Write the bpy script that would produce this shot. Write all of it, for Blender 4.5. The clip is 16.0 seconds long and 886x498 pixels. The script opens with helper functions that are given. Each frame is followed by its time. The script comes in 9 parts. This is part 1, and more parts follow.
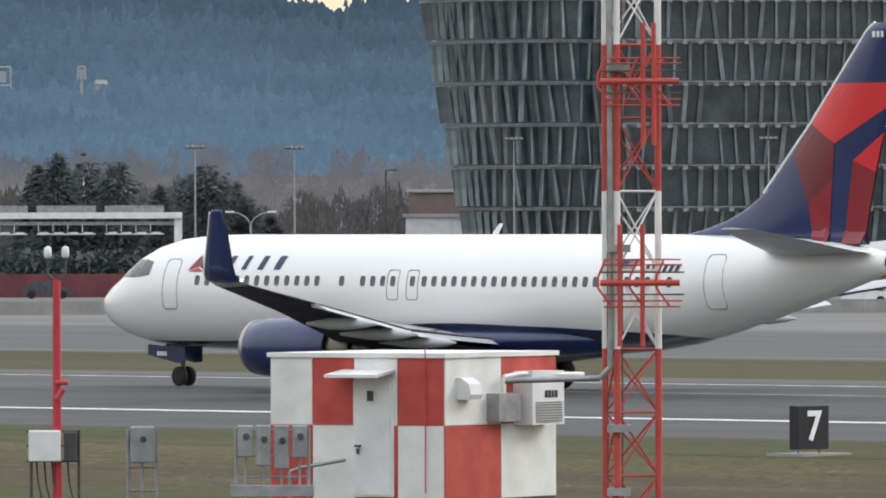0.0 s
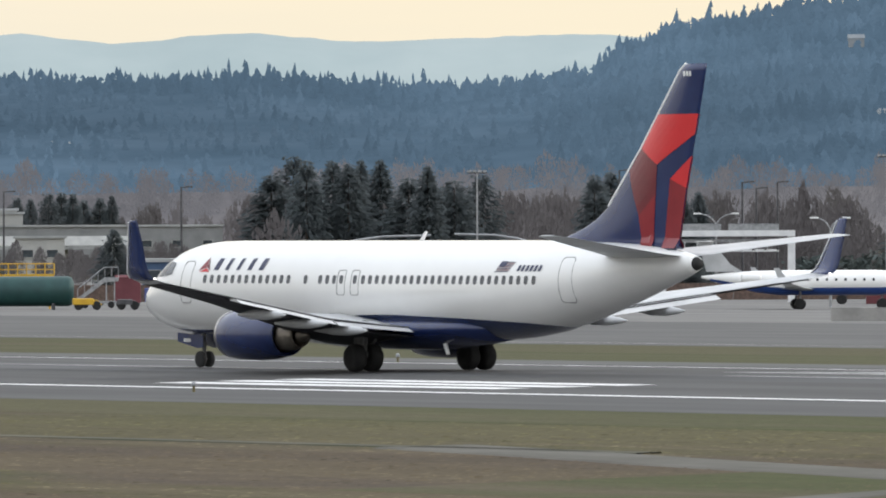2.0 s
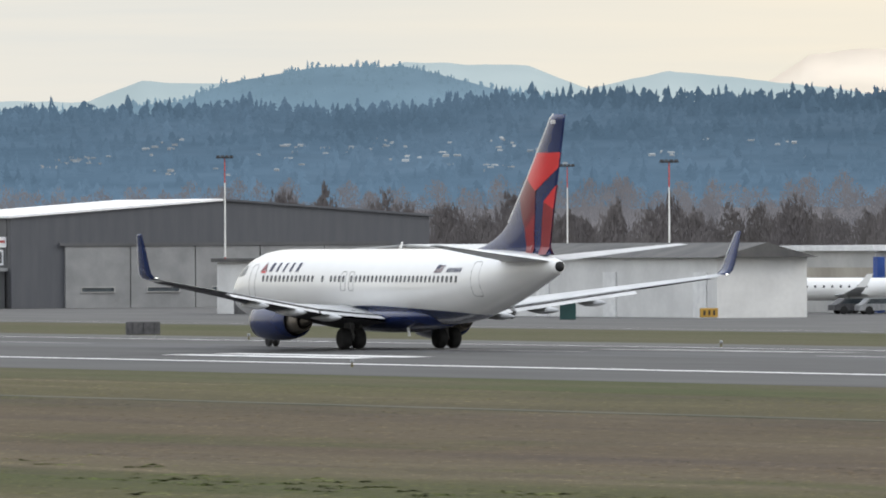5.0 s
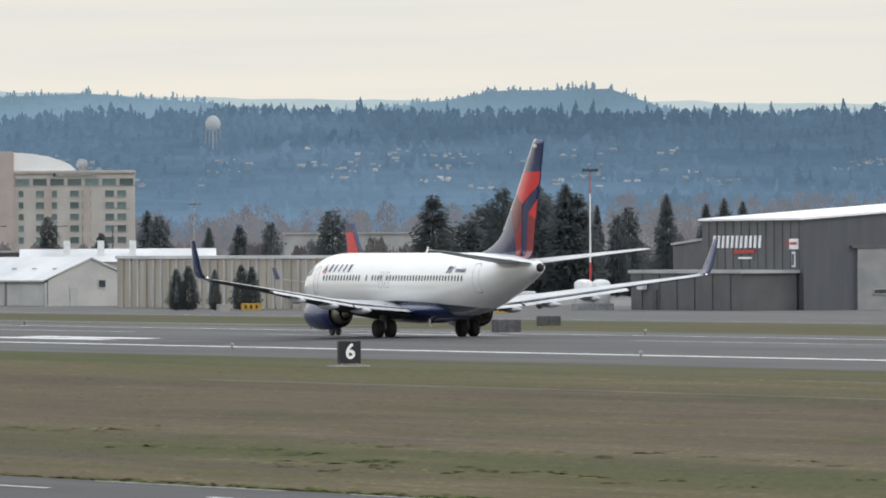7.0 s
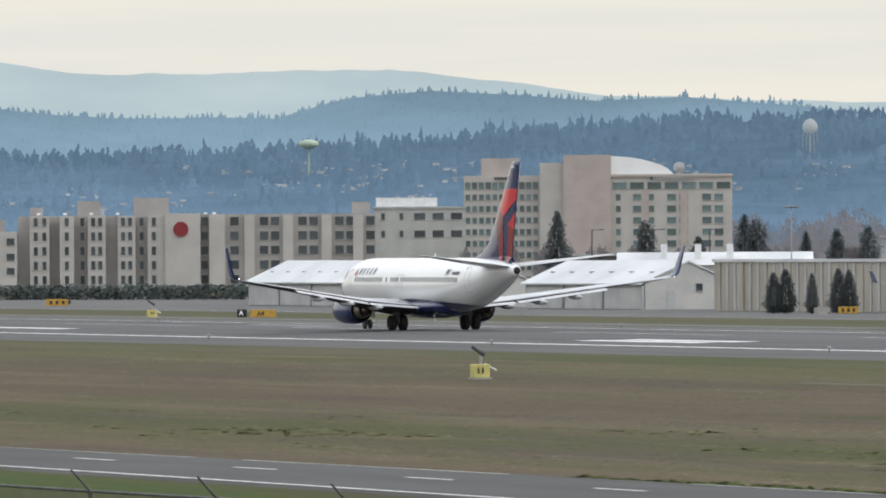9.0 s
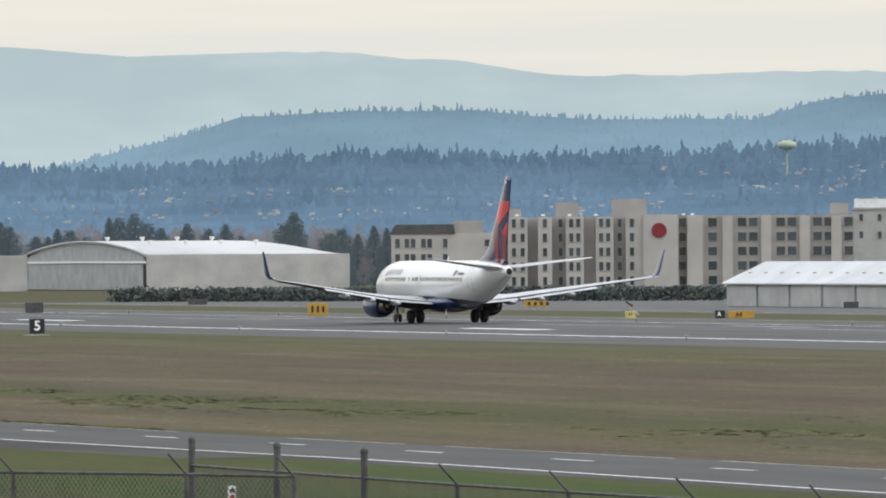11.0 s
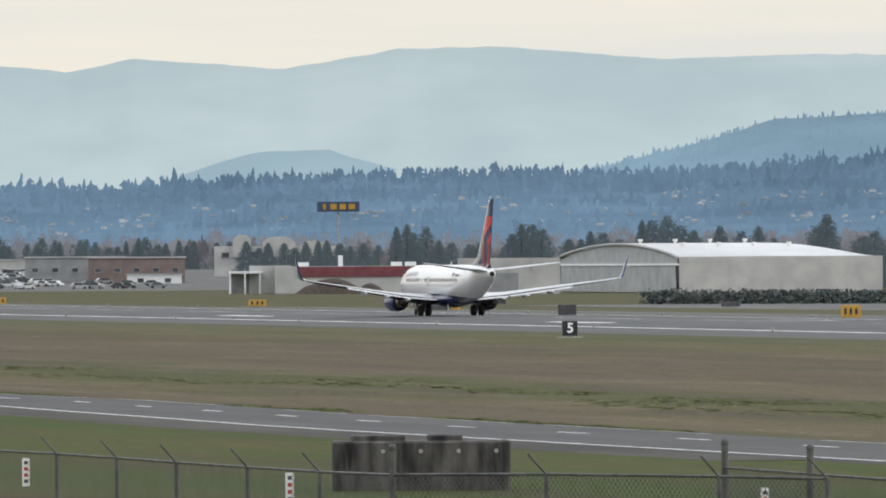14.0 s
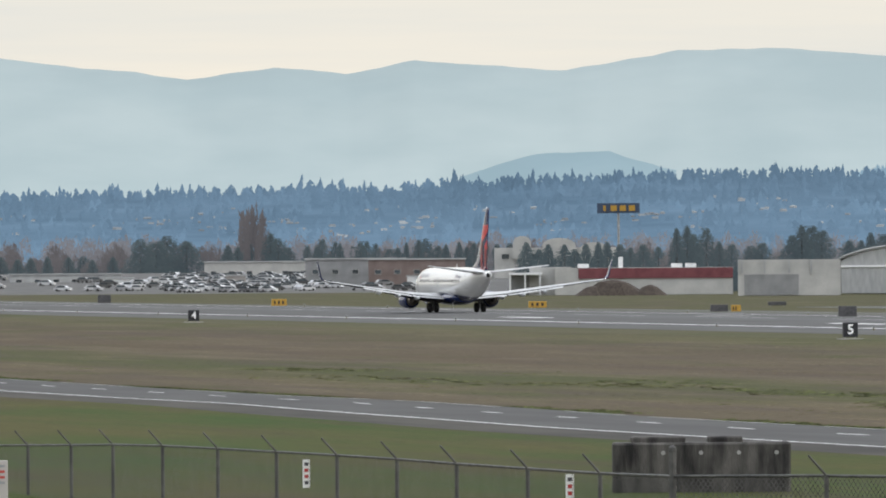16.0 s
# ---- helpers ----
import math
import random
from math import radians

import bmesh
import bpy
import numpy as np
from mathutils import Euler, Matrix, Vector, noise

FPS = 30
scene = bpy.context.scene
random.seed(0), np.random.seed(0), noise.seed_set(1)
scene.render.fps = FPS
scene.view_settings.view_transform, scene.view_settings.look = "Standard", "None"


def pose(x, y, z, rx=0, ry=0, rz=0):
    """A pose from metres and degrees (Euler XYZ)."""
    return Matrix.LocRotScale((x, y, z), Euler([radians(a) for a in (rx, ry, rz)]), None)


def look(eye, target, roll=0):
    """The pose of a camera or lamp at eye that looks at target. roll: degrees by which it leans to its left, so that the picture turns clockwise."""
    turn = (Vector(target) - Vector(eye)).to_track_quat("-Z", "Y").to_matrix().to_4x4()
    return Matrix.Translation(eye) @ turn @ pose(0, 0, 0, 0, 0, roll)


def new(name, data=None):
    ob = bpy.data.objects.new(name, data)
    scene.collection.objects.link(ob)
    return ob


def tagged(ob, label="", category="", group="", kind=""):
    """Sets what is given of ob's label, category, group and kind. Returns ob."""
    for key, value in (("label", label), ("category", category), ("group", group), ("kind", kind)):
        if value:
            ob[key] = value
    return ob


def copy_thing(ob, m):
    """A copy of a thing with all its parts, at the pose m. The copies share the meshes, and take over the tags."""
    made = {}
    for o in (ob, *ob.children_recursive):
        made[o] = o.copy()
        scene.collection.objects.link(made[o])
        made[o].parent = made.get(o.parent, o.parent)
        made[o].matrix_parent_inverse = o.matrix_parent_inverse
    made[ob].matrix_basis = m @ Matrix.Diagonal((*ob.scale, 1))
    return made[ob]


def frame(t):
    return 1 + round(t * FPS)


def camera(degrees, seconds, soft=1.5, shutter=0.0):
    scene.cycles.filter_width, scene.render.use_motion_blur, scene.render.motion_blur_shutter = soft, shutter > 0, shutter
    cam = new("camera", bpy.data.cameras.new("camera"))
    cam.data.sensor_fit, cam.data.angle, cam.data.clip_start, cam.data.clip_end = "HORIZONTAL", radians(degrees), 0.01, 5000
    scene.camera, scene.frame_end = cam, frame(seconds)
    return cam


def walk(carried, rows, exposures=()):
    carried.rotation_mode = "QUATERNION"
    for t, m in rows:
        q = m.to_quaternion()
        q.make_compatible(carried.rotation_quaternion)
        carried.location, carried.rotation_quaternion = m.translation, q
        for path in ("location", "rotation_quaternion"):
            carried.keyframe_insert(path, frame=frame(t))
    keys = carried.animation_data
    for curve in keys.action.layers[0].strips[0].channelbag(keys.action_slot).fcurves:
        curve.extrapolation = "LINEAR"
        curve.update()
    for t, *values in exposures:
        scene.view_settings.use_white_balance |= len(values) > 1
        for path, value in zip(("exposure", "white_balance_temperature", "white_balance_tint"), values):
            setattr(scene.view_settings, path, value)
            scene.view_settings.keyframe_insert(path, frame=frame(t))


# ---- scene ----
# ---------------------------------------------------------------- camera
EYE = Vector((0.0, 0.0, 6.217))
cam = camera(5.043, 16.0, soft=1.9)


def aim(yaw, pitch, roll):
    a, e = radians(yaw), radians(pitch)
    way = Vector((math.sin(a) * math.cos(e), math.cos(a) * math.cos(e), math.sin(e)))
    return look(EYE, EYE + way * 100, roll)


# seconds, azimuth clockwise from the runway heading, tilt, lean
PAN = [
    (0.0, 44.1449, -0.1872, -0.149), (0.5, 41.942, -0.1783, -0.166), (1.0, 39.8283, -0.165, -0.181),
    (1.5, 37.7928, -0.1494, -0.196), (2.2, 35.1434, -0.1324, -0.215), (2.5, 34.0053, -0.1265, -0.224),
    (3.0, 32.292, -0.1138, -0.236), (3.2, 31.746, -0.1097, -0.24), (5.3, 26.0495, -0.0657, -0.282),
    (5.5, 25.5646, -0.0644, -0.285), (6.0, 24.3964, -0.0528, -0.294), (6.5, 23.3089, -0.0448, -0.302),
    (7.0, 22.3012, -0.0357, -0.309), (7.5, 21.3734, -0.0252, -0.316), (8.0, 20.5186, -0.0141, -0.322),
    (8.5, 19.6927, -0.0066, -0.328), (9.0, 18.9014, 0.0022, -0.334), (9.5, 18.1468, 0.009, -0.34),
    (10.0, 17.4535, 0.0166, -0.345), (10.2, 17.1903, 0.0169, -0.347), (12.3, 14.7125, 0.0401, -0.365),
    (12.5, 14.5109, 0.0407, -0.366), (13.0, 14.0339, 0.0484, -0.37), (13.5, 13.5892, 0.0521, -0.373),
    (14.0, 13.1451, 0.0559, -0.376), (14.5, 12.7329, 0.0611, -0.379), (15.0, 12.3286, 0.0655, -0.382),
    (15.5, 11.9211, 0.0727, -0.385), (16.0, 11.5499, 0.0751, -0.388)]
walk(cam, [(t, aim(y, p, r)) for t, y, p, r in PAN])

# ---------------------------------------------------------------- sky and sun
SUN_AZ, SUN_EL = 115.0, 32.0        # clockwise from the runway heading
world = bpy.data.worlds.new("sky")
scene.world = world
world.use_nodes = True
wn, wl = world.node_tree.nodes, world.node_tree.links
wn.clear()


def wnode(kind, **kw):
    n = wn.new(kind)
    for k, v in kw.items():
        n.inputs[k].default_value = v
    return n


w_out = wn.new("ShaderNodeOutputWorld")
w_bg = wn.new("ShaderNodeBackground")
w_sky = wn.new("ShaderNodeTexSky")
w_sky.sky_type, w_sky.sun_disc = "NISHITA", False
w_sky.sun_elevation, w_sky.sun_rotation = radians(SUN_EL), radians(SUN_AZ)
w_sky.dust_density, w_sky.air_density = 3.0, 1.0
w_co = wn.new("ShaderNodeTexCoord")
w_sep = wn.new("ShaderNodeSeparateXYZ")
wl.new(w_co.outputs["Generated"], w_sep.inputs[0])
# cloud deck: streaks drawn out along the horizon
w_map = wnode("ShaderNodeMapping", Scale=(5.0, 5.0, 95.0))
wl.new(w_co.outputs["Generated"], w_map.inputs[0])
w_noise = wnode("ShaderNodeTexNoise", Scale=1.3, Detail=5.0, Roughness=0.55)
wl.new(w_map.outputs[0], w_noise.inputs["Vector"])
w_ramp = wn.new("ShaderNodeValToRGB")
w_ramp.color_ramp.elements[0].position, w_ramp.color_ramp.elements[0].color = 0.36, (0.82, 0.815, 0.765, 1)
w_ramp.color_ramp.elements[1].position, w_ramp.color_ramp.elements[1].color = 0.66, (0.97, 0.90, 0.775, 1)
wl.new(w_noise.outputs[0], w_ramp.inputs[0])
# brighter and yellower towards the south
w_dot = wn.new("ShaderNodeVectorMath")
w_dot.operation = "DOT_PRODUCT"
w_dot.inputs[1].default_value = (math.sin(radians(47)), math.cos(radians(47)), 0)
wl.new(w_co.outputs["Generated"], w_dot.inputs[0])
w_glow = wnode("ShaderNodeMapRange")
w_glow.inputs["From Min"].default_value, w_glow.inputs["From Max"].default_value = 0.93, 0.995
wl.new(w_dot.outputs["Value"], w_glow.inputs["Value"])
w_warm = wn.new("ShaderNodeMix")
w_warm.data_type = "RGBA"
w_warm.inputs["B"].default_value = (1.05, 0.92, 0.68, 1)
wl.new(w_glow.outputs[0], w_warm.inputs["Factor"])
wl.new(w_ramp.outputs[0], w_warm.inputs["A"])
# the deck is greyer overhead
w_up = wnode("ShaderNodeMapRange")
w_up.inputs["From Min"].default_value, w_up.inputs["From Max"].default_value = 0.04, 0.50
wl.new(w_sep.outputs["Z"], w_up.inputs["Value"])
w_over = wn.new("ShaderNodeMix")
w_over.data_type = "RGBA"
w_over.inputs["B"].default_value = (1.42, 1.50, 1.62, 1)
wl.new(w_up.outputs[0], w_over.inputs["Factor"])
wl.new(w_warm.outputs["Result"], w_over.inputs["A"])
w_mix = wn.new("ShaderNodeMix")
w_mix.data_type = "RGBA"
w_mix.inputs["Factor"].default_value = 0.90
w_gain = wn.new("ShaderNodeVectorMath")
w_gain.operation = "SCALE"
w_gain.inputs["Scale"].default_value = 0.10
wl.new(w_sky.outputs[0], w_gain.inputs[0])
wl.new(w_gain.outputs[0], w_mix.inputs["A"])
wl.new(w_over.outputs["Result"], w_mix.inputs["B"])
wl.new(w_mix.outputs["Result"], w_bg.inputs["Color"])
w_bg.inputs["Strength"].default_value = 1.05
wl.new(w_bg.outputs[0], w_out.inputs[0])

sun = new("sun", bpy.data.lights.new("sun", "SUN"))
sun.data.energy, sun.data.angle, sun.data.color = 1.2, radians(16), (1.0, 0.95, 0.87)
sa, se = radians(SUN_AZ), radians(SUN_EL)
sun.matrix_world = look((0, 0, 50), (-math.sin(sa) * math.cos(se), -math.cos(sa) * math.cos(se), 50 - math.sin(se)))

# ---------------------------------------------------------------- materials
MATS = {}


def material(name, rough=0.6, metal=0.0, spec=0.5):
    m = bpy.data.materials.new(name)
    m.use_nodes = True
    b = m.node_tree.nodes["Principled BSDF"]
    b.inputs["Roughness"].default_value = rough
    b.inputs["Metallic"].default_value = metal
    b.inputs["Specular IOR Level"].default_value = spec
    MATS[name] = m
    return m, m.node_tree.nodes, m.node_tree.links, b


def surface(name, a, b, scale=3.0, rough=0.6, metal=0.0, bump=0.0, stretch=(1, 1, 1), spec=0.4, island=0.0,
            fine=0.0, vary=0.0, world_space=False):
    """Two tones mixed by noise, a finer grain on top, optional random tone per island or per object."""
    m, n, l, p = material(name, rough, metal, spec)
    co = n.new("ShaderNodeTexCoord")
    geo = n.new("ShaderNodeNewGeometry")
    mp = n.new("ShaderNodeMapping")
    mp.inputs["Scale"].default_value = stretch
    l.new(geo.outputs["Position"] if world_space else co.outputs["Object"], mp.inputs[0])
    t = n.new("ShaderNodeTexNoise")
    t.inputs["Scale"].default_value, t.inputs["Detail"].default_value = scale, 6.0
    l.new(mp.outputs[0], t.inputs["Vector"])
    r = n.new("ShaderNodeValToRGB")
    r.color_ramp.elements[0].position, r.color_ramp.elements[0].color = 0.35, (*a, 1)
    r.color_ramp.elements[1].position, r.color_ramp.elements[1].color = 0.65, (*b, 1)
    l.new(t.outputs[0], r.inputs[0])
    out = r.outputs[0]
    g = n.new("ShaderNodeTexNoise")
    g.inputs["Scale"].default_value, g.inputs["Detail"].default_value = scale * 9, 4.0
    l.new(mp.outputs[0], g.inputs["Vector"])
    if fine:
        out = shade(n, l, out, g.outputs[0], fine)
    if island:
        out = shade(n, l, out, geo.outputs["Random Per Island"], island)
    if vary:
        oi = n.new("ShaderNodeObjectInfo")
        out = shade(n, l, out, oi.outputs["Random"], vary)
    l.new(out, p.inputs["Base Color"])
    if bump:
        bp = n.new("ShaderNodeBump")
        bp.inputs["Strength"].default_value, bp.inputs["Distance"].default_value = bump, 0.05
        l.new(g.outputs[0], bp.inputs["Height"])
        l.new(bp.outputs[0], p.inputs["Normal"])
    return m


def shade(n, l, colour, value, amount):
    """Multiplies a colour by 1 - amount .. 1 + amount, driven by a 0..1 value."""
    mr = n.new("ShaderNodeMapRange")
    mr.inputs["To Min"].default_value, mr.inputs["To Max"].default_value = 1 - amount, 1 + amount
    l.new(value, mr.inputs["Value"])
    v = n.new("ShaderNodeVectorMath")
    v.operation = "SCALE"
    l.new(colour, v.inputs[0])
    l.new(mr.outputs[0], v.inputs["Scale"])
    return v.outputs[0]


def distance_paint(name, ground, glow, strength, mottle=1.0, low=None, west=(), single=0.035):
    """The far backdrop: distance haze is painted into its emission. low: height, tone at its foot, tone at the top,
    height of the foot.
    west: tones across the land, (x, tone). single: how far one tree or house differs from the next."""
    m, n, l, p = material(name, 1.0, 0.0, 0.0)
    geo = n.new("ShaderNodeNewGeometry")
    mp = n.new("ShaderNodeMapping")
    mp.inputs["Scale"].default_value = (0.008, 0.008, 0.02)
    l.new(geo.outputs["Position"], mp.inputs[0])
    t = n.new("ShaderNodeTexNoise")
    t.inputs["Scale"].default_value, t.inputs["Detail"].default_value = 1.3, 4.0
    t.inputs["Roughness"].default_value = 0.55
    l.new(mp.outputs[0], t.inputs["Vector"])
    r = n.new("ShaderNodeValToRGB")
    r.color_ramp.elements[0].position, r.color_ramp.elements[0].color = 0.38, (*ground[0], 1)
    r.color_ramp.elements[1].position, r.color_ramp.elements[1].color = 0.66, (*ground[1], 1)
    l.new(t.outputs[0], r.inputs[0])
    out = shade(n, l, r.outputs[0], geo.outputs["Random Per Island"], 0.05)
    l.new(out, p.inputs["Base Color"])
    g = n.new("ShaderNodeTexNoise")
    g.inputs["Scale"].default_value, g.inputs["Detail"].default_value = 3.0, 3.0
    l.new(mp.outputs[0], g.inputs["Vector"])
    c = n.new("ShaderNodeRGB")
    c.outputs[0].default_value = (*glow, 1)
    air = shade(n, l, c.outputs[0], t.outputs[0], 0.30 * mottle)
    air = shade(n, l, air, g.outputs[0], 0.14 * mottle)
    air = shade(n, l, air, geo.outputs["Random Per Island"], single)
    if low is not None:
        # thicker haze towards the valley, painted into the emission by height
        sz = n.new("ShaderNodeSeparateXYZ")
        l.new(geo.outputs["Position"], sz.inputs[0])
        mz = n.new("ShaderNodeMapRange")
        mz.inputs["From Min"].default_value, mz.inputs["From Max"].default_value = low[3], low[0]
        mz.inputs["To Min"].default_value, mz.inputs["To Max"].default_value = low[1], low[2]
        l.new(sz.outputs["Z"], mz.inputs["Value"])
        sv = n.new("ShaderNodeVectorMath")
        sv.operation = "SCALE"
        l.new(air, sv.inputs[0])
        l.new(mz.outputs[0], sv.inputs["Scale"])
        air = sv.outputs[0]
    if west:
        # haze tone along x put into the emission, so some slopes look paler
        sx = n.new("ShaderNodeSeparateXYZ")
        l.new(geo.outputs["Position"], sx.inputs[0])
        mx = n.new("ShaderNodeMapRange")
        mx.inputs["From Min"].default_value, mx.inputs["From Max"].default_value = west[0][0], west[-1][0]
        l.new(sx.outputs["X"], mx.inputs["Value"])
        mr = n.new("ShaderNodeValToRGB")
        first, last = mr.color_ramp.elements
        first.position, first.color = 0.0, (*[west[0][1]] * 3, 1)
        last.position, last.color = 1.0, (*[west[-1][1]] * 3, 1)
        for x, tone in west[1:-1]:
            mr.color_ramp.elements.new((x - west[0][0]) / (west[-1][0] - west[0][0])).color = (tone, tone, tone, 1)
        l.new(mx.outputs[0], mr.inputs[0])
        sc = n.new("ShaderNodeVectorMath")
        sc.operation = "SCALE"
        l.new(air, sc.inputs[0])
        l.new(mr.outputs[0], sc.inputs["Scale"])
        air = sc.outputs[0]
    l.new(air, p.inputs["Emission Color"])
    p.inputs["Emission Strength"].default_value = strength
    return m
# ---------------------------------------------------------------- mesh helpers
def part(name, bm, mat, parent=None, label="", smooth=False):
    me = bpy.data.meshes.new(name)
    bm.to_mesh(me)
    bm.free()
    if smooth:
        me.polygons.foreach_set("use_smooth", [True] * len(me.polygons))
    if mat is not None:
        me.materials.append(mat)
    ob = new(name, me)
    if parent is not None:
        ob.parent = parent
    return tagged(ob, label)


def thing(name, label, category, m=None, group="", kind=""):
    ob = new(name)
    if m is not None:
        ob.matrix_basis = m
    return tagged(ob, label, category, group, kind)


def share(ob, name, parent, m):
    """Another object on the same mesh."""
    o = new(name, ob.data)
    o.parent = parent
    o.matrix_basis = m
    return o


def face(bm, pts):
    return bm.faces.new([bm.verts.new(p) for p in pts])


def box(bm, c, s, rz=0.0):
    x, y, z = (v / 2 for v in s)
    ca, sa_ = math.cos(rz), math.sin(rz)
    v = [bm.verts.new((c[0] + i * x * ca - j * y * sa_, c[1] + i * x * sa_ + j * y * ca, c[2] + k * z))
         for k in (-1, 1) for i, j in ((-1, -1), (1, -1), (1, 1), (-1, 1))]
    for f in ((3, 2, 1, 0), (4, 5, 6, 7), (0, 1, 5, 4), (1, 2, 6, 5), (2, 3, 7, 6), (3, 0, 4, 7)):
        bm.faces.new([v[i] for i in f])
    return v


def tube(bm, a, b, r0, r1=None, n=8, caps=True):
    a, b = Vector(a), Vector(b)
    r1 = r0 if r1 is None else r1
    d = (b - a).normalized()
    u = d.orthogonal().normalized()
    w = d.cross(u)
    rings = [[bm.verts.new(p + (u * math.cos(k * math.tau / n) + w * math.sin(k * math.tau / n)) * r) for k in range(n)]
             for p, r in ((a, r0), (b, r1))]
    for k in range(n):
        bm.faces.new((rings[0][k], rings[0][(k + 1) % n], rings[1][(k + 1) % n], rings[1][k]))
    if caps:
        bm.faces.new(rings[0][::-1])
        bm.faces.new(rings[1])


def path_tube(bm, pts, r, n=6):
    for a, b in zip(pts, pts[1:]):
        tube(bm, a, b, r, r, n)


def prism(bm, poly, put, thick):
    """A flat outline given thickness. put(u, v, w) gives the place."""
    lo = [bm.verts.new(put(u, v, -thick / 2)) for u, v in poly]
    hi = [bm.verts.new(put(u, v, thick / 2)) for u, v in poly]
    bm.faces.new(lo[::-1])
    bm.faces.new(hi)
    for k in range(len(poly)):
        j = (k + 1) % len(poly)
        bm.faces.new((lo[k], lo[j], hi[j], hi[k]))


def loft(bm, rings, closed=True, caps=True):
    vs = [[bm.verts.new(p) for p in r] for r in rings]
    n = len(rings[0])
    for a, b in zip(vs, vs[1:]):
        for k in range(n if closed else n - 1):
            j = (k + 1) % n
            bm.faces.new((a[k], a[j], b[j], b[k]))
    if caps and closed:
        bm.faces.new(vs[0][::-1])
        bm.faces.new(vs[-1])
    return vs


def fix(bm):
    bmesh.ops.recalc_face_normals(bm, faces=bm.faces)
    return bm


def spin(bm, profile, c, axis="y", n=28):
    """A body of revolution about y (or x) through c; profile of (along, radius)."""
    rings = []
    for a, r in profile:
        ring = []
        for k in range(n):
            p, q_ = r * math.cos(k * math.tau / n), r * math.sin(k * math.tau / n)
            ring.append((c[0] + p, c[1] + a, c[2] + q_) if axis == "y" else
                        (c[0] + a, c[1] + p, c[2] + q_) if axis == "x" else (c[0] + p, c[1] + q_, c[2] + a))
        rings.append(ring)
    loft(bm, rings)
    return fix(bm)


def polar(az, d, z=0.0):
    a = radians(az)
    return Vector((d * math.sin(a), d * math.cos(a), z))


def height(el, d):
    return EYE.z + d * math.tan(radians(el))


# ---------------------------------------------------------------- ground
def ground_material(name, dry, green, soil, bands=(), blades=False):
    m, n, l, p = material(name, 0.95, 0.0, 0.15)
    geo = n.new("ShaderNodeNewGeometry")

    def tex(scale, sx, sy, detail=6.0, rough=0.6):
        mp = n.new("ShaderNodeMapping")
        mp.inputs["Scale"].default_value = (sx, sy, 1)
        l.new(geo.outputs["Position"], mp.inputs[0])
        t = n.new("ShaderNodeTexNoise")
        t.inputs["Scale"].default_value, t.inputs["Detail"].default_value, t.inputs["Roughness"].default_value = scale, detail, rough
        l.new(mp.outputs[0], t.inputs["Vector"])
        return t.outputs[0]

    def mixed(a, b, fac, lo, hi):
        mr = n.new("ShaderNodeMapRange")
        mr.inputs["From Min"].default_value, mr.inputs["From Max"].default_value = lo, hi
        l.new(fac, mr.inputs["Value"])
        mx = n.new("ShaderNodeMix")
        mx.data_type = "RGBA"
        l.new(mr.outputs[0], mx.inputs["Factor"])
        for s, key in ((a, "A"), (b, "B")):
            if isinstance(s, tuple):
                mx.inputs[key].default_value = (*s, 1)
            else:
                l.new(s, mx.inputs[key])
        return mx.outputs["Result"]

    if bands:
        # mown and dry swathes that run along the runway
        sep = n.new("ShaderNodeSeparateXYZ")
        l.new(geo.outputs["Position"], sep.inputs[0])
        wob = n.new("ShaderNodeMapRange")
        wob.inputs["To Min"].default_value, wob.inputs["To Max"].default_value = -16, 16
        l.new(tex(1.0, 0.05, 0.011, 7.0, 0.6), wob.inputs["Value"])
        add = n.new("ShaderNodeMath")
        add.operation = "ADD"
        l.new(sep.outputs["X"], add.inputs[0])
        l.new(wob.outputs[0], add.inputs[1])
        pos = n.new("ShaderNodeMapRange")
        pos.inputs["From Min"].default_value, pos.inputs["From Max"].default_value = 100, 210
        l.new(add.outputs[0], pos.inputs["Value"])
        ramp = n.new("ShaderNodeValToRGB")
        first, last = ramp.color_ramp.elements
        first.position, first.color = 0.0, (*bands[0][1], 1)
        last.position, last.color = 1.0, (*bands[-1][1], 1)
        for x, col in bands[1:-1]:
            ramp.color_ramp.elements.new((x - 100) / 110).color = (*col, 1)
        l.new(pos.outputs[0], ramp.inputs[0])
        c = mixed(ramp.outputs[0], green, tex(1.0, 0.10, 0.022, 8.0, 0.6), 0.53, 0.72)
        c = mixed(c, dry, tex(1.0, 0.16, 0.02, 8.0, 0.65), 0.52, 0.74)
    else:
        c = mixed(dry, green, tex(1.0, 0.085, 0.012), 0.40, 0.64)
    c = mixed(c, soil, tex(1.0, 0.13, 0.016, 8.0, 0.65), 0.50, 0.72)
    c = shade(n, l, c, tex(1.0, 0.9, 0.12, 8.0, 0.7), 0.30)
    c = shade(n, l, c, tex(1.0, 2.2, 0.7, 6.0, 0.7), 0.42)
    c = shade(n, l, c, tex(1.0, 6.0, 2.2, 5.0, 0.75), 0.50)
    if blades:
        # single tufts differ in tone and take the light as turf does
        c = shade(n, l, c, geo.outputs["Random Per Island"], 0.36)
        up = n.new("ShaderNodeCombineXYZ")
        up.inputs["Z"].default_value = 1.0
        l.new(up.outputs[0], p.inputs["Normal"])
        l.new(c, p.inputs["Base Color"])
        return m
    l.new(c, p.inputs["Base Color"])
    b = n.new("ShaderNodeBump")
    b.inputs["Strength"].default_value, b.inputs["Distance"].default_value = 0.3, 0.05
    l.new(tex(1.0, 3.0, 1.5, 8.0, 0.7), b.inputs["Height"])
    l.new(b.outputs[0], p.inputs["Normal"])
    return m


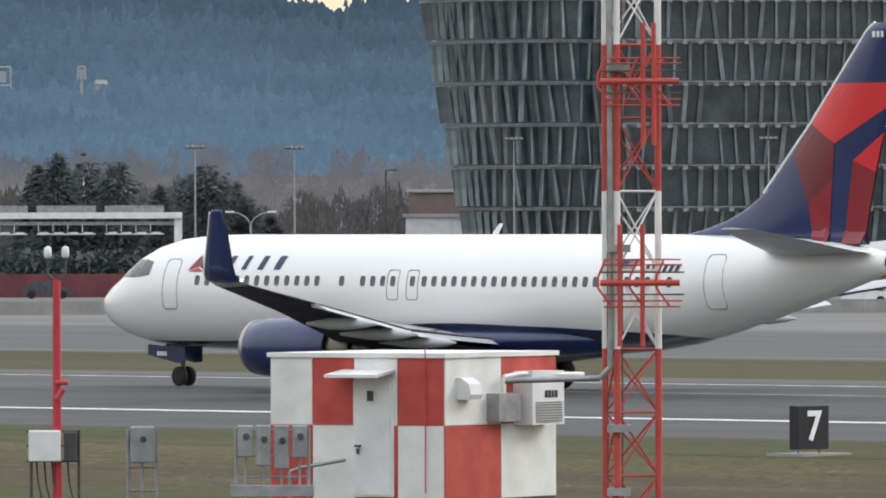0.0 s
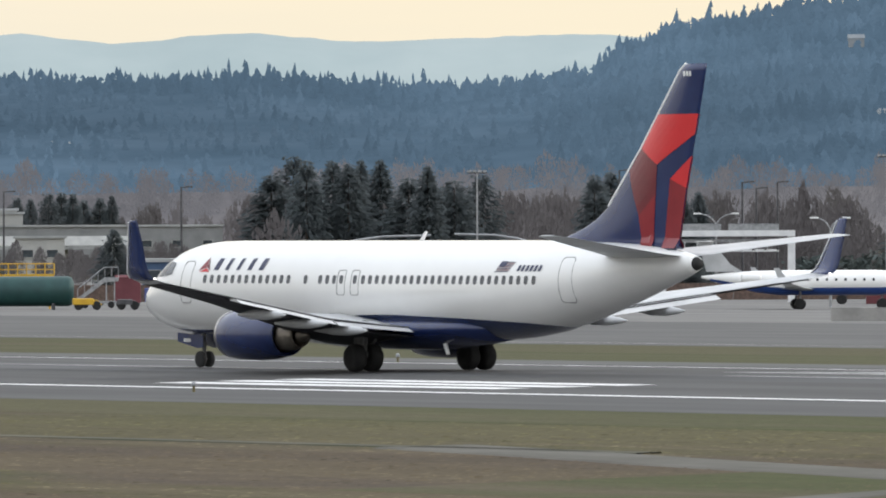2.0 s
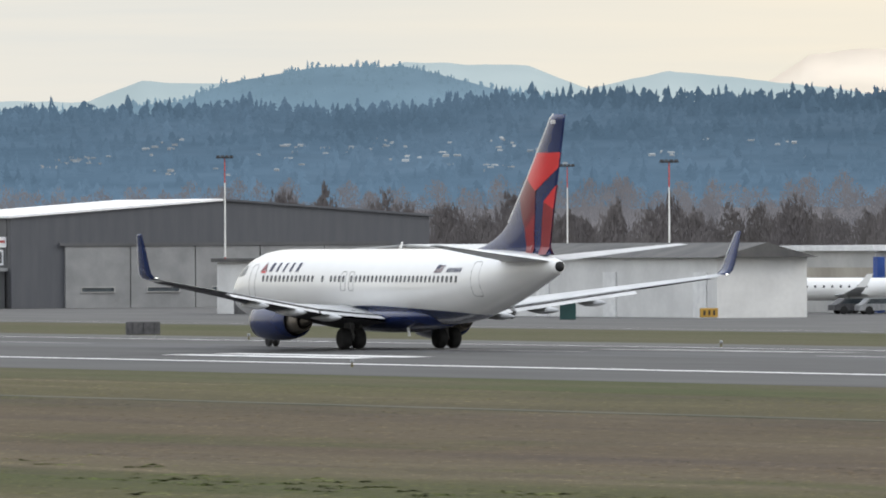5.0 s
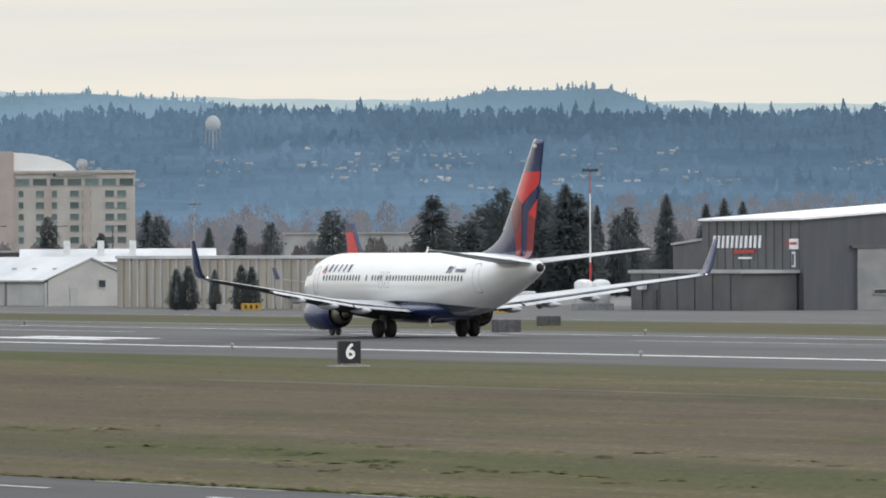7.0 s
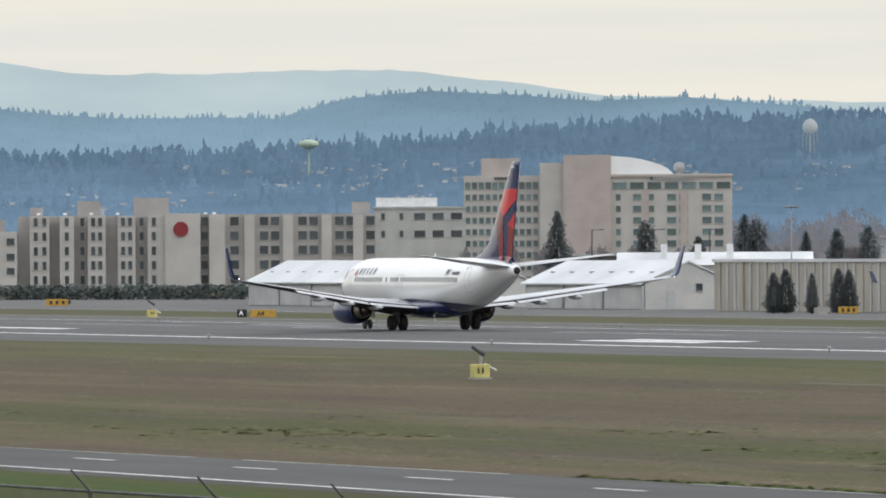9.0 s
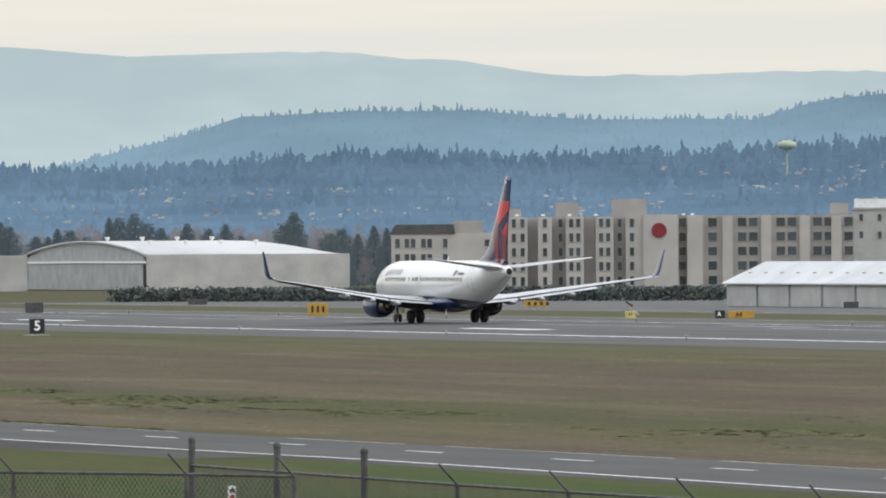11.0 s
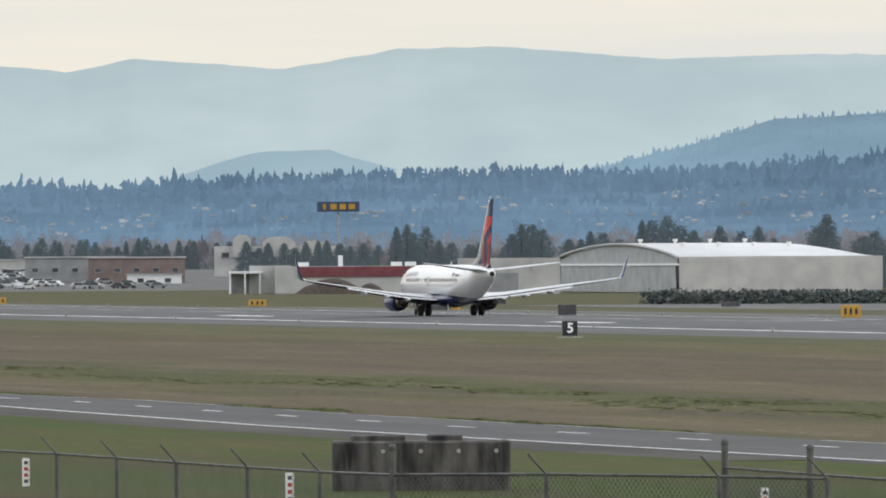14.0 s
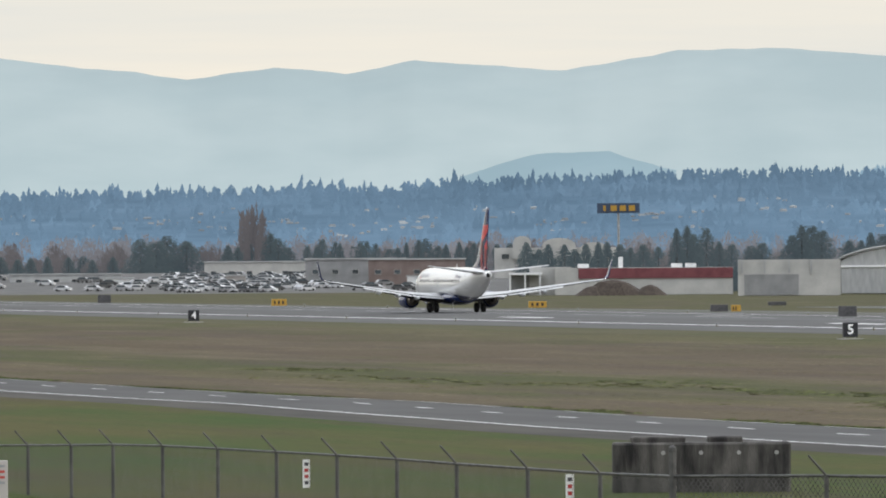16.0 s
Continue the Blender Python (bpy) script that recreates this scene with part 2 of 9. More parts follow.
BANDS = [(100, (0.059, 0.046, 0.027)), (112, (0.085, 0.066, 0.037)), (119, (0.063, 0.057, 0.023)), (128, (0.046, 0.050, 0.015)), (135, (0.055, 0.053, 0.020)), (141, (0.088, 0.070, 0.041)),
         (152, (0.068, 0.050, 0.030)), (164, (0.081, 0.063, 0.037)), (173, (0.066, 0.050, 0.030)), (179, (0.063, 0.054, 0.027)), (188, (0.075, 0.066, 0.031)), (198, (0.064, 0.061, 0.024)), (210, (0.055, 0.054, 0.020))]
M_FIELD = ground_material("field_grass", (0.108, 0.084, 0.052), (0.043, 0.051, 0.013), (0.056, 0.042, 0.033), BANDS)
M_LUSH = ground_material("mown_grass", (0.056, 0.053, 0.012), (0.025, 0.051, 0.003), (0.048, 0.036, 0.018))
M_TUFT = ground_material("field_tufts", (0.165, 0.130, 0.080), (0.056, 0.067, 0.018), (0.066, 0.050, 0.037), [(x, tuple(1.22 * v for v in c)) for x, c in BANDS], True)
M_LUSHTUFT = ground_material("verge_tufts", (0.076, 0.066, 0.022), (0.032, 0.056, 0.005), (0.050, 0.038, 0.019), (), True)
M_LUSH2 = ground_material("strip_grass", (0.072, 0.067, 0.034), (0.050, 0.057, 0.020), (0.082, 0.067, 0.042))
M_TRACK = surface("gravel_track", (0.045, 0.046, 0.026), (0.085, 0.075, 0.05), 0.5, 0.95, fine=0.2, stretch=(1, 0.2, 1), world_space=True)
M_WORN = surface("worn_marking", (0.25, 0.25, 0.245), (0.50, 0.50, 0.49), 0.35, 0.8, fine=0.2, stretch=(1, 0.3, 1), world_space=True)
M_ASPHALT = surface("asphalt", (0.064, 0.063, 0.063), (0.087, 0.086, 0.085), 0.25, 0.9, fine=0.12, stretch=(1, 0.12, 1), spec=0.25, world_space=True)
M_SHOULDER = surface("shoulder_asphalt", (0.080, 0.079, 0.078), (0.108, 0.106, 0.103), 0.3, 0.9, fine=0.12, stretch=(1, 0.15, 1), spec=0.25, world_space=True)
M_ROAD = surface("road_asphalt", (0.052, 0.051, 0.051), (0.070, 0.069, 0.068), 0.3, 0.9, fine=0.12, stretch=(1, 0.15, 1), spec=0.25, world_space=True)
M_CONCRETE = surface("apron_concrete", (0.125, 0.122, 0.118), (0.175, 0.170, 0.162), 0.12, 0.85, fine=0.1, stretch=(1, 0.2, 1), spec=0.25, world_space=True)
M_MARK = surface("white_marking", (0.62, 0.61, 0.60), (0.80, 0.80, 0.79), 0.8, 0.7, fine=0.12, world_space=True)
M_RUBBER = surface("rubber_marks", (0.058, 0.058, 0.061), (0.084, 0.084, 0.085), 0.4, 0.9, fine=0.15, stretch=(1, 0.06, 1), world_space=True)


# cross-section of the airfield: x across the runway, height
LIE = [(-4900, -1.0), (150, -1.0), (197, -0.27), (212, -0.08), (218.6, 0.0), (241.5, 0.23), (264.4, 0.0), (271.5, -0.08), (340, -1.0), (4900, -1.0)]


def lie(x):
    return float(np.interp(x, [p[0] for p in LIE], [p[1] for p in LIE]))


def strip(name, x0, x1, y0, y1, up, mat, label, category="", parent=None):
    """A band of ground along the runway that follows the lie of the land."""
    bm = bmesh.new()
    xs = [x0] + [p[0] for p in LIE if x0 < p[0] < x1] + [x1]
    edge = min(0.3, 0.06 + abs(x1 - x0) * 0.02)
    at = [(x0 - edge, lie(x0) - 0.06)] + [(x, lie(x) + up) for x in xs] + [(x1 + edge, lie(x1) - 0.06)]
    if parent is not None or up <= -0.05:
        at = at[1:-1]
    rows_ = [[bm.verts.new((x, y, z)) for x, z in at] for y in (y0, y1)]
    for k in range(len(at) - 1):
        bm.faces.new((rows_[0][k], rows_[0][k + 1], rows_[1][k + 1], rows_[1][k]))
    ob = part(name, bm, mat, parent)
    return tagged(ob, label, category, kind="structure" if parent is None else "")


strip("ground", -4900, 4900, -4900, 4900, -0.05, M_FIELD, "flat dry grass airfield reaching the horizon", "ground")
strip("verge_ground", -60, 97.0, 40, 1500, -0.02, M_LUSH, "green mown grass verge between fence and road", "grass")
strip("runway_verge", 196.0, 206.5, -600, 3200, -0.025, M_LUSH2, "green mown grass strip beside the runway", "grass")
strip("far_shoulder", 271.0, 288.0, -600, 3200, -0.01, M_SHOULDER, "grey asphalt shoulder beyond the runway", "road")
strip("far_verge", 288.0, 296.0, -600, 3200, -0.02, M_LUSH2, "green mown grass strip beyond the runway", "grass")
strip("runway", 206.5, 271.0, -600, 3200, 0.0, M_ASPHALT, "dark grey asphalt runway with white edge lines", "runway")
strip("far_taxiway", 296.0, 313.0, 760, 1400, 0.0, M_SHOULDER, "grey asphalt taxiway beyond the runway", "taxiway")
strip("near_verge", 296.0, 313.0, -600, 760, -0.02, M_LUSH2, "green grass strip beside the shoulder", "grass")
strip("taxiway_verge", 313.0, 362.0, -600, 1400, -0.02, M_LUSH2, "green grass strip between taxiways", "grass")
strip("inner_taxiway", 362.0, 450.0, -600, 1500, 0.0, M_SHOULDER, "grey asphalt inner taxiway", "taxiway")
strip("apron", 450.0, 760.0, -600, 1500, 0.0, M_CONCRETE, "pale concrete aircraft parking apron", "apron")
strip("worn_track", 179.3, 180.2, 238, 470, -0.01, M_TRACK, "narrow sunken grassy track beside the runway", "track")
strip("near_green", 157.0, 174.0, 60, 222, -0.03, M_LUSH2, "green grass strip below the gravel path", "grass")


def ribbon(name, pts, half, up, mat, label, category):
    """A path of even width that follows the lie of the land."""
    bm = bmesh.new()
    rows_ = []
    for i, p in enumerate(pts):
        a, b = Vector(pts[max(0, i - 1)]), Vector(pts[min(len(pts) - 1, i + 1)])
        d = (b - a).normalized()
        n = Vector((-d.y, d.x)) * half
        rows_.append([bm.verts.new((p[0] + s * n.x, p[1] + s * n.y, lie(p[0] + s * n.x) + (up if abs(s) == 1 else -0.06))) for s in (-1.2, -1, 1, 1.2)])
    for a, b in zip(rows_, rows_[1:]):
        for k in range(3):
            bm.faces.new((a[k], a[k + 1], b[k + 1], b[k]))
    return tagged(part(name, fix(bm), mat), label, category, kind="structure")


M_GRAVEL = surface("gravel_path", (0.062, 0.058, 0.046), (0.100, 0.094, 0.080), 0.4, 0.95, fine=0.25, stretch=(1, 0.4, 1), world_space=True)
ribbon("gravel_path", [(180.2, 250), (178.2, 241), (175.2, 230), (172.6, 219), (169.8, 209), (165, 196), (158, 180), (148, 160)], 1.5, -0.01, M_GRAVEL, "grey gravel path curving through the grass", "path")
ribbon("gravel_branch", [(169.0, 207.6), (164.8, 206.4), (158.5, 204.2), (146, 199), (120, 188)], 0.9, -0.006, M_GRAVEL, "thin gravel path branching off", "path")


# the perimeter road winds a little: along, near line, lane line, far edge
ROAD = [(-100, 98.0, 104.0, 109.5), (200, 96.8, 103.2, 108.6), (285, 95.9, 102.3, 107.0), (320, 95.8, 101.9, 106.2), (340, 95.6, 101.5, 105.7), (358, 94.7, 101.0, 105.1), (374, 94.0, 100.6, 104.6),
        (391, 93.3, 100.1, 104.2), (415, 92.3, 99.0, 103.8), (430, 92.0, 98.7, 103.3), (455, 92.3, 98.7, 102.7), (482, 92.4, 98.8, 103.2), (510, 93.1, 99.2, 103.5),
        (538, 91.6, 97.9, 101.7), (571, 90.8, 97.2, 101.0), (634, 90.2, 96.5, 100.6), (800, 88.0, 94.0, 98.2), (1500, 78.0, 84.0, 88.5)]


def road_x(y, k):
    """x of the near line (1), the lane line (2) or the far edge (3)."""
    return float(np.interp(y, [r[0] for r in ROAD], [r[k] for r in ROAD]))


def road_band(name, y0, y1, left, right, up, mat, label, category="", parent=None):
    """A band along the road between two lines, each (line, offset)."""
    bm = bmesh.new()
    n = max(1, int((y1 - y0) / 6))
    rows_ = []
    for i in range(n + 1):
        y = y0 + (y1 - y0) * i / n
        xs = [road_x(y, k) + off for k, off in (left, right)]
        at = [(x, lie(x) + up) for x in xs]
        if parent is None:
            at = [(xs[0] - 0.25, lie(xs[0]) - 0.06)] + at + [(xs[1] + 0.25, lie(xs[1]) - 0.06)]
        rows_.append([bm.verts.new((x, y, z)) for x, z in at])
    for a, b in zip(rows_, rows_[1:]):
        for k in range(len(a) - 1):
            bm.faces.new((a[k], a[k + 1], b[k + 1], b[k]))
    ob = part(name, bm, mat, parent)
    return tagged(ob, label, category, kind="structure" if parent is None else "")


M_ROADSIDE = surface("road_shoulder", (0.036, 0.034, 0.031), (0.062, 0.058, 0.050), 0.4, 0.95, fine=0.2, stretch=(1, 0.15, 1), spec=0.2, world_space=True)
road_band("road_shoulder", -100, 345, (1, -1.6), (1, 0.5), -0.008, M_ROADSIDE, "dark gravelly road shoulder", "road")
road_band("road_shoulder", 345, 1500, (1, -4.6), (1, 0.5), -0.008, M_ROADSIDE, "dark gravelly road shoulder", "road")
road_band("perimeter_road", -100, 1500, (1, -0.3), (3, 0.0), 0.0, M_ROAD, "grey asphalt perimeter road with white lines", "road")


def marks():
    rw = bpy.data.objects["runway"]
    for x in (218.64, 264.36):
        strip("edge_line", x - 0.45, x + 0.45, -600, 3200, 0.012, M_MARK, "white painted runway edge line", parent=rw)
    for k in range(40):
        y = 95 + 61.0 * k
        strip("centre_stripe", 241.2, 241.8, y, y + 36.5, 0.012, M_WORN, "", parent=rw)
    for k in range(6):
        y = 304.5 + 152.4 * k
        n = 3 if k == 0 else 2 if k < 3 else 1
        for j in range(n):
            for x in (228.6 - 2.9 * j, 251.0 + 2.9 * j):
                strip("touchdown_bar", x, x + 1.8, y, y + 22.9, 0.012, M_MARK if x < 240 else M_WORN, "", parent=rw)
    strip("rubber_band", 236.0, 247.0, -100, 1500, 0.006, M_RUBBER, "dark tyre rubber on the runway", parent=rw)
    road = bpy.data.objects["perimeter_road"]
    road_band("edge_line", -100, 1500, (1, -0.13), (1, 0.13), 0.012, M_MARK, "white road edge line", parent=road)
    for k in range(40):
        y = 180 + 31.0 * k
        road_band("edge_line", y, y + (26 if k % 3 else 15), (3, -0.36), (3, -0.2), 0.012, M_WORN, "worn white road edge line", parent=road)
    for k in range(46):
        y = 160.0 + 17.2 * k
        road_band("lane_dash", y, y + 4.4, (2, -0.12), (2, 0.12), 0.012, M_MARK, "", parent=road)
    ap = bpy.data.objects["inner_taxiway"]
    strip("taxi_line", 366.4, 366.7, -600, 1500, 0.012, M_WORN, "worn taxiway edge line", parent=ap)
    fw = bpy.data.objects["far_taxiway"]
    strip("taxi_line", 297.0, 297.4, 760, 1400, 0.012, M_WORN, "worn taxiway edge line", parent=fw)


marks()

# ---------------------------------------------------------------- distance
# backdrop hills: the blue and the paleness are haze added as emission
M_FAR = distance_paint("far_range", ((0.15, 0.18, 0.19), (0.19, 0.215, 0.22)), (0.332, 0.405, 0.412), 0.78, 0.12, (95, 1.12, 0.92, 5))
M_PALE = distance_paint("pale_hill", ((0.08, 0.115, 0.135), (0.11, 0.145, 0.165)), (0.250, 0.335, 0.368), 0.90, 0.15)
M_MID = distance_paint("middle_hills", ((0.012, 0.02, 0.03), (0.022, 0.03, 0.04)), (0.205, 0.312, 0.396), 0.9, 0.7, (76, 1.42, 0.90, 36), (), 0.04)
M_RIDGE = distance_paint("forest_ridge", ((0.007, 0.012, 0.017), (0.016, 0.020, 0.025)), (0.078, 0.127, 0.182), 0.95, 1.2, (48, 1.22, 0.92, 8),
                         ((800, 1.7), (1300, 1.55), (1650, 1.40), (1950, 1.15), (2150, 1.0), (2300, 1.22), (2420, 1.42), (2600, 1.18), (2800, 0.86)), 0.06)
# warm low sun on the snow is painted as emission
M_SNOW = distance_paint("snow_peak", ((0.5, 0.47, 0.43), (0.6, 0.56, 0.5)), (0.75, 0.62, 0.47), 0.55)

FAR = [(6, 1.1), (9.0, 1.18), (10.1, 1.05), (10.6, 1.115), (11.0, 1.08), (11.4, 1.15), (12.25, 1.085), (12.9, 1.195), (13.5, 1.207), (14.4, 1.13),
       (15.5, 1.157), (16.2, 1.095), (17.0, 1.0), (18.6, 1.03), (19.9, 0.87), (21.4, 0.82), (24.8, 0.78), (25.1, 0.89), (25.9, 0.87),
       (26.6, 0.995), (27.3, 0.97), (27.65, 0.845), (28.1, 0.94), (29.4, 0.79), (30.1, 0.84), (31.1, 0.985), (31.4, 0.94), (32.3, 0.98),
       (33.5, 1.10), (34.0, 1.04), (34.85, 1.10), (35.4, 1.04), (36.6, 1.085), (37.5, 1.05), (50, 1.0)]
MID = [(13.6, 0.40), (13.9, 0.50), (14.6, 0.67), (15.05, 0.80), (15.7, 0.835), (16.35, 0.83), (17.0, 0.778), (17.95, 0.772), (18.35, 0.88), (18.85, 0.927),
       (19.8, 0.86), (20.25, 0.88), (20.9, 0.828), (21.4, 0.762), (21.9, 0.78), (22.35, 0.835), (22.6, 0.883), (23.25, 0.889), (23.65, 0.75),
       (24.85, 0.747), (25.3, 0.795), (25.6, 0.905), (26.1, 0.992), (26.6, 0.99), (27.1, 0.865), (27.8, 0.764), (30, 0.65)]
NEAR = [(5, 0.41), (9.0, 0.417), (11.3, 0.466), (12.25, 0.508), (13.7, 0.53), (14.2, 0.512), (15.9, 0.61), (16.6, 0.571), (18.5, 0.64), (19.6, 0.725),
        (20.25, 0.77), (21.7, 0.775), (23.6, 0.749), (25.3, 0.761), (25.8, 0.781), (26.4, 0.739), (27.0, 0.816), (29.2, 0.82), (30.0, 0.785),
        (31.3, 0.815), (32.3, 0.889), (33.9, 0.843), (34.9, 0.869), (35.8, 0.80), (36.75, 0.87), (36.92, 1.03), (37.4, 1.18), (37.9, 1.262),
        (39.5, 1.40), (41.6, 1.43), (43.4, 1.23), (43.56, 1.175), (43.65, 1.25), (46.7, 1.29), (60, 1.25)]


def profile(points, az):
    xs, ys = zip(*points)
    return float(np.interp(az, xs, ys))


def ridge(name, points, d, depth, mat, label, rough, trees=None, seed=1, az0=5.0, az1=60.0, foot=0.0, drop=4.0):
    """A hillside: terrain from its foot to its skyline, with firs standing on it."""
    rnd = random.Random(seed)
    bm = bmesh.new()
    step = 0.05
    cols = int((az1 - az0) / step)
    rows = 7
    grid = []
    for i in range(cols + 1):
        az = az0 + i * step
        top = height(profile(points, az), d) - (drop if trees else 0.0) + rough * noise.noise((az * 2.3, seed, 0)) + 0.5 * rough * noise.noise((az * 7.1, seed, 3))
        line = []
        for j in range(rows):
            f = j / (rows - 1)
            dd = d - depth * (1 - f)
            zz = foot + (top - foot) * (f ** 1.15) + (rough * 0.8 * noise.noise((az * 3, f * 4, seed)) if 0 < j < rows - 1 else 0)
            line.append(bm.verts.new(polar(az, dd, zz)))
        line.append(bm.verts.new(polar(az, d + depth * 0.3, foot)))
        grid.append(line)
    for a, b in zip(grid, grid[1:]):
        for j in range(rows):
            bm.faces.new((a[j], b[j], b[j + 1], a[j + 1]))
    hill = tagged(part(name, bm, mat, smooth=not trees), label, "hills", kind="structure")
    if trees:
        count, h0, h1, spread = trees
        bm = bmesh.new()
        made = []
        for _ in range(count):
            az = rnd.uniform(max(az0, 8.0), min(az1, 48.0))
            f = 1 - spread * rnd.random() ** 2.0
            top = height(profile(points, az), d) - drop
            dd = d - depth * (1 - f)
            zz = foot + (top - foot) * (f ** 1.15)
            h = rnd.uniform(h0, h1) * (1.0 + 0.4 * noise.noise((az * 4, 7, seed))) * float(np.interp(az, (12, 28), (0.80, 1.0)))
            made.append((polar(az, dd, zz - 0.25 * h), h))
        fast_firs(name + "_trees", made, mat, rnd, hill)
    return hill


def fast_firs(name, made, mat, rnd, parent, slimmer=0.14):
    """Many far trees in one mesh: stacked ragged skirts, some slim, most broad and round-shouldered."""
    verts, faces = [], []
    for (x, y, z), h in made:
        slim = rnd.random() < slimmer
        if slim:
            h *= rnd.uniform(1.0, 1.25)
            w, power = h * rnd.uniform(0.19, 0.27), 0.72
        else:
            h *= rnd.uniform(0.65, 0.98)
            w, power = h * rnd.uniform(0.28, 0.46), 0.5
        tiers = 6
        for i in range(tiers):
            f = i / tiers
            z0 = z + h * (0.06 + 0.86 * f)
            z1 = min(z0 + h * 0.30, z + h * (1.0 if slim else 0.97))
            r = w * (1 - f) ** power * rnd.uniform(0.7, 1.15)
            k = 7
            b = len(verts)
            a0 = rnd.random() * 6.3
            ox, oy = rnd.uniform(-0.2, 0.2) * w, rnd.uniform(-0.2, 0.2) * w
            for j in range(k):
                a = a0 + j * math.tau / k
                rr = r * rnd.uniform(0.55, 1.2)
                verts.append((x + rr * math.cos(a) + ox, y + rr * math.sin(a) + oy, z0 + h * 0.06 * rnd.uniform(-1, 1)))
            verts.append((x + ox, y + oy, z1))
            for j in range(k):
                faces.append((b + j, b + (j + 1) % k, b + k))
            if i:
                faces.append((b - 1, b + k, b))
    me = bpy.data.meshes.new(name)
    me.from_pydata(verts, [], faces)
    me.materials.append(mat)
    ob = new(name, me)
    ob.parent = parent
    return tagged(ob, "dense dark fir trees along the hillside", kind="stuff")


def soft_crowns(name, made, mat, rnd, label, n=170, parent=None, size=0.035):
    """Leafless crowns far off: domes of many small twig flakes."""
    verts, faces = [], []
    for (x, y, z), h, w in made:
        s = h * size
        for _ in range(n):
            u, a = rnd.random(), rnd.random() * math.tau
            zz = 0.12 + 0.88 * rnd.random() ** 0.8
            lump = 0.75 + 0.55 * noise.noise((math.cos(a) * 1.3 + x, math.sin(a) * 1.3 + y, zz * 3))
            r = w * lump * math.sqrt(u) * max(0.05, 1 - abs(zz - 0.48) ** 2.2 / 0.24) ** 0.5
            zz *= 0.86 + 0.22 * noise.noise((x + r * math.cos(a), y + r * math.sin(a), 5))
            c = (x + r * math.cos(a), y + r * math.sin(a), z + h * zz)
            b = len(verts)
            lean = rnd.uniform(-0.8, 0.8) * s
            t = s * rnd.uniform(0.12, 0.4)
            verts += [(c[0] - t, c[1] + t, c[2] - s), (c[0] + t, c[1] - t, c[2] - s), (c[0] + lean, c[1], c[2] + s * rnd.uniform(1.0, 2.2))]
            faces.append((b, b + 1, b + 2))
    me = bpy.data.meshes.new(name)
    me.from_pydata(verts, [], faces)
    me.materials.append(mat)
    ob = new(name, me)
    if parent is not None:
        ob.parent = parent
    return tagged(ob, label, "" if parent is not None else "trees", kind="stuff")


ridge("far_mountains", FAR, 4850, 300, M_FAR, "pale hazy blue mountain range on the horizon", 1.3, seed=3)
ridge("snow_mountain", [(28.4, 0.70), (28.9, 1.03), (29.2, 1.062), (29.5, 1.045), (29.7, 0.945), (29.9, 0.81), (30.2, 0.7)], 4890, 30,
      M_SNOW, "snow-covered peak with low sunlight painted as a warm glow", 0.8, seed=4, az0=28.4, az1=30.2)
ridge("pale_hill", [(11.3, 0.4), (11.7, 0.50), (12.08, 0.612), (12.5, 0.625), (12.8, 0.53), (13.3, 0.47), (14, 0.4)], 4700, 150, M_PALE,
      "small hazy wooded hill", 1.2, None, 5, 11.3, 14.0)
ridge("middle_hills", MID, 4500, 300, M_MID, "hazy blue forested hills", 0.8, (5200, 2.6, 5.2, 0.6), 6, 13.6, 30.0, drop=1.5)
ridge("forest_ridge", NEAR, 4100, 900, M_RIDGE, "dark forested ridge with its blue haze painted in", 0.8, (17000, 5, 10, 0.92), 7, 5.0, 60.0)


# leafless woods at the foot of the ridge
FOOT = [(5, 0.18), (10, 0.17), (14, 0.19), (18, 0.16), (20.5, 0.20), (22, 0.27), (24.5, 0.33), (27, 0.36), (31, 0.36), (36, 0.40), (41, 0.43), (60, 0.43)]
# haze over the bare woods painted as a grey-blue glow
M_BROWNWOOD = distance_paint("hazed_bare_wood", ((0.05, 0.046, 0.048), (0.085, 0.076, 0.072)), (0.115, 0.118, 0.132), 0.80, 0.9, None, ((600, 1.6), (2500, 1.0)), 0.10)


def foot_woods():
    rnd = random.Random(9)
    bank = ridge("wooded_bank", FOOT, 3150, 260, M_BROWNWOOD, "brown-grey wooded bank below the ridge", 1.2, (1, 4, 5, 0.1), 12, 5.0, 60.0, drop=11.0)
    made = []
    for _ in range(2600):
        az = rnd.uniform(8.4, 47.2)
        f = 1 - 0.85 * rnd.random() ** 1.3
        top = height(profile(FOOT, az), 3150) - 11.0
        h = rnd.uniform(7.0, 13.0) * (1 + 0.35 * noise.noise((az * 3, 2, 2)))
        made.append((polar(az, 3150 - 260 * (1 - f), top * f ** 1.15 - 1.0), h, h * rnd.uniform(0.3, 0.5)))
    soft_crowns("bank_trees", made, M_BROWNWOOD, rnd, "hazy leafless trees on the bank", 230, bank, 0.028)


foot_woods()


def slope_z(az, d):
    """Height of the forest ridge's ground."""
    return (height(profile(NEAR, az), 4100) - 4.0) * max(0.0, (d - 3200) / 900) ** 1.15


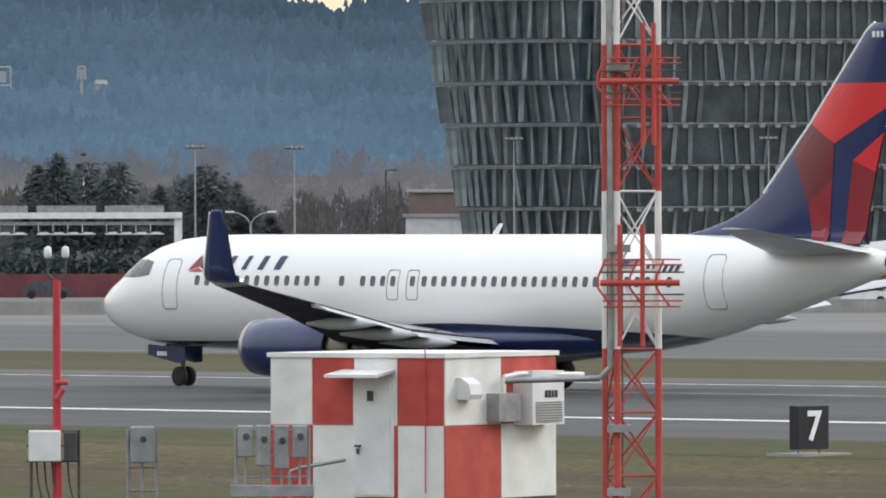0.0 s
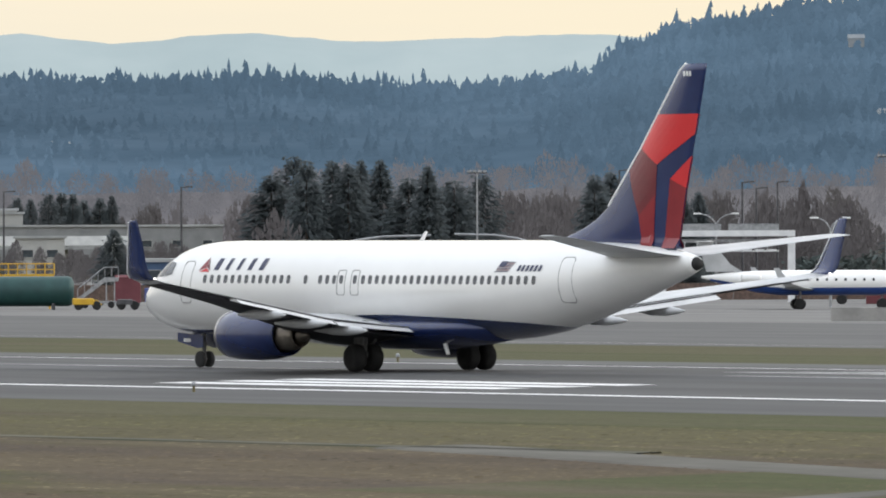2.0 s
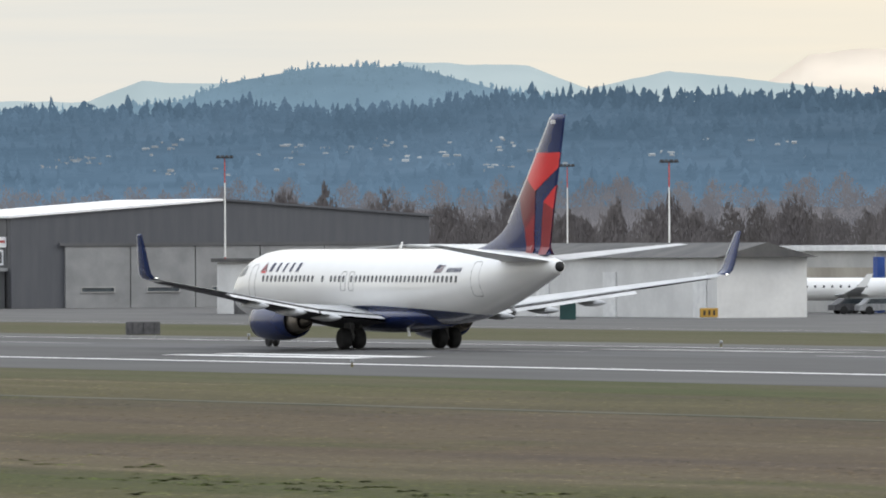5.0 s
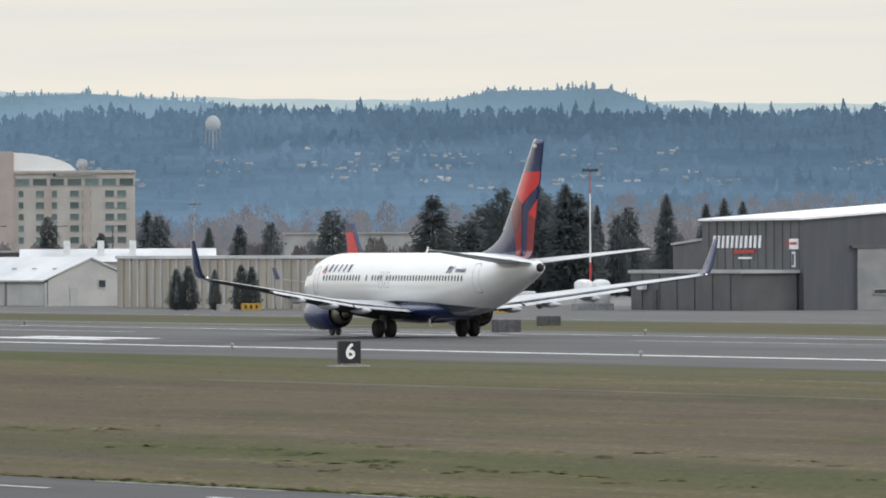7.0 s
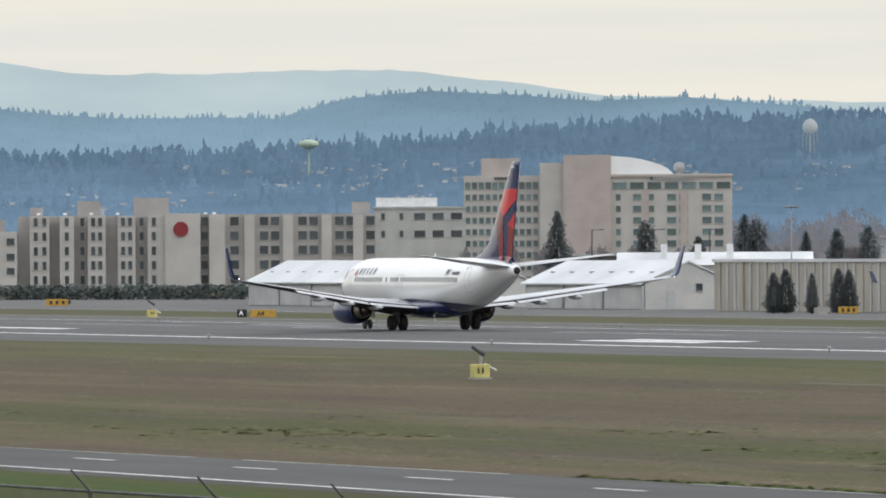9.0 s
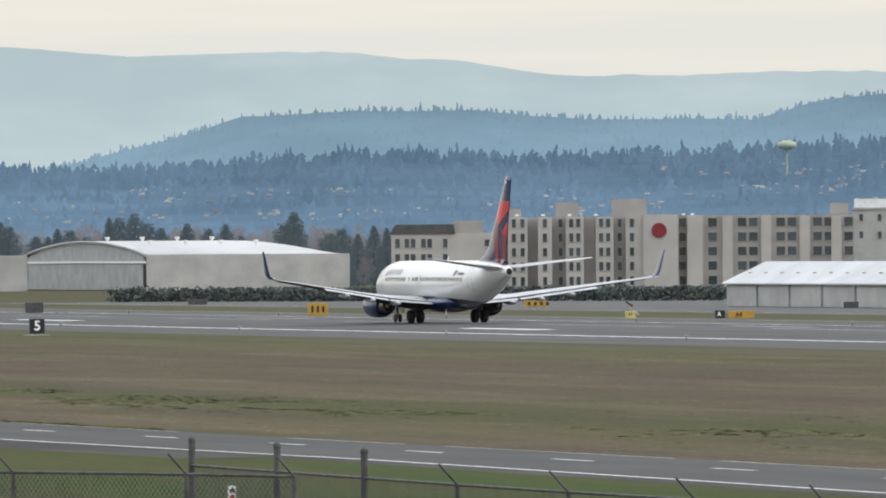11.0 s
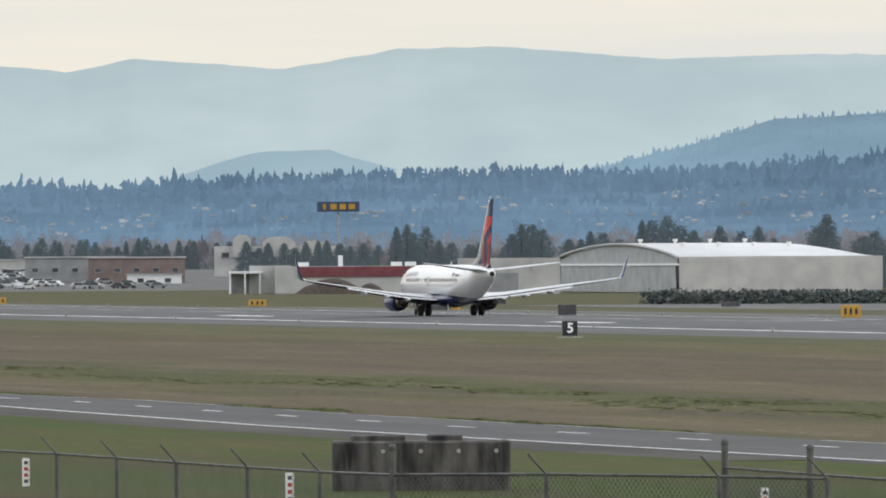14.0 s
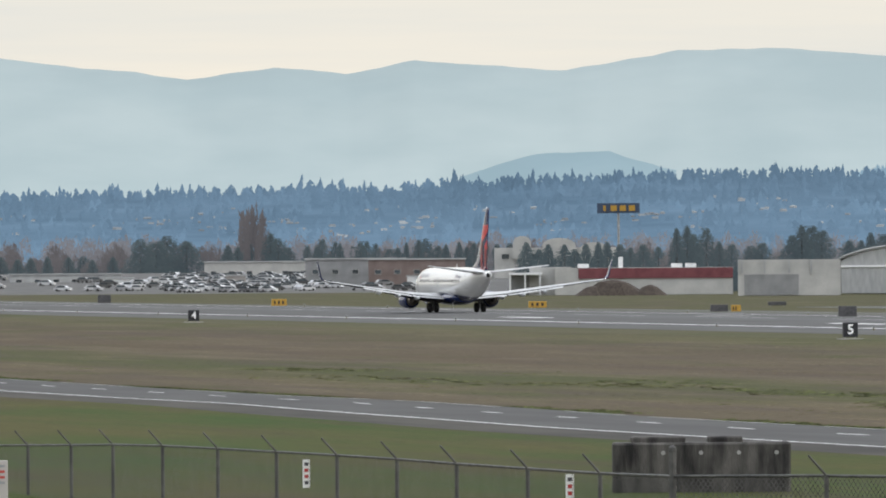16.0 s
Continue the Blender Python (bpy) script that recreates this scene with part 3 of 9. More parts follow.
def hill_trees():
    """Denser forest over the high wooded hill."""
    rnd = random.Random(41)
    made = []
    for _ in range(11000):
        az = rnd.uniform(36.5, 47.2)
        f = 1 - 0.9 * rnd.random() ** 1.15
        top = height(profile(NEAR, az), 4100) - 4.0
        h = rnd.uniform(6, 12) * (1 + 0.4 * noise.noise((az * 4, f * 6, 3)))
        made.append((polar(az, 4100 - 900 * (1 - f), top * f ** 1.15 - 0.25 * h), h))
    sky = []
    for _ in range(620):
        az = rnd.uniform(27.0, 47.0)
        f = 1 - 0.04 * rnd.random()
        h = rnd.uniform(7, 12) * (1 + 0.5 * noise.noise((az * 2.4, 4, 9)))
        sky.append((polar(az, 4100 - 900 * (1 - f), slope_z(az, 4100 - 900 * (1 - f)) - 0.44 * h), h))
    fast_firs("skyline_firs", sky, M_RIDGE, rnd, bpy.data.objects["forest_ridge"], 0.5)
    for _ in range(700):
        az = rnd.uniform(19.5, 37.0) if rnd.random() < 0.8 else rnd.uniform(9, 20)
        f = 1 - 0.05 * rnd.random()
        h = rnd.uniform(8, 13) * (1 + 0.35 * noise.noise((az * 3, 1, 8))) * (1.0 if az > 27 else 0.7)
        made.append((polar(az, 4100 - 900 * (1 - f), slope_z(az, 4100 - 900 * (1 - f)) - 0.35 * h), h))
    fast_firs("hill_forest", made, M_RIDGE, rnd, bpy.data.objects["forest_ridge"])


hill_trees()
# ---------------------------------------------------------------- airliner
M_WHITE = surface("white_aircraft_paint", (0.78, 0.78, 0.765), (0.82, 0.82, 0.81), 0.6, 0.28, fine=0.02, spec=0.5)
def gloss(m, weight=0.8, rough=0.06):
    """A clear coat over paint."""
    b = m.node_tree.nodes["Principled BSDF"]
    b.inputs["Coat Weight"].default_value, b.inputs["Coat Roughness"].default_value = weight, rough
    return m


M_NAVY = surface("navy_paint", (0.009, 0.019, 0.082), (0.012, 0.026, 0.098), 1.0, 0.25, fine=0.05, spec=0.5)
M_RED = surface("bright_red_paint", (0.56, 0.022, 0.03), (0.60, 0.03, 0.035), 1.0, 0.3, fine=0.03)
M_DKRED = surface("dark_red_paint", (0.125, 0.014, 0.022), (0.155, 0.018, 0.027), 1.0, 0.3, fine=0.03)
M_MIDRED = surface("deep_red_paint", (0.20, 0.014, 0.022), (0.24, 0.018, 0.026), 1.0, 0.3, fine=0.03)
M_GREYWING = surface("grey_wing_paint", (0.40, 0.41, 0.42), (0.50, 0.51, 0.52), 0.8, 0.35, fine=0.06)
M_FLAP = surface("flap_paint", (0.46, 0.465, 0.47), (0.56, 0.565, 0.57), 0.8, 0.45, fine=0.08)
M_FAIRING = surface("pale_fairing_paint", (0.42, 0.43, 0.44), (0.52, 0.53, 0.54), 0.8, 0.4, fine=0.06)
# shade below the wing put into the colour, far darker than the wing paint
M_UNDERWING = surface("underwing_shade", (0.050, 0.050, 0.055), (0.080, 0.080, 0.086), 0.8, 0.7, fine=0.1, spec=0.2)
M_METAL = surface("bare_metal", (0.42, 0.40, 0.37), (0.55, 0.53, 0.50), 2.0, 0.32, 0.9, fine=0.08)
M_HOT = surface("heat_stained_metal", (0.16, 0.14, 0.12), (0.30, 0.27, 0.23), 1.6, 0.42, 0.8, fine=0.1)
M_TYRE = surface("black_rubber", (0.012, 0.012, 0.013), (0.022, 0.022, 0.022), 3, 0.8, fine=0.15)
M_STRUT = surface("grey_gear_metal", (0.10, 0.10, 0.105), (0.20, 0.20, 0.2), 4, 0.5, 0.3, fine=0.1)
M_WINDOW = surface("dark_cabin_glass", (0.05, 0.055, 0.065), (0.09, 0.095, 0.105), 3, 0.12, spec=0.6)
M_SEAM = surface("grey_seam_line", (0.20, 0.20, 0.20), (0.27, 0.27, 0.27), 3, 0.5)
M_LETTER = surface("navy_lettering", (0.02, 0.026, 0.07), (0.03, 0.035, 0.085), 3, 0.35)


def fuselage_paint():
    """White hull with a navy belly that tapers away towards the tail."""
    m, n, l, p = material("hull_livery", 0.26, 0.0, 0.5)
    co = n.new("ShaderNodeTexCoord")
    sep = n.new("ShaderNodeSeparateXYZ")
    l.new(co.outputs["Object"], sep.inputs[0])
    cur = n.new("ShaderNodeFloatCurve")
    mr = n.new("ShaderNodeMapRange")
    mr.inputs["From Min"].default_value, mr.inputs["From Max"].default_value = -20, 20
    l.new(sep.outputs["Y"], mr.inputs["Value"])
    c = cur.mapping.curves[0]
    pts = [(0.0, 0.3), (0.20, 0.42), (0.25, 0.49), (0.31, 0.522), (0.42, 0.56), (0.55, 0.573), (0.62, 0.50), (0.75, 0.42), (1.0, 0.42)]
    c.points[0].location, c.points[-1].location = pts[0], pts[-1]
    for q_ in pts[1:-1]:
        c.points.new(*q_)
    cur.mapping.update()
    l.new(mr.outputs[0], cur.inputs["Value"])
    mul = n.new("ShaderNodeMath")
    mul.operation = "MULTIPLY"
    mul.inputs[1].default_value = 4.0
    l.new(cur.outputs[0], mul.inputs[0])
    lt = n.new("ShaderNodeMath")
    lt.operation = "LESS_THAN"
    l.new(sep.outputs["Z"], lt.inputs[0])
    l.new(mul.outputs[0], lt.inputs[1])
    t = n.new("ShaderNodeTexNoise")
    t.inputs["Scale"].default_value, t.inputs["Detail"].default_value = 0.7, 6
    l.new(co.outputs["Object"], t.inputs["Vector"])
    r = n.new("ShaderNodeValToRGB")
    r.color_ramp.elements[0].color, r.color_ramp.elements[1].color = (0.77, 0.77, 0.755, 1), (0.84, 0.84, 0.825, 1)
    l.new(t.outputs[0], r.inputs[0])
    mx = n.new("ShaderNodeMix")
    mx.data_type = "RGBA"
    mx.inputs["B"].default_value = (0.012, 0.025, 0.080, 1)
    l.new(lt.outputs[0], mx.inputs["Factor"])
    l.new(r.outputs[0], mx.inputs["A"])
    l.new(mx.outputs["Result"], p.inputs["Base Color"])
    return m


M_HULL = fuselage_paint()
for m_ in (M_HULL, M_WHITE):
    gloss(m_)
gloss(M_NAVY, 0.35, 0.04)
for m_ in (M_RED, M_DKRED, M_MIDRED):
    gloss(m_, 0.3)
# distance from the nose, half width, top, bottom
HULL = [(0.0, 0.04, 2.88, 2.80), (0.12, 0.28, 3.12, 2.55), (0.4, 0.56, 3.38, 2.30), (0.9, 0.90, 3.68, 2.04), (1.5, 1.20, 3.98, 1.82),
        (2.1, 1.42, 4.36, 1.66), (2.7, 1.58, 4.72, 1.54), (3.4, 1.70, 5.00, 1.45), (4.4, 1.81, 5.22, 1.38), (5.6, 1.87, 5.33, 1.34),
        (7.0, 1.88, 5.36, 1.32), (12, 1.88, 5.36, 1.32), (20, 1.88, 5.36, 1.32), (26.0, 1.88, 5.36, 1.32), (27.6, 1.87, 5.36, 1.42), (29.4, 1.82, 5.35, 1.66),
        (31.2, 1.68, 5.33, 2.06), (33.0, 1.47, 5.29, 2.52), (34.8, 1.18, 5.21, 3.02), (36.4, 0.86, 5.07, 3.50), (37.5, 0.58, 4.90, 3.82),
        (38.1, 0.40, 4.78, 4.02), (38.35, 0.30, 4.70, 4.12)]
NOSE = 19.6


def hull_at(y):
    d = NOSE - y
    xs = [r[0] for r in HULL]
    return tuple(float(np.interp(d, xs, [r[k] for r in HULL])) for k in (1, 2, 3))


def hull_side(y, z, out=0.0):
    """x of the left skin at a height."""
    w, top, bot = hull_at(y)
    c, r = (top + bot) / 2, (top - bot) / 2
    return -(w * math.sqrt(max(0.0, 1 - ((z - c) / r) ** 2)) + out)


def wing_half(bm, s, sections):
    """sections of (x, leading y, trailing y, z, thickness ratio)."""
    rings = []
    for x, le, te, z, th in sections:
        ch = le - te
        ring = []
        for f, u in ((0.0, 0.0), (0.04, 0.45), (0.15, 0.85), (0.35, 1.0), (0.6, 0.62), (0.85, 0.18), (1.0, 0.03)):
            ring.append((s * x, le - f * ch, z + u * th * ch * 0.5))
        for f, u in ((1.0, -0.03), (0.85, -0.12), (0.6, -0.5), (0.35, -0.75), (0.15, -0.65), (0.04, -0.35)):
            ring.append((s * x, le - f * ch, z + u * th * ch * 0.5))
        rings.append(ring)
    loft(bm, rings)
    return fix(bm)


def wheel(bm_t, bm_r, c, r, w):
    prof = [(-w / 2, r * 0.55), (-w / 2, r * 0.86), (-w * 0.36, r * 0.97), (0, r), (w * 0.36, r * 0.97), (w / 2, r * 0.86), (w / 2, r * 0.55)]
    spin(bm_t, prof, c, "x", 26)
    spin(bm_r, [(-w * 0.44, r * 0.15), (-w * 0.40, r * 0.54), (w * 0.40, r * 0.54), (w * 0.44, r * 0.15)], c, "x", 16)


def airliner():
    plane = thing("airliner", "white twin-engine airliner with navy belly and red tail on runway", "airplane")
    # hull
    n = 40
    rings = []
    for d, w, top, bot in HULL:
        c, r = (top + bot) / 2, (top - bot) / 2
        rings.append([(w * math.sin(k * math.tau / n), NOSE - d, c + r * math.cos(k * math.tau / n)) for k in range(n)])
    bm = bmesh.new()
    loft(bm, rings)
    hull = part("fuselage", fix(bm), M_HULL, plane, "glossy white fuselage with a navy belly", smooth=True)
    # closed cone; the shade inside the exhaust hole is put in as black
    bm = bmesh.new()
    spin(bm, [(-18.95, 0.18), (-18.7, 0.30), (-18.55, 0.33)], (0, 0, 4.42), "y", 18)
    part("tail_exhaust", bm, M_TYRE, plane, "exhaust cone at the tail end, black for its shaded hole", smooth=True)
    # wing root fairing
    bm = bmesh.new()
    rings = []
    for y, w, zb in ((8.3, 1.2, 1.30), (7.0, 1.75, 1.08), (4.5, 2.05, 0.92), (0.5, 2.1, 0.86), (-2.5, 2.0, 0.90), (-4.5, 1.7, 1.10), (-6.2, 1.2, 1.31)):
        rings.append([(w * math.cos(a), y, 1.85 - (1.85 - zb) * math.sin(a)) for a in [math.pi * k / 14 for k in range(15)]]
                     + [(-w * 0.6, y, 2.2), (w * 0.6, y, 2.2)])
    loft(bm, rings)
    part("belly_fairing", fix(bm), M_NAVY, plane, "navy belly fairing", smooth=True)
    # wings
    for s, side in ((-1, "wing"), (1, "wing")):
        bm = bmesh.new()
        wing_half(bm, s, [(1.5, 6.6, -2.0, 1.78, 0.14), (2.6, 5.0, -1.95, 1.87, 0.135), (5.8, 2.35, -1.75, 2.22, 0.115),
                          (11.0, -0.62, -3.55, 2.98, 0.105), (16.4, -3.72, -5.42, 3.74, 0.10), (16.95, -4.02, -5.62, 3.86, 0.095)])
        wing = part("wing", bm, M_GREYWING, plane, "swept grey wing", smooth=True)
        # extra lower body that carries the painted shade, deeper towards the root
        bm = bmesh.new()
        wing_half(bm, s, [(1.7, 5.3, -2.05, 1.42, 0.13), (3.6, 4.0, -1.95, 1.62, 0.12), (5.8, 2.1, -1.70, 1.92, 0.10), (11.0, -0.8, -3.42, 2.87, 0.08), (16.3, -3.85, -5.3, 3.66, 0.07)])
        part("wing_underside", bm, M_UNDERWING, wing, "lower wing skin with shade put into its dark grey", smooth=True)
        # winglet curving up from the tip
        bm = bmesh.new()
        rings = []
        for x, z, le, te, th in ((16.93, 3.86, -4.0, -5.62, 0.07), (17.15, 3.93, -4.08, -5.66, 0.065), (17.33, 4.12, -4.2, -5.68, 0.06),
                                 (17.45, 4.45, -4.36, -5.7, 0.05), (17.66, 5.35, -4.72, -5.72, 0.035), (17.84, 6.13, -5.02, -5.66, 0.03), (17.86, 6.22, -5.16, -5.64, 0.02)):
            nx, nz = (0.1, 1.0) if z < 3.9 else (0.6, 0.8) if z < 4.0 else (0.9, 0.4) if z < 4.2 else (1.0, 0.1)
            rings.append([(s * (x - nx * th * u), le + (te - le) * f, z + nz * th * u) for f, u in
                          ((0, 0), (0.2, 0.8), (0.6, 1), (1, 0.1), (0.6, -1), (0.2, -0.8))])
        loft(bm, rings)
        tip = part("winglet", fix(bm), M_NAVY, wing, "upswept navy winglet", smooth=True)
        bm = bmesh.new()
        path_tube(bm, [(s * 17.15, -4.07, 3.94), (s * 17.33, -4.19, 4.12), (s * 17.45, -4.35, 4.45), (s * 17.66, -4.71, 5.35), (s * 17.84, -5.01, 6.13)], 0.03, 6)
        part("leading_edge", bm, M_WHITE, tip, "pale winglet edge")
        bm = bmesh.new()
        spin(bm, [(-0.06, 0.01), (-0.04, 0.03), (0.04, 0.03), (0.06, 0.01)], (s * 17.0, -5.62, 3.9), "y", 8)
        part("tip_light", bm, MATS.get("lamp_white") or lamp_mat(), wing, "lit white wing tip light")
        # flap track fairings
        for x, y0, y1, z in ((5.15, 0.2, -3.5, 1.72), (7.55, -0.4, -4.1, 2.02), (10.05, -1.4, -4.75, 2.40)):
            bm = bmesh.new()
            spin(bm, [(y1, 0.03), (y1 + 0.5, 0.13), (y1 + 1.3, 0.21), (y1 + 2.3, 0.20), (y0, 0.05)], (s * x, 0, z), "y", 14)
            part("flap_fairing", bm, M_FAIRING, wing, "pale pointed flap track fairing", smooth=True)
        # flaps let down a little
        for x0, x1, a0, a1, z0, z1 in ((2.0, 5.7, -1.55, -1.55, 1.78, 2.08), (5.9, 12.1, -1.62, -3.75, 2.12, 3.04)):
            bm = bmesh.new()
            rings = [[(s * x, a, z + 0.07), (s * x, a - 0.35, z + 0.03), (s * x, a - 0.80, z - 0.16), (s * x, a - 0.4, z - 0.10), (s * x, a, z - 0.06)]
                     for x, a, z in ((x0, a0, z0), (x1, a1, z1))]
            loft(bm, rings)
            flap = part("flap", fix(bm), M_FLAP, wing, "lowered pale trailing edge flap")
            # thin dark rod laid on the flap as the shadow of its slot
            bm = bmesh.new()
            tube(bm, (s * x0, a0 - 0.40, z0 + 0.035), (s * x1, a1 - 0.40, z1 + 0.035), 0.03, 0.022, 6)
            part("flap_slot", bm, M_UNDERWING, flap, "dark rod standing for the shadow in the flap slot")
        # engine
        ex, ey, ez = s * 4.83, -0.75, 1.50
        bm = bmesh.new()
        spin(bm, [(7.05, 0.74), (7.30, 0.82), (7.37, 0.88), (7.25, 0.95), (6.4, 1.04), (5.2, 1.06), (4.2, 1.0), (3.3, 0.86), (3.25, 0.80), (4.5, 0.80)], (ex, ey, ez), "y", 36)
        eng = part("engine", bm, M_NAVY, wing, "navy engine nacelle with a metal exhaust", smooth=True)
        bm = bmesh.new()
        spin(bm, [(7.2, 0.80), (7.36, 0.83), (7.40, 0.885), (7.32, 0.935), (7.16, 0.965), (7.15, 0.95)], (ex, ey, ez), "y", 36)
        part("inlet_lip", bm, M_METAL, eng, "polished inlet lip", smooth=True)
        bm = bmesh.new()
        spin(bm, [(4.2, 0.67), (3.3, 0.68), (2.8, 0.60), (2.42, 0.50), (2.38, 0.44), (2.9, 0.44)], (ex, ey, ez), "y", 28)
        part("exhaust_nozzle", bm, M_HOT, eng, "bare metal exhaust nozzle", smooth=True)
        bm = bmesh.new()
        spin(bm, [(2.6, 0.34), (2.25, 0.29), (1.85, 0.05)], (ex, ey, ez), "y", 20)
        part("exhaust_plug", bm, M_HOT, eng, smooth=True)
        bm = bmesh.new()
        spin(bm, [(6.2, 0.75), (6.3, 0.05)], (ex, ey, ez), "y", 24)
        part("fan", bm, M_UNDERWING, eng)
        bm = bmesh.new()
        loft(bm, [[(ex + u * w, y, z) for u, z in ((-1, z0), (1, z0), (1, z1), (-1, z1))] for y, w, z0, z1 in
                  ((5.2, 0.10, 2.3, 2.52), (3.0, 0.22, 1.9, 2.35), (0.6, 0.18, 1.75, 2.1), (-0.8, 0.05, 1.8, 1.95))])
        part("pylon", fix(bm), M_UNDERWING, eng)
    # fin, tailplane
    fin_le = [(-9.0, 5.30), (-10.2, 5.50), (-11.3, 5.82), (-12.2, 6.20), (-13.0, 6.72), (-15.23, 9.10), (-17.75, 12.08), (-18.12, 12.34)]
    fin = [*fin_le, (-19.45, 12.36), (-18.95, 10.36), (-18.11, 7.4), (-17.55, 5.0), (-14.0, 5.1)]

    def fin_half(u, v):
        if v < 5.3:
            return 0.24
        le = float(np.interp(v, [p[1] for p in fin_le], [p[0] for p in fin_le]))
        te = float(np.interp(v, [5.0, 7.4, 10.36, 12.36], [-17.55, -18.11, -18.95, -19.45]))
        f = min(1.0, max(0.0, (le - u) / max(0.3, le - te)))
        return 0.02 + (0.26 - 0.018 * (v - 5)) * math.sin(math.pi * min(1, f ** 0.75)) * 0.9

    bm = bmesh.new()
    zs = [5.0, 5.3, 5.5, 5.82, 6.2, 6.72, 7.5, 8.3, 9.1, 10.0, 11.0, 12.08, 12.34]
    fs = (0, 0.02, 0.06, 0.13, 0.24, 0.4, 0.6, 0.8, 0.92, 1.0)
    rings = []
    for z in zs:
        le = float(np.interp(z, [p[1] for p in fin_le], [p[0] for p in fin_le]))
        te = float(np.interp(z, [5.0, 7.4, 10.36, 12.36], [-17.55, -18.11, -18.95, -19.45]))
        ys = [le + (te - le) * f for f in fs]
        rings.append([(-fin_half(y, z), y, z) for y in ys] + [(fin_half(y, z), y, z) for y in ys[::-1]])
    loft(bm, rings)
    tail = part("tail_fin", fix(bm), M_NAVY, plane, "navy tail fin with red panels and a bare leading edge", smooth=True)

    def patch(name, poly, mat, label):
        """A painted panel laid on each side of the fin."""
        for s in (-1, 1):
            bm = bmesh.new()
            bm.faces.new([bm.verts.new((0, u, v)) for u, v in poly])
            bmesh.ops.triangulate(bm, faces=bm.faces)
            bmesh.ops.subdivide_edges(bm, edges=bm.edges, cuts=5, use_grid_fill=True)
            for v in bm.verts:
                v.co.x = s * (fin_half(v.co.y, v.co.z) + 0.02)
            part(name, bm, mat, tail, label)

    patch("fin_panel", [(-16.34, 10.35), (-18.94, 10.36), (-18.72, 9.56), (-16.43, 8.36), (-15.26, 9.03)], M_RED, "bright red painted panel")
    patch("fin_panel", [(-15.26, 9.03), (-16.43, 8.36), (-16.33, 7.20), (-15.25, 6.34), (-14.46, 8.10)], M_DKRED, "dull dark red painted panel")
    patch("fin_panel", [(-15.25, 6.34), (-16.33, 7.20), (-16.08, 5.03), (-15.42, 5.03)], M_MIDRED, "deep red painted panel")
    patch("fin_panel", [(-17.20, 7.79), (-18.50, 8.70), (-18.13, 7.41)], M_RED, "bright red painted panel")
    patch("fin_panel", [(-17.20, 7.79), (-18.13, 7.41), (-17.60, 5.03), (-16.74, 5.03)], M_MIDRED, "deep red painted panel")
    bm = bmesh.new()
    for a, b in zip(fin_le[4:-1], fin_le[5:]):
        tube(bm, (0, a[0] + 0.02, a[1]), (0, b[0] + 0.02, b[1]), 0.07, 0.06, 8)
    part("leading_edge", bm, M_WHITE, tail, "bare metal leading edge")
    for k in range(3):
        for s in (-1, 1):
            bm = bmesh.new()
            box(bm, (s * (fin_half(-18.3, 11.9) + 0.02), -18.18 - 0.19 * k, 11.95), (0.02, 0.11, 0.20))
            part("number_block", bm, M_WHITE, tail)
    for s in (-1, 1):
        bm = bmesh.new()
        wing_half(bm, s, [(0.4, -13.5, -18.3, 4.72, 0.09), (1.2, -14.2, -18.3, 4.80, 0.09), (7.1, -17.85, -19.45, 5.52, 0.08), (7.22, -18.1, -19.42, 5.54, 0.06)])
        part("tailplane", bm, M_GREYWING, plane, "grey horizontal tail surface", smooth=True)
    # windows along the cabin
    bm = bmesh.new()
    ring = [(0.115 * math.copysign(abs(math.cos(a)) ** 0.6, math.cos(a)), 0.185 * math.copysign(abs(math.sin(a)) ** 0.7, math.sin(a)))
            for a in [math.tau * k / 12 for k in range(12)]]
    prism(bm, ring, lambda u, v, w: (w, u, v), 0.03)
    first = None
    ys = [12.91 - 0.51 * k for k in range(13)] + [5.55] + [4.5, 4.0, 3.5, 3.0] + [2.03, 1.45] + [1.45 - 0.488 * k for k in range(1, 25)]
    for s in (-1, 1):
        for y in ys:
            z = 3.76
            x = -s * (hull_side(y, z) - 0.002)
            w, top, bot = hull_at(y)
            c, r = (top + bot) / 2, (top - bot) / 2
            tilt = -s * math.degrees(math.asin((z - c) / r)) * 0.9
            mtx = pose(-s * hull_side(y, z, 0.004), y, z, 0, tilt, 0)
            if first is None:
                first = part("cabin_window", fix(bm), M_WINDOW, hull, "dark oval cabin window")
                first.matrix_basis = mtx
            else:
                share(first, "cabin_window", hull, mtx)
    # cockpit glass
    for s in (-1, 1):
        for poly in (((17.72, 3.86), (17.12, 4.46), (16.32, 4.50), (16.45, 3.86)), ((16.38, 3.86), (16.22, 4.50), (15.62, 4.42), (15.62, 3.95))):
            bm = bmesh.new()
            bm.faces.new([bm.verts.new((0, u, v)) for u, v in poly])
            bmesh.ops.triangulate(bm, faces=bm.faces)
            bmesh.ops.subdivide_edges(bm, edges=bm.edges, cuts=4, use_grid_fill=True)
            for v in bm.verts:
                v.co.x = -s * hull_side(v.co.y, v.co.z, 0.02)
            part("cockpit_window", bm, M_WINDOW, hull, "dark cockpit window")
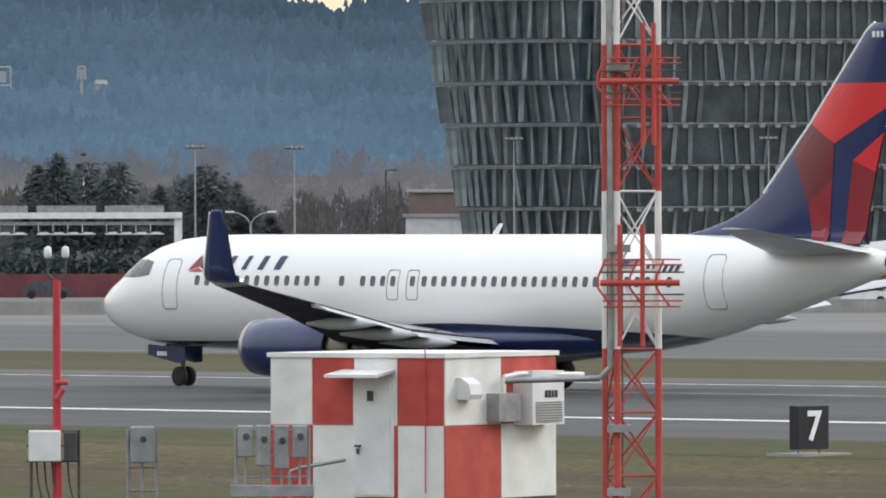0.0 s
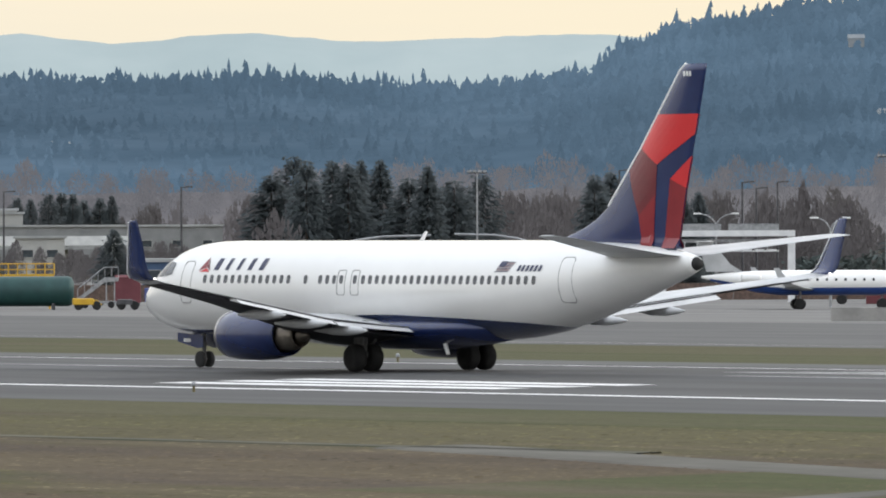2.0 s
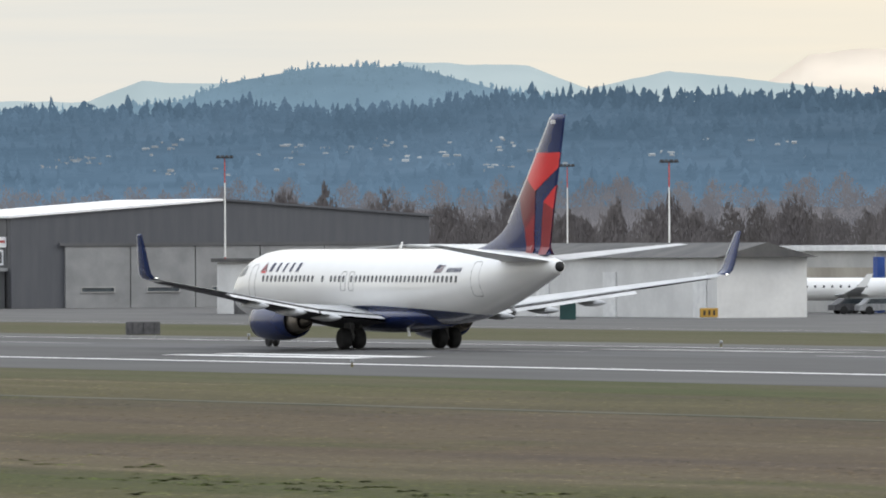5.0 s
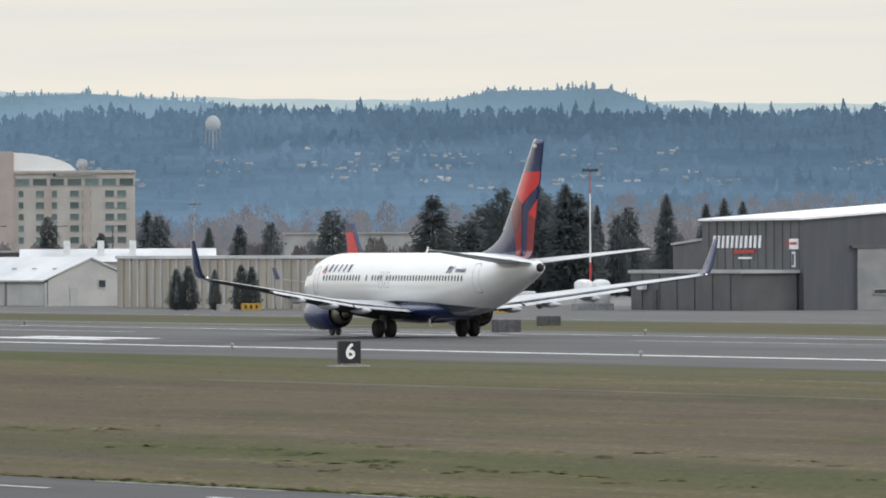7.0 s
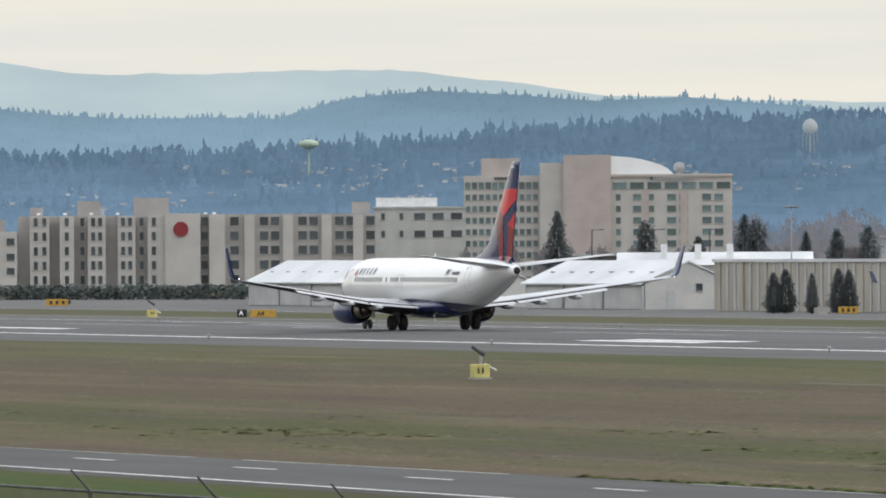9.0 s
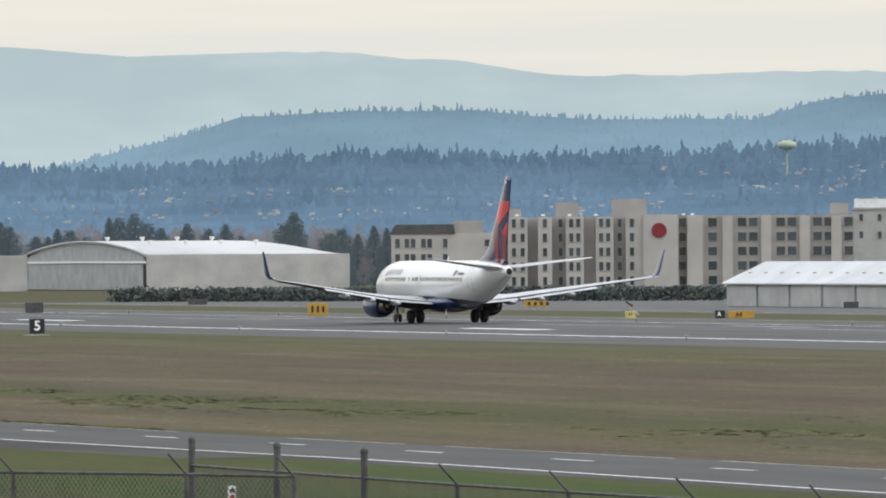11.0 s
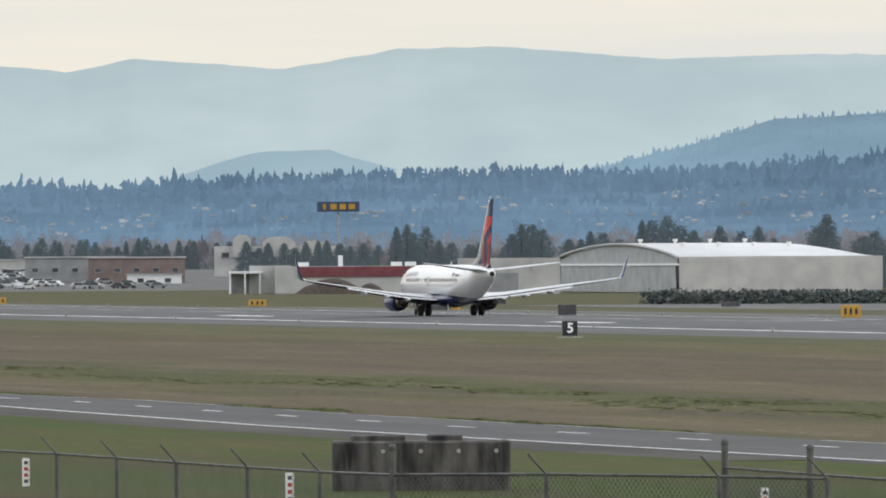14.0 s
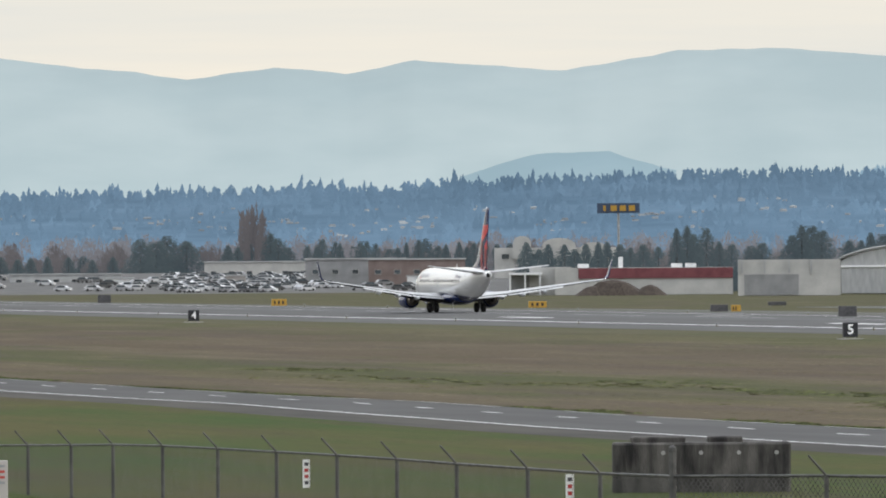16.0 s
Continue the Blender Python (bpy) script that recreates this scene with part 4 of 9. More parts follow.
    # doors: thin outlines
    for y, z0, z1, w, lab in ((14.35, 2.75, 4.5, 0.78, "cabin door outline"), (3.0, 3.12, 4.14, 0.55, "overwing exit outline"),
                              (2.03, 3.12, 4.14, 0.55, "overwing exit outline"), (-12.15, 2.86, 4.68, 0.78, "cabin door outline")):
        for s in (-1, 1):
            bm = bmesh.new()
            pts = []
            for u, v in ((-0.5, 0.06), (-0.5, 0.94), (-0.36, 1.0), (0.36, 1.0), (0.5, 0.94), (0.5, 0.06), (0.36, 0.0), (-0.36, 0.0), (-0.5, 0.06)):
                yy, zz = y + u * w, z0 + v * (z1 - z0)
                pts.append((-s * hull_side(yy, zz, 0.0), yy, zz))
            fine = []
            for a, b in zip(pts, pts[1:]):
                for k in range(4):
                    f = k / 4
                    yy, zz = a[1] + (b[1] - a[1]) * f, a[2] + (b[2] - a[2]) * f
                    fine.append((-s * hull_side(yy, zz, 0.0), yy, zz))
            fine.append(fine[0])
            path_tube(bm, fine, 0.018, 5)
            if w > 0.7:
                box(bm, (-s * hull_side(y, z0 - 0.02, 0.0), y, z0), (0.05, w * 0.7, 0.05))
            part("door_outline", bm, M_SEAM, hull, lab)
    # name on the side: slanted blocks for the letters, a red two-part mark before them
    def decal(name, poly, mat, label, s, out=0.016):
        """A painted patch that follows the curve of the hull."""
        bm = bmesh.new()
        vs = [bm.verts.new((0, u, v)) for u, v in poly]
        bm.faces.new(vs)
        bmesh.ops.triangulate(bm, faces=bm.faces)
        bmesh.ops.subdivide_edges(bm, edges=bm.edges, cuts=3, use_grid_fill=True)
        for v in bm.verts:
            v.co.x = -s * hull_side(v.co.y, v.co.z, out)
        return part(name, bm, mat, hull, label)

    def slanted(y, z, w, h):
        return [(y, z), (y - w, z), (y - w - 0.32 * h, z + h), (y - 0.32 * h, z + h)]

    for s in (-1, 1):
        for k, w in enumerate((0.34, 0.26, 0.24, 0.28, 0.34)):
            decal("name_block", slanted(12.4 - 0.82 * k, 4.14, w, 0.48), M_LETTER, "slanted navy name lettering", s)
        for poly, mat, lab in (([(13.5, 4.10), (13.05, 4.66), (12.95, 4.25)], M_MIDRED, "red triangle mark"),
                               ([(12.93, 4.25), (13.03, 4.66), (12.65, 4.10)], M_DKRED, "dark red triangle mark"),
                               ([(13.45, 4.06), (12.97, 4.21), (12.67, 4.06)], M_RED, "red triangle mark")):
            decal("hull_mark", poly, mat, lab, s)
        # flag and registration
        for k in range(7):
            z = 4.09 + 0.062 * k
            decal("flag_stripe", [(-7.58 - 0.05 * k, z), (-8.5 - 0.05 * k, z), (-8.5 - 0.05 * k, z + 0.034), (-7.58 - 0.05 * k, z + 0.034)], M_DKRED if k % 2 else M_LETTER, "", s)
        decal("flag_canton", [(-7.75, 4.29), (-8.17, 4.29), (-8.28, 4.52), (-7.86, 4.52)], M_LETTER, "navy flag corner", s, 0.022)
        for k in range(6):
            decal("registration_block", slanted(-9.05 - 0.275 * k, 4.12, 0.17, 0.24), M_LETTER, "", s)
    # antenna, beacon
    bm = bmesh.new()
    prism(bm, [(0.15, 5.3), (-0.15, 5.3), (-0.42, 5.72), (-0.3, 5.74)], lambda u, v, w: (w, u - 0.1, v), 0.05)
    part("antenna", bm, M_WHITE, hull, "white blade antenna")
    # landing gear
    for s in (-1, 1):
        bm = bmesh.new()
        tube(bm, (s * 2.86, 0, 0.55), (s * 2.75, 0.05, 2.1), 0.14, 0.16, 10)
        tube(bm, (s * 2.8, -0.1, 0.6), (s * 2.0, 0.0, 1.7), 0.06, 0.06, 6)
        tube(bm, (s * 2.3, 0, 0.56), (s * 3.4, 0, 0.56), 0.09, 0.09, 8)
        box(bm, (s * 3.05, 0.05, 1.55), (0.05, 0.7, 0.9))
        gear = part("main_gear", fix(bm), M_STRUT, plane, "main landing gear with twin wheels")
        for o in (-0.41, 0.41):
            bt, br = bmesh.new(), bmesh.new()
            wheel(bt, br, (s * 2.86 + o, 0, 0.57), 0.57, 0.52)
            part("tyre", bt, M_TYRE, gear, "black tyre", smooth=True)
            part("wheel_rim", br, M_STRUT, gear)
    # short pale masts under the belly
    for x, y in ((-1.1, -3.2),):
        bm = bmesh.new()
        prism(bm, [(y + 0.12, 1.35), (y - 0.12, 1.35), (y - 0.36, 0.72), (y - 0.20, 0.70)], lambda u, v, w: (x + w, u, v), 0.07)
        part("drain_mast", fix(bm), M_WHITE, plane, "short pale drain mast")
    bm = bmesh.new()
    tube(bm, (0, 15.6, 0.36), (0, 15.75, 1.7), 0.08, 0.10, 10)
    tube(bm, (0, 15.6, 0.7), (0, 16.5, 1.5), 0.05, 0.05, 6)
    tube(bm, (-0.3, 15.6, 0.35), (0.3, 15.6, 0.35), 0.05, 0.05, 8)
    box(bm, (0, 15.72, 0.95), (0.22, 0.2, 0.2))
    gear = part("nose_gear", fix(bm), M_STRUT, plane, "nose landing gear with twin wheels")
    for o in (-0.21, 0.21):
        bt, br = bmesh.new(), bmesh.new()
        wheel(bt, br, (o, 15.6, 0.35), 0.35, 0.2)
        part("tyre", bt, M_TYRE, gear, "black tyre", smooth=True)
        part("wheel_rim", br, M_FAIRING, gear, "pale wheel rim")
    for s in (-1, 1):
        bm = bmesh.new()
        prism(bm, [(17.0, 1.48), (15.1, 1.36), (15.1, 0.86), (15.5, 0.82), (17.0, 1.10)], lambda u, v, w: (s * 0.42 + w, u, v), 0.04)
        door = part("gear_door", fix(bm), M_NAVY, plane, "navy nose gear door")
        for k in range(4):
            bm = bmesh.new()
            box(bm, (s * 0.45, 16.45 - 0.13 * k, 1.15), (0.02, 0.085, 0.15))
            part("number_block", bm, M_WHITE, door)
    return plane


def lamp_mat():
    m, n, l, p = material("lamp_white", 0.3)
    p.inputs["Emission Color"].default_value = (1, 0.97, 0.9, 1)
    p.inputs["Emission Strength"].default_value = 4.0
    return m


lamp_mat()
AIRLINER = airliner()
# ---------------------------------------------------------------- shared materials for buildings and gear
M_GLASS = surface("dark_window_glass", (0.03, 0.04, 0.05), (0.06, 0.075, 0.085), 1.5, 0.08, spec=0.6, vary=0.4)
M_TEALGLASS = surface("teal_window_glass", (0.07, 0.11, 0.12), (0.12, 0.17, 0.175), 0.8, 0.08, spec=0.6, vary=0.4)
M_STEELW = surface("white_painted_steel", (0.62, 0.63, 0.64), (0.74, 0.75, 0.75), 1.2, 0.45, fine=0.06)
M_STEELG = surface("galvanised_steel", (0.24, 0.25, 0.26), (0.36, 0.37, 0.38), 3.0, 0.45, 0.5, fine=0.12)
M_DARKSTEEL = surface("dark_steel", (0.05, 0.05, 0.055), (0.09, 0.09, 0.095), 3.0, 0.6, 0.2, fine=0.15)
M_RUST = surface("brown_weathered_steel", (0.085, 0.06, 0.05), (0.15, 0.10, 0.08), 3.0, 0.8, fine=0.2)
M_AVRED = surface("aviation_red_paint", (0.40, 0.05, 0.042), (0.50, 0.075, 0.062), 2.0, 0.5, fine=0.1)
M_AVWHITE = surface("aviation_white_paint", (0.66, 0.66, 0.64), (0.77, 0.77, 0.75), 1.5, 0.5, fine=0.06)
M_SIGNBLACK = surface("black_sign_face", (0.012, 0.013, 0.018), (0.02, 0.021, 0.027), 3.0, 0.4)
M_SIGNYELLOW = surface("yellow_sign_face", (0.36, 0.21, 0.03), (0.45, 0.27, 0.045), 2.0, 0.45, fine=0.08)
M_SIGNTEXT = surface("white_sign_legend", (0.75, 0.76, 0.78), (0.85, 0.85, 0.86), 3.0, 0.5)
M_OLDCONC = surface("stained_concrete", (0.014, 0.013, 0.013), (0.100, 0.094, 0.086), 1.3, 0.9, fine=0.3, bump=0.4, stretch=(1.6, 1, 0.4))
M_PALECONC = surface("pale_concrete", (0.24, 0.235, 0.225), (0.33, 0.32, 0.305), 0.5, 0.85, fine=0.12)
M_GREYWALL = surface("charcoal_metal_cladding", (0.075, 0.078, 0.082), (0.098, 0.10, 0.105), 0.4, 0.55, fine=0.08)
M_LIGHTGREY = surface("light_grey_cladding", (0.30, 0.31, 0.315), (0.40, 0.41, 0.41), 0.3, 0.55, fine=0.08)
M_WHITEROOF = surface("white_roof_sheet", (0.80, 0.805, 0.81), (0.86, 0.86, 0.86), 0.15, 0.5, fine=0.05)
M_OFFWHITE = surface("off_white_wall", (0.36, 0.36, 0.35), (0.45, 0.447, 0.43), 0.25, 0.7, fine=0.08)
M_WHITEWALL = surface("white_painted_wall", (0.56, 0.565, 0.565), (0.66, 0.665, 0.66), 0.25, 0.7, fine=0.08)
M_BEIGE = surface("beige_stucco", (0.30, 0.283, 0.268), (0.37, 0.35, 0.333), 0.18, 0.85, fine=0.06)
M_PINK = surface("pinkish_stucco", (0.385, 0.335, 0.315), (0.455, 0.395, 0.37), 0.18, 0.85, fine=0.06)
M_CREAM = surface("cream_stucco", (0.42, 0.40, 0.378), (0.49, 0.467, 0.443), 0.18, 0.85, fine=0.05)
M_TANPANEL = surface("tan_siding", (0.30, 0.275, 0.23), (0.40, 0.37, 0.315), 0.5, 0.8, fine=0.1, stretch=(1, 1, 0.2))
M_REDBRICK = surface("red_brown_brick", (0.15, 0.116, 0.106), (0.20, 0.157, 0.145), 0.4, 0.9, fine=0.15)
M_MAROON = surface("maroon_band", (0.13, 0.04, 0.048), (0.18, 0.058, 0.066), 0.5, 0.8, fine=0.1)
M_DARKROOF = surface("dark_roof", (0.07, 0.07, 0.072), (0.11, 0.108, 0.105), 0.4, 0.85, fine=0.12)
M_GREENPAINT = surface("dark_green_paint", (0.010, 0.044, 0.044), (0.016, 0.062, 0.058), 0.8, 0.5, fine=0.1)
M_YELLOWPAINT = surface("yellow_machine_paint", (0.50, 0.29, 0.02), (0.60, 0.37, 0.03), 1.0, 0.5, fine=0.12)
M_BLUEPAINT = surface("blue_paint", (0.02, 0.055, 0.22), (0.03, 0.08, 0.30), 0.8, 0.45, fine=0.1)
M_BLUEROOF = surface("blue_metal_roof", (0.055, 0.10, 0.19), (0.075, 0.13, 0.235), 0.4, 0.5, fine=0.08)
M_REDPAINT = surface("red_paint", (0.33, 0.03, 0.03), (0.42, 0.045, 0.04), 0.8, 0.5, fine=0.1)
M_ORANGE = surface("orange_cap", (0.26, 0.11, 0.03), (0.34, 0.15, 0.045), 2.0, 0.6)
M_BARK = surface("tree_bark", (0.045, 0.036, 0.03), (0.075, 0.06, 0.05), 2.0, 0.95, fine=0.3)
# needles, twigs and hedge leaves: base colours lightened to stand for haze
M_FIR = surface("fir_needles", (0.098, 0.116, 0.124), (0.132, 0.150, 0.152), 0.25, 0.9, fine=0.15, island=0.10, vary=0.14, spec=0.1)
M_TWIG = surface("bare_twigs", (0.122, 0.112, 0.114), (0.162, 0.150, 0.150), 0.06, 0.95, fine=0.12, island=0.08, spec=0.1, world_space=True)
M_HEDGE = surface("hedge_leaves", (0.074, 0.092, 0.090), (0.102, 0.120, 0.114), 0.3, 0.9, fine=0.2, island=0.2, spec=0.1)
# distant needles and twigs with haze painted as a faint glow
M_FARFIR = distance_paint("hazed_fir_needles", ((0.022, 0.032, 0.03), (0.04, 0.052, 0.046)), (0.058, 0.075, 0.088), 0.85, 0.4)
M_FARTWIG = distance_paint("hazed_bare_twigs", ((0.075, 0.065, 0.062), (0.11, 0.096, 0.09)), (0.088, 0.088, 0.098), 0.8, 0.4)
M_ROOFGREY = surface("dull_white_roof_sheet", (0.48, 0.49, 0.495), (0.60, 0.605, 0.605), 0.12, 0.55, fine=0.08)
M_DOORGREY = surface("grey_door_cladding", (0.20, 0.205, 0.21), (0.26, 0.265, 0.27), 0.4, 0.6, fine=0.08)
M_CAR = surface("car_paint", (0.26, 0.265, 0.275), (0.34, 0.345, 0.35), 0.5, 0.25, vary=0.8)
GZ = -1.0


def tag_structure(ob, label, category):
    return tagged(ob, label, category, kind="structure")


def text_part(text, size, mat, parent, m, label="", name="legend"):
    cu = bpy.data.curves.new("legend", "FONT")
    cu.body, cu.size, cu.align_x, cu.align_y, cu.extrude, cu.offset = text, size, "CENTER", "CENTER", 0.01, 0.022 * size
    tmp = new("legend", cu)
    me = bpy.data.meshes.new_from_object(tmp.evaluated_get(bpy.context.evaluated_depsgraph_get()))
    bpy.data.objects.remove(tmp)
    me.materials.clear()
    me.materials.append(mat)
    ob = new(name, me)
    ob.parent, ob.matrix_basis = parent, m
    return tagged(ob, label)


def rounded_box(bm, c, s, r=0.04, rz=0.0):
    vs = box(bm, c, s, rz)
    es = {e for v in vs for e in v.link_edges}
    bmesh.ops.bevel(bm, geom=list(es), offset=r, segments=1, affect="EDGES")


# ---------------------------------------------------------------- signs beside the runway
M_SIGNOLD = surface("weathered_sign_face", (0.10, 0.085, 0.04), (0.20, 0.16, 0.06), 1.2, 0.6, fine=0.2)


def distance_sign(number, y):
    x = 197.05
    s = thing("distance_sign", "black runway distance sign with white numeral " + number + " standing in grass", "sign", pose(x, y, lie(x)), "runway distance signs")
    bm = bmesh.new()
    rounded_box(bm, (0, 0, 0.74), (1.24, 0.34, 1.20), 0.03)
    face_ = part("cabinet", bm, M_SIGNBLACK, s, "black sign cabinet")
    for dx in (-0.42, 0.42):
        bm = bmesh.new()
        tube(bm, (dx, 0, -0.05), (dx, 0, 0.2), 0.05, 0.05, 8)
        part("leg", bm, M_STEELG, s)
    bm = bmesh.new()
    box(bm, (0, 0, 0.0), (1.9, 1.4, 0.08))
    part("footing", bm, M_PALECONC, s, "concrete footing")
    text_part(number, 1.12, M_SIGNTEXT, face_, pose(0, -0.19, 0.74, 90), "white numeral " + number)


for n_, k_ in (("7", 0), ("6", 1), ("5", 2), ("4", 3)):
    distance_sign(n_, 188.79 + 304.8 * k_)


def guidance_sign(x, y, w, h, text, label, mat=None, legs=True, rz=0.0, bars=False):
    """A low lit taxiway sign: cabinet on legs, its legend on the face."""
    mat = mat or M_SIGNYELLOW
    z = lie(x)
    s = thing("taxiway_sign", label, "sign", pose(x, y, z, 0, 0, rz), "taxiway signs")
    bm = bmesh.new()
    rounded_box(bm, (0, 0, 0.12 + h / 2), (w, 0.28, h), 0.025)
    cab = part("cabinet", bm, mat, s)
    for dx in (-w * 0.36, w * 0.36):
        bm = bmesh.new()
        tube(bm, (dx, 0, -0.05), (dx, 0, 0.15), 0.04, 0.04, 6)
        part("leg", bm, M_STEELG, s)
    ink = M_SIGNBLACK if mat is M_SIGNYELLOW else M_SIGNTEXT
    if text:
        text_part(text, h * 0.82, ink, cab, pose(-w * 0.12, -0.155, 0.12 + h / 2, 90), "legend " + text)
    if bars:
        for k in range(bars):
            bm = bmesh.new()
            box(bm, (-w * 0.3 + k * w * 0.28, -0.15, 0.12 + h / 2), (w * 0.12, 0.02, h * 0.5))
            part("legend_bar", bm, ink, cab)


guidance_sign(333.5, 511.8, 2.0, 0.8, "A5", "yellow taxiway sign with black letters and arrow in grass")
# arrow beside the letters, pointing down and away
_cab = [o for o in bpy.data.objects if o.name.startswith("cabinet")][-1]
_bm = bmesh.new()
prism(_bm, [(0.42, 0.62), (0.5, 0.68), (0.72, 0.46), (0.8, 0.55), (0.82, 0.28), (0.56, 0.3), (0.64, 0.38)], lambda u, v, w: (u, w - 0.155, v), 0.02)
part("arrow", fix(_bm), M_SIGNBLACK, _cab, "black arrow")
guidance_sign(388.9, 465.0, 1.7, 0.75, "", "weathered dull yellow taxiway sign on the apron edge", M_SIGNOLD, bars=2)
guidance_sign(431.5, 758.5, 1.9, 0.75, "", "yellow taxiway sign with black lettering near parked jet", bars=3)
guidance_sign(388.9, 932.0, 1.9, 0.7, "", "yellow taxiway sign with black lettering", bars=3)
guidance_sign(379.0, 1263.0, 3.0, 0.85, "", "yellow taxiway sign with black lettering", bars=4)
guidance_sign(308.0, 955.0, 2.6, 0.75, "A4", "yellow taxiway sign with black letters beside a black panel")
guidance_sign(306.4, 957.0, 1.0, 0.78, "A", "black taxiway location sign with letter", M_SIGNBLACK)
guidance_sign(267.8, 968.0, 2.0, 1.25, "", "tall yellow runway exit sign with black lettering", bars=3)
guidance_sign(300.0, 1401.0, 2.6, 0.9, "", "yellow taxiway sign with black lettering", bars=3)
guidance_sign(267.6, 1428.0, 2.2, 0.95, "", "yellow taxiway sign with black lettering", bars=3)
guidance_sign(286.5, 1220.0, 1.2, 0.8, "", "yellow taxiway sign with black lettering", bars=2)


def sign_back(x, y, w, h):
    """The back of a sign cabinet: dark ribbed panel."""
    s = thing("sign_panel", "dark grey back of a sign panel standing in grass", "sign", pose(x, y, lie(x)), "sign backs")
    bm = bmesh.new()
    rounded_box(bm, (0, 0, 0.1 + h / 2), (w, 0.3, h), 0.03)
    p = part("cabinet", bm, M_DARKSTEEL, s, "dark sheet metal cabinet")
    for k in range(3):
        bm = bmesh.new()
        box(bm, (-w * 0.33 + k * w * 0.33, -0.165, 0.1 + h / 2), (0.05, 0.03, h * 0.9))
        part("rib", bm, M_DARKSTEEL, p)
    for dx in (-w * 0.36, w * 0.36):
        bm = bmesh.new()
        tube(bm, (dx, 0, -0.06), (dx, 0, 0.12), 0.04, 0.04, 6)
        part("leg", bm, M_STEELG, s)


for az_, d_, w_, h_ in ((22.66, 686, 2.1, 0.85), (22.9, 832, 2.1, 0.8), (18.93, 1153, 4.0, 0.85), (13.85, 1064, 1.95, 1.1), (13.12, 1253, 2.2, 0.85),
                        (13.45, 1577, 2.9, 0.6), (9.62, 1621, 2.1, 1.3), (14.78, 1438, 2.7, 0.75), (25.1, 660, 2.4, 0.85), (18.5, 1250, 1.9, 0.8)):
    p_ = polar(az_, d_)
    sign_back(p_.x, p_.y, w_, h_)


M_PALEYELLOW = surface("faded_yellow_paint", (0.40, 0.36, 0.12), (0.52, 0.47, 0.17), 2.0, 0.6, fine=0.1)


def path_indicator(x, y):
    """Yellow box with a slanted lamp head, beside the runway."""
    s = thing("approach_light_box", "yellow equipment box with a tilted dark lamp head in dry grass", "airfield light", pose(x, y, lie(x)))
    bm = bmesh.new()
    rounded_box(bm, (0, 0, 0.42), (0.92, 0.6, 0.72), 0.03)
    b = part("housing", bm, M_PALEYELLOW, s, "yellow sheet metal housing")
    for dx in (-0.18, 0.06):
        bm = bmesh.new()
        box(bm, (dx, -0.31, 0.45), (0.09, 0.02, 0.3))
        part("legend_bar", bm, M_SIGNBLACK, b)
    bm = bmesh.new()
    box(bm, (0, 0, 0.02), (1.1, 0.8, 0.08))
    part("footing", bm, M_PALECONC, s)
    bm = bmesh.new()
    tube(bm, (0.05, 0, 0.78), (0.05, 0, 1.2), 0.07, 0.07, 8)
    part("post", bm, M_STEELG, s)
    bm = bmesh.new()
    tube(bm, (-0.45, 0, 1.72), (0.25, 0, 1.28), 0.09, 0.14, 10)
    part("lamp_head", fix(bm), M_DARKSTEEL, s, "dark tilted lamp head")
    bm = bmesh.new()
    tube(bm, (0.3, 0, 0.8), (0.95, 0.1, 0.45), 0.04, 0.04, 6)
    part("brace", bm, M_STEELW, s, "white brace")


path_indicator(173.8, 501.7)
path_indicator(297.5, 958.5)


def marker_pole(x, y, h, mat, cap=None, label="thin white marker pole in grass"):
    s = thing("marker_pole", label, "pole", pose(x, y, lie(x)), "marker poles")
    bm = bmesh.new()
    tube(bm, (0, 0, -0.1), (0, 0, h), 0.055, 0.05, 8)
    part("shaft", bm, mat, s)
    if cap:
        bm = bmesh.new()
        tube(bm, (0, 0, h - 0.09), (0, 0, h + 0.02), 0.06, 0.05, 8)
        part("cap", bm, cap, s)


marker_pole(183.7, 213.9, 1.1, M_AVWHITE)
p_ = polar(29.55, 180)
marker_pole(p_.x, p_.y, 2.65, M_AVRED, None, "thin red marker pole in grass")
for az_, d_, up_, m_, c_ in ((40.905, 205, 2.2, M_STEELG, M_ORANGE), (41.015, 203, 2.25, M_AVWHITE, None), (41.095, 205, 2.2, M_STEELG, M_ORANGE),
                             (41.21, 205, 2.25, M_STEELG, M_ORANGE), (41.375, 206, 2.2, M_STEELG, M_ORANGE), (41.0, 204, 1.9, M_STEELG, None)):
    p_ = polar(az_, d_)
    marker_pole(p_.x, p_.y, up_, m_, c_, "grey steel stub post" + (" with orange cap" if c_ else ""))
p_ = polar(41.19, 203)
_s = thing("junction_box", "pale low junction box among stub posts", "box", pose(p_.x, p_.y, lie(p_.x)))
_bm = bmesh.new()
rounded_box(_bm, (0, 0, 0.9), (0.42, 0.3, 1.8), 0.03)
part("body", _bm, M_STEELW, _s)


# small runway edge lights
def edge_light(x, y, first=[]):
    if not first:
        s = thing("edge_light", "small runway edge light on a stub", "airfield light", pose(x, y, lie(x)), "runway edge lights")
        bm = bmesh.new()
        tube(bm, (0, 0, -0.05), (0, 0, 0.22), 0.06, 0.05, 8)
        part("stub", bm, M_SIGNOLD, s)
        bm = bmesh.new()
        spin(bm, [(0.22, 0.09), (0.30, 0.10), (0.38, 0.07), (0.40, 0.02)], (0, 0, 0), "z", 10)
        part("lens", bm, M_STEELG, s, "pale glass lens")
        first.append(s)
    else:
        copy_thing(first[0], pose(x, y, lie(x)))


for k_ in range(22):
    edge_light(214.9, 130 + 61.0 * k_)
    edge_light(268.1, 130 + 61.0 * k_)


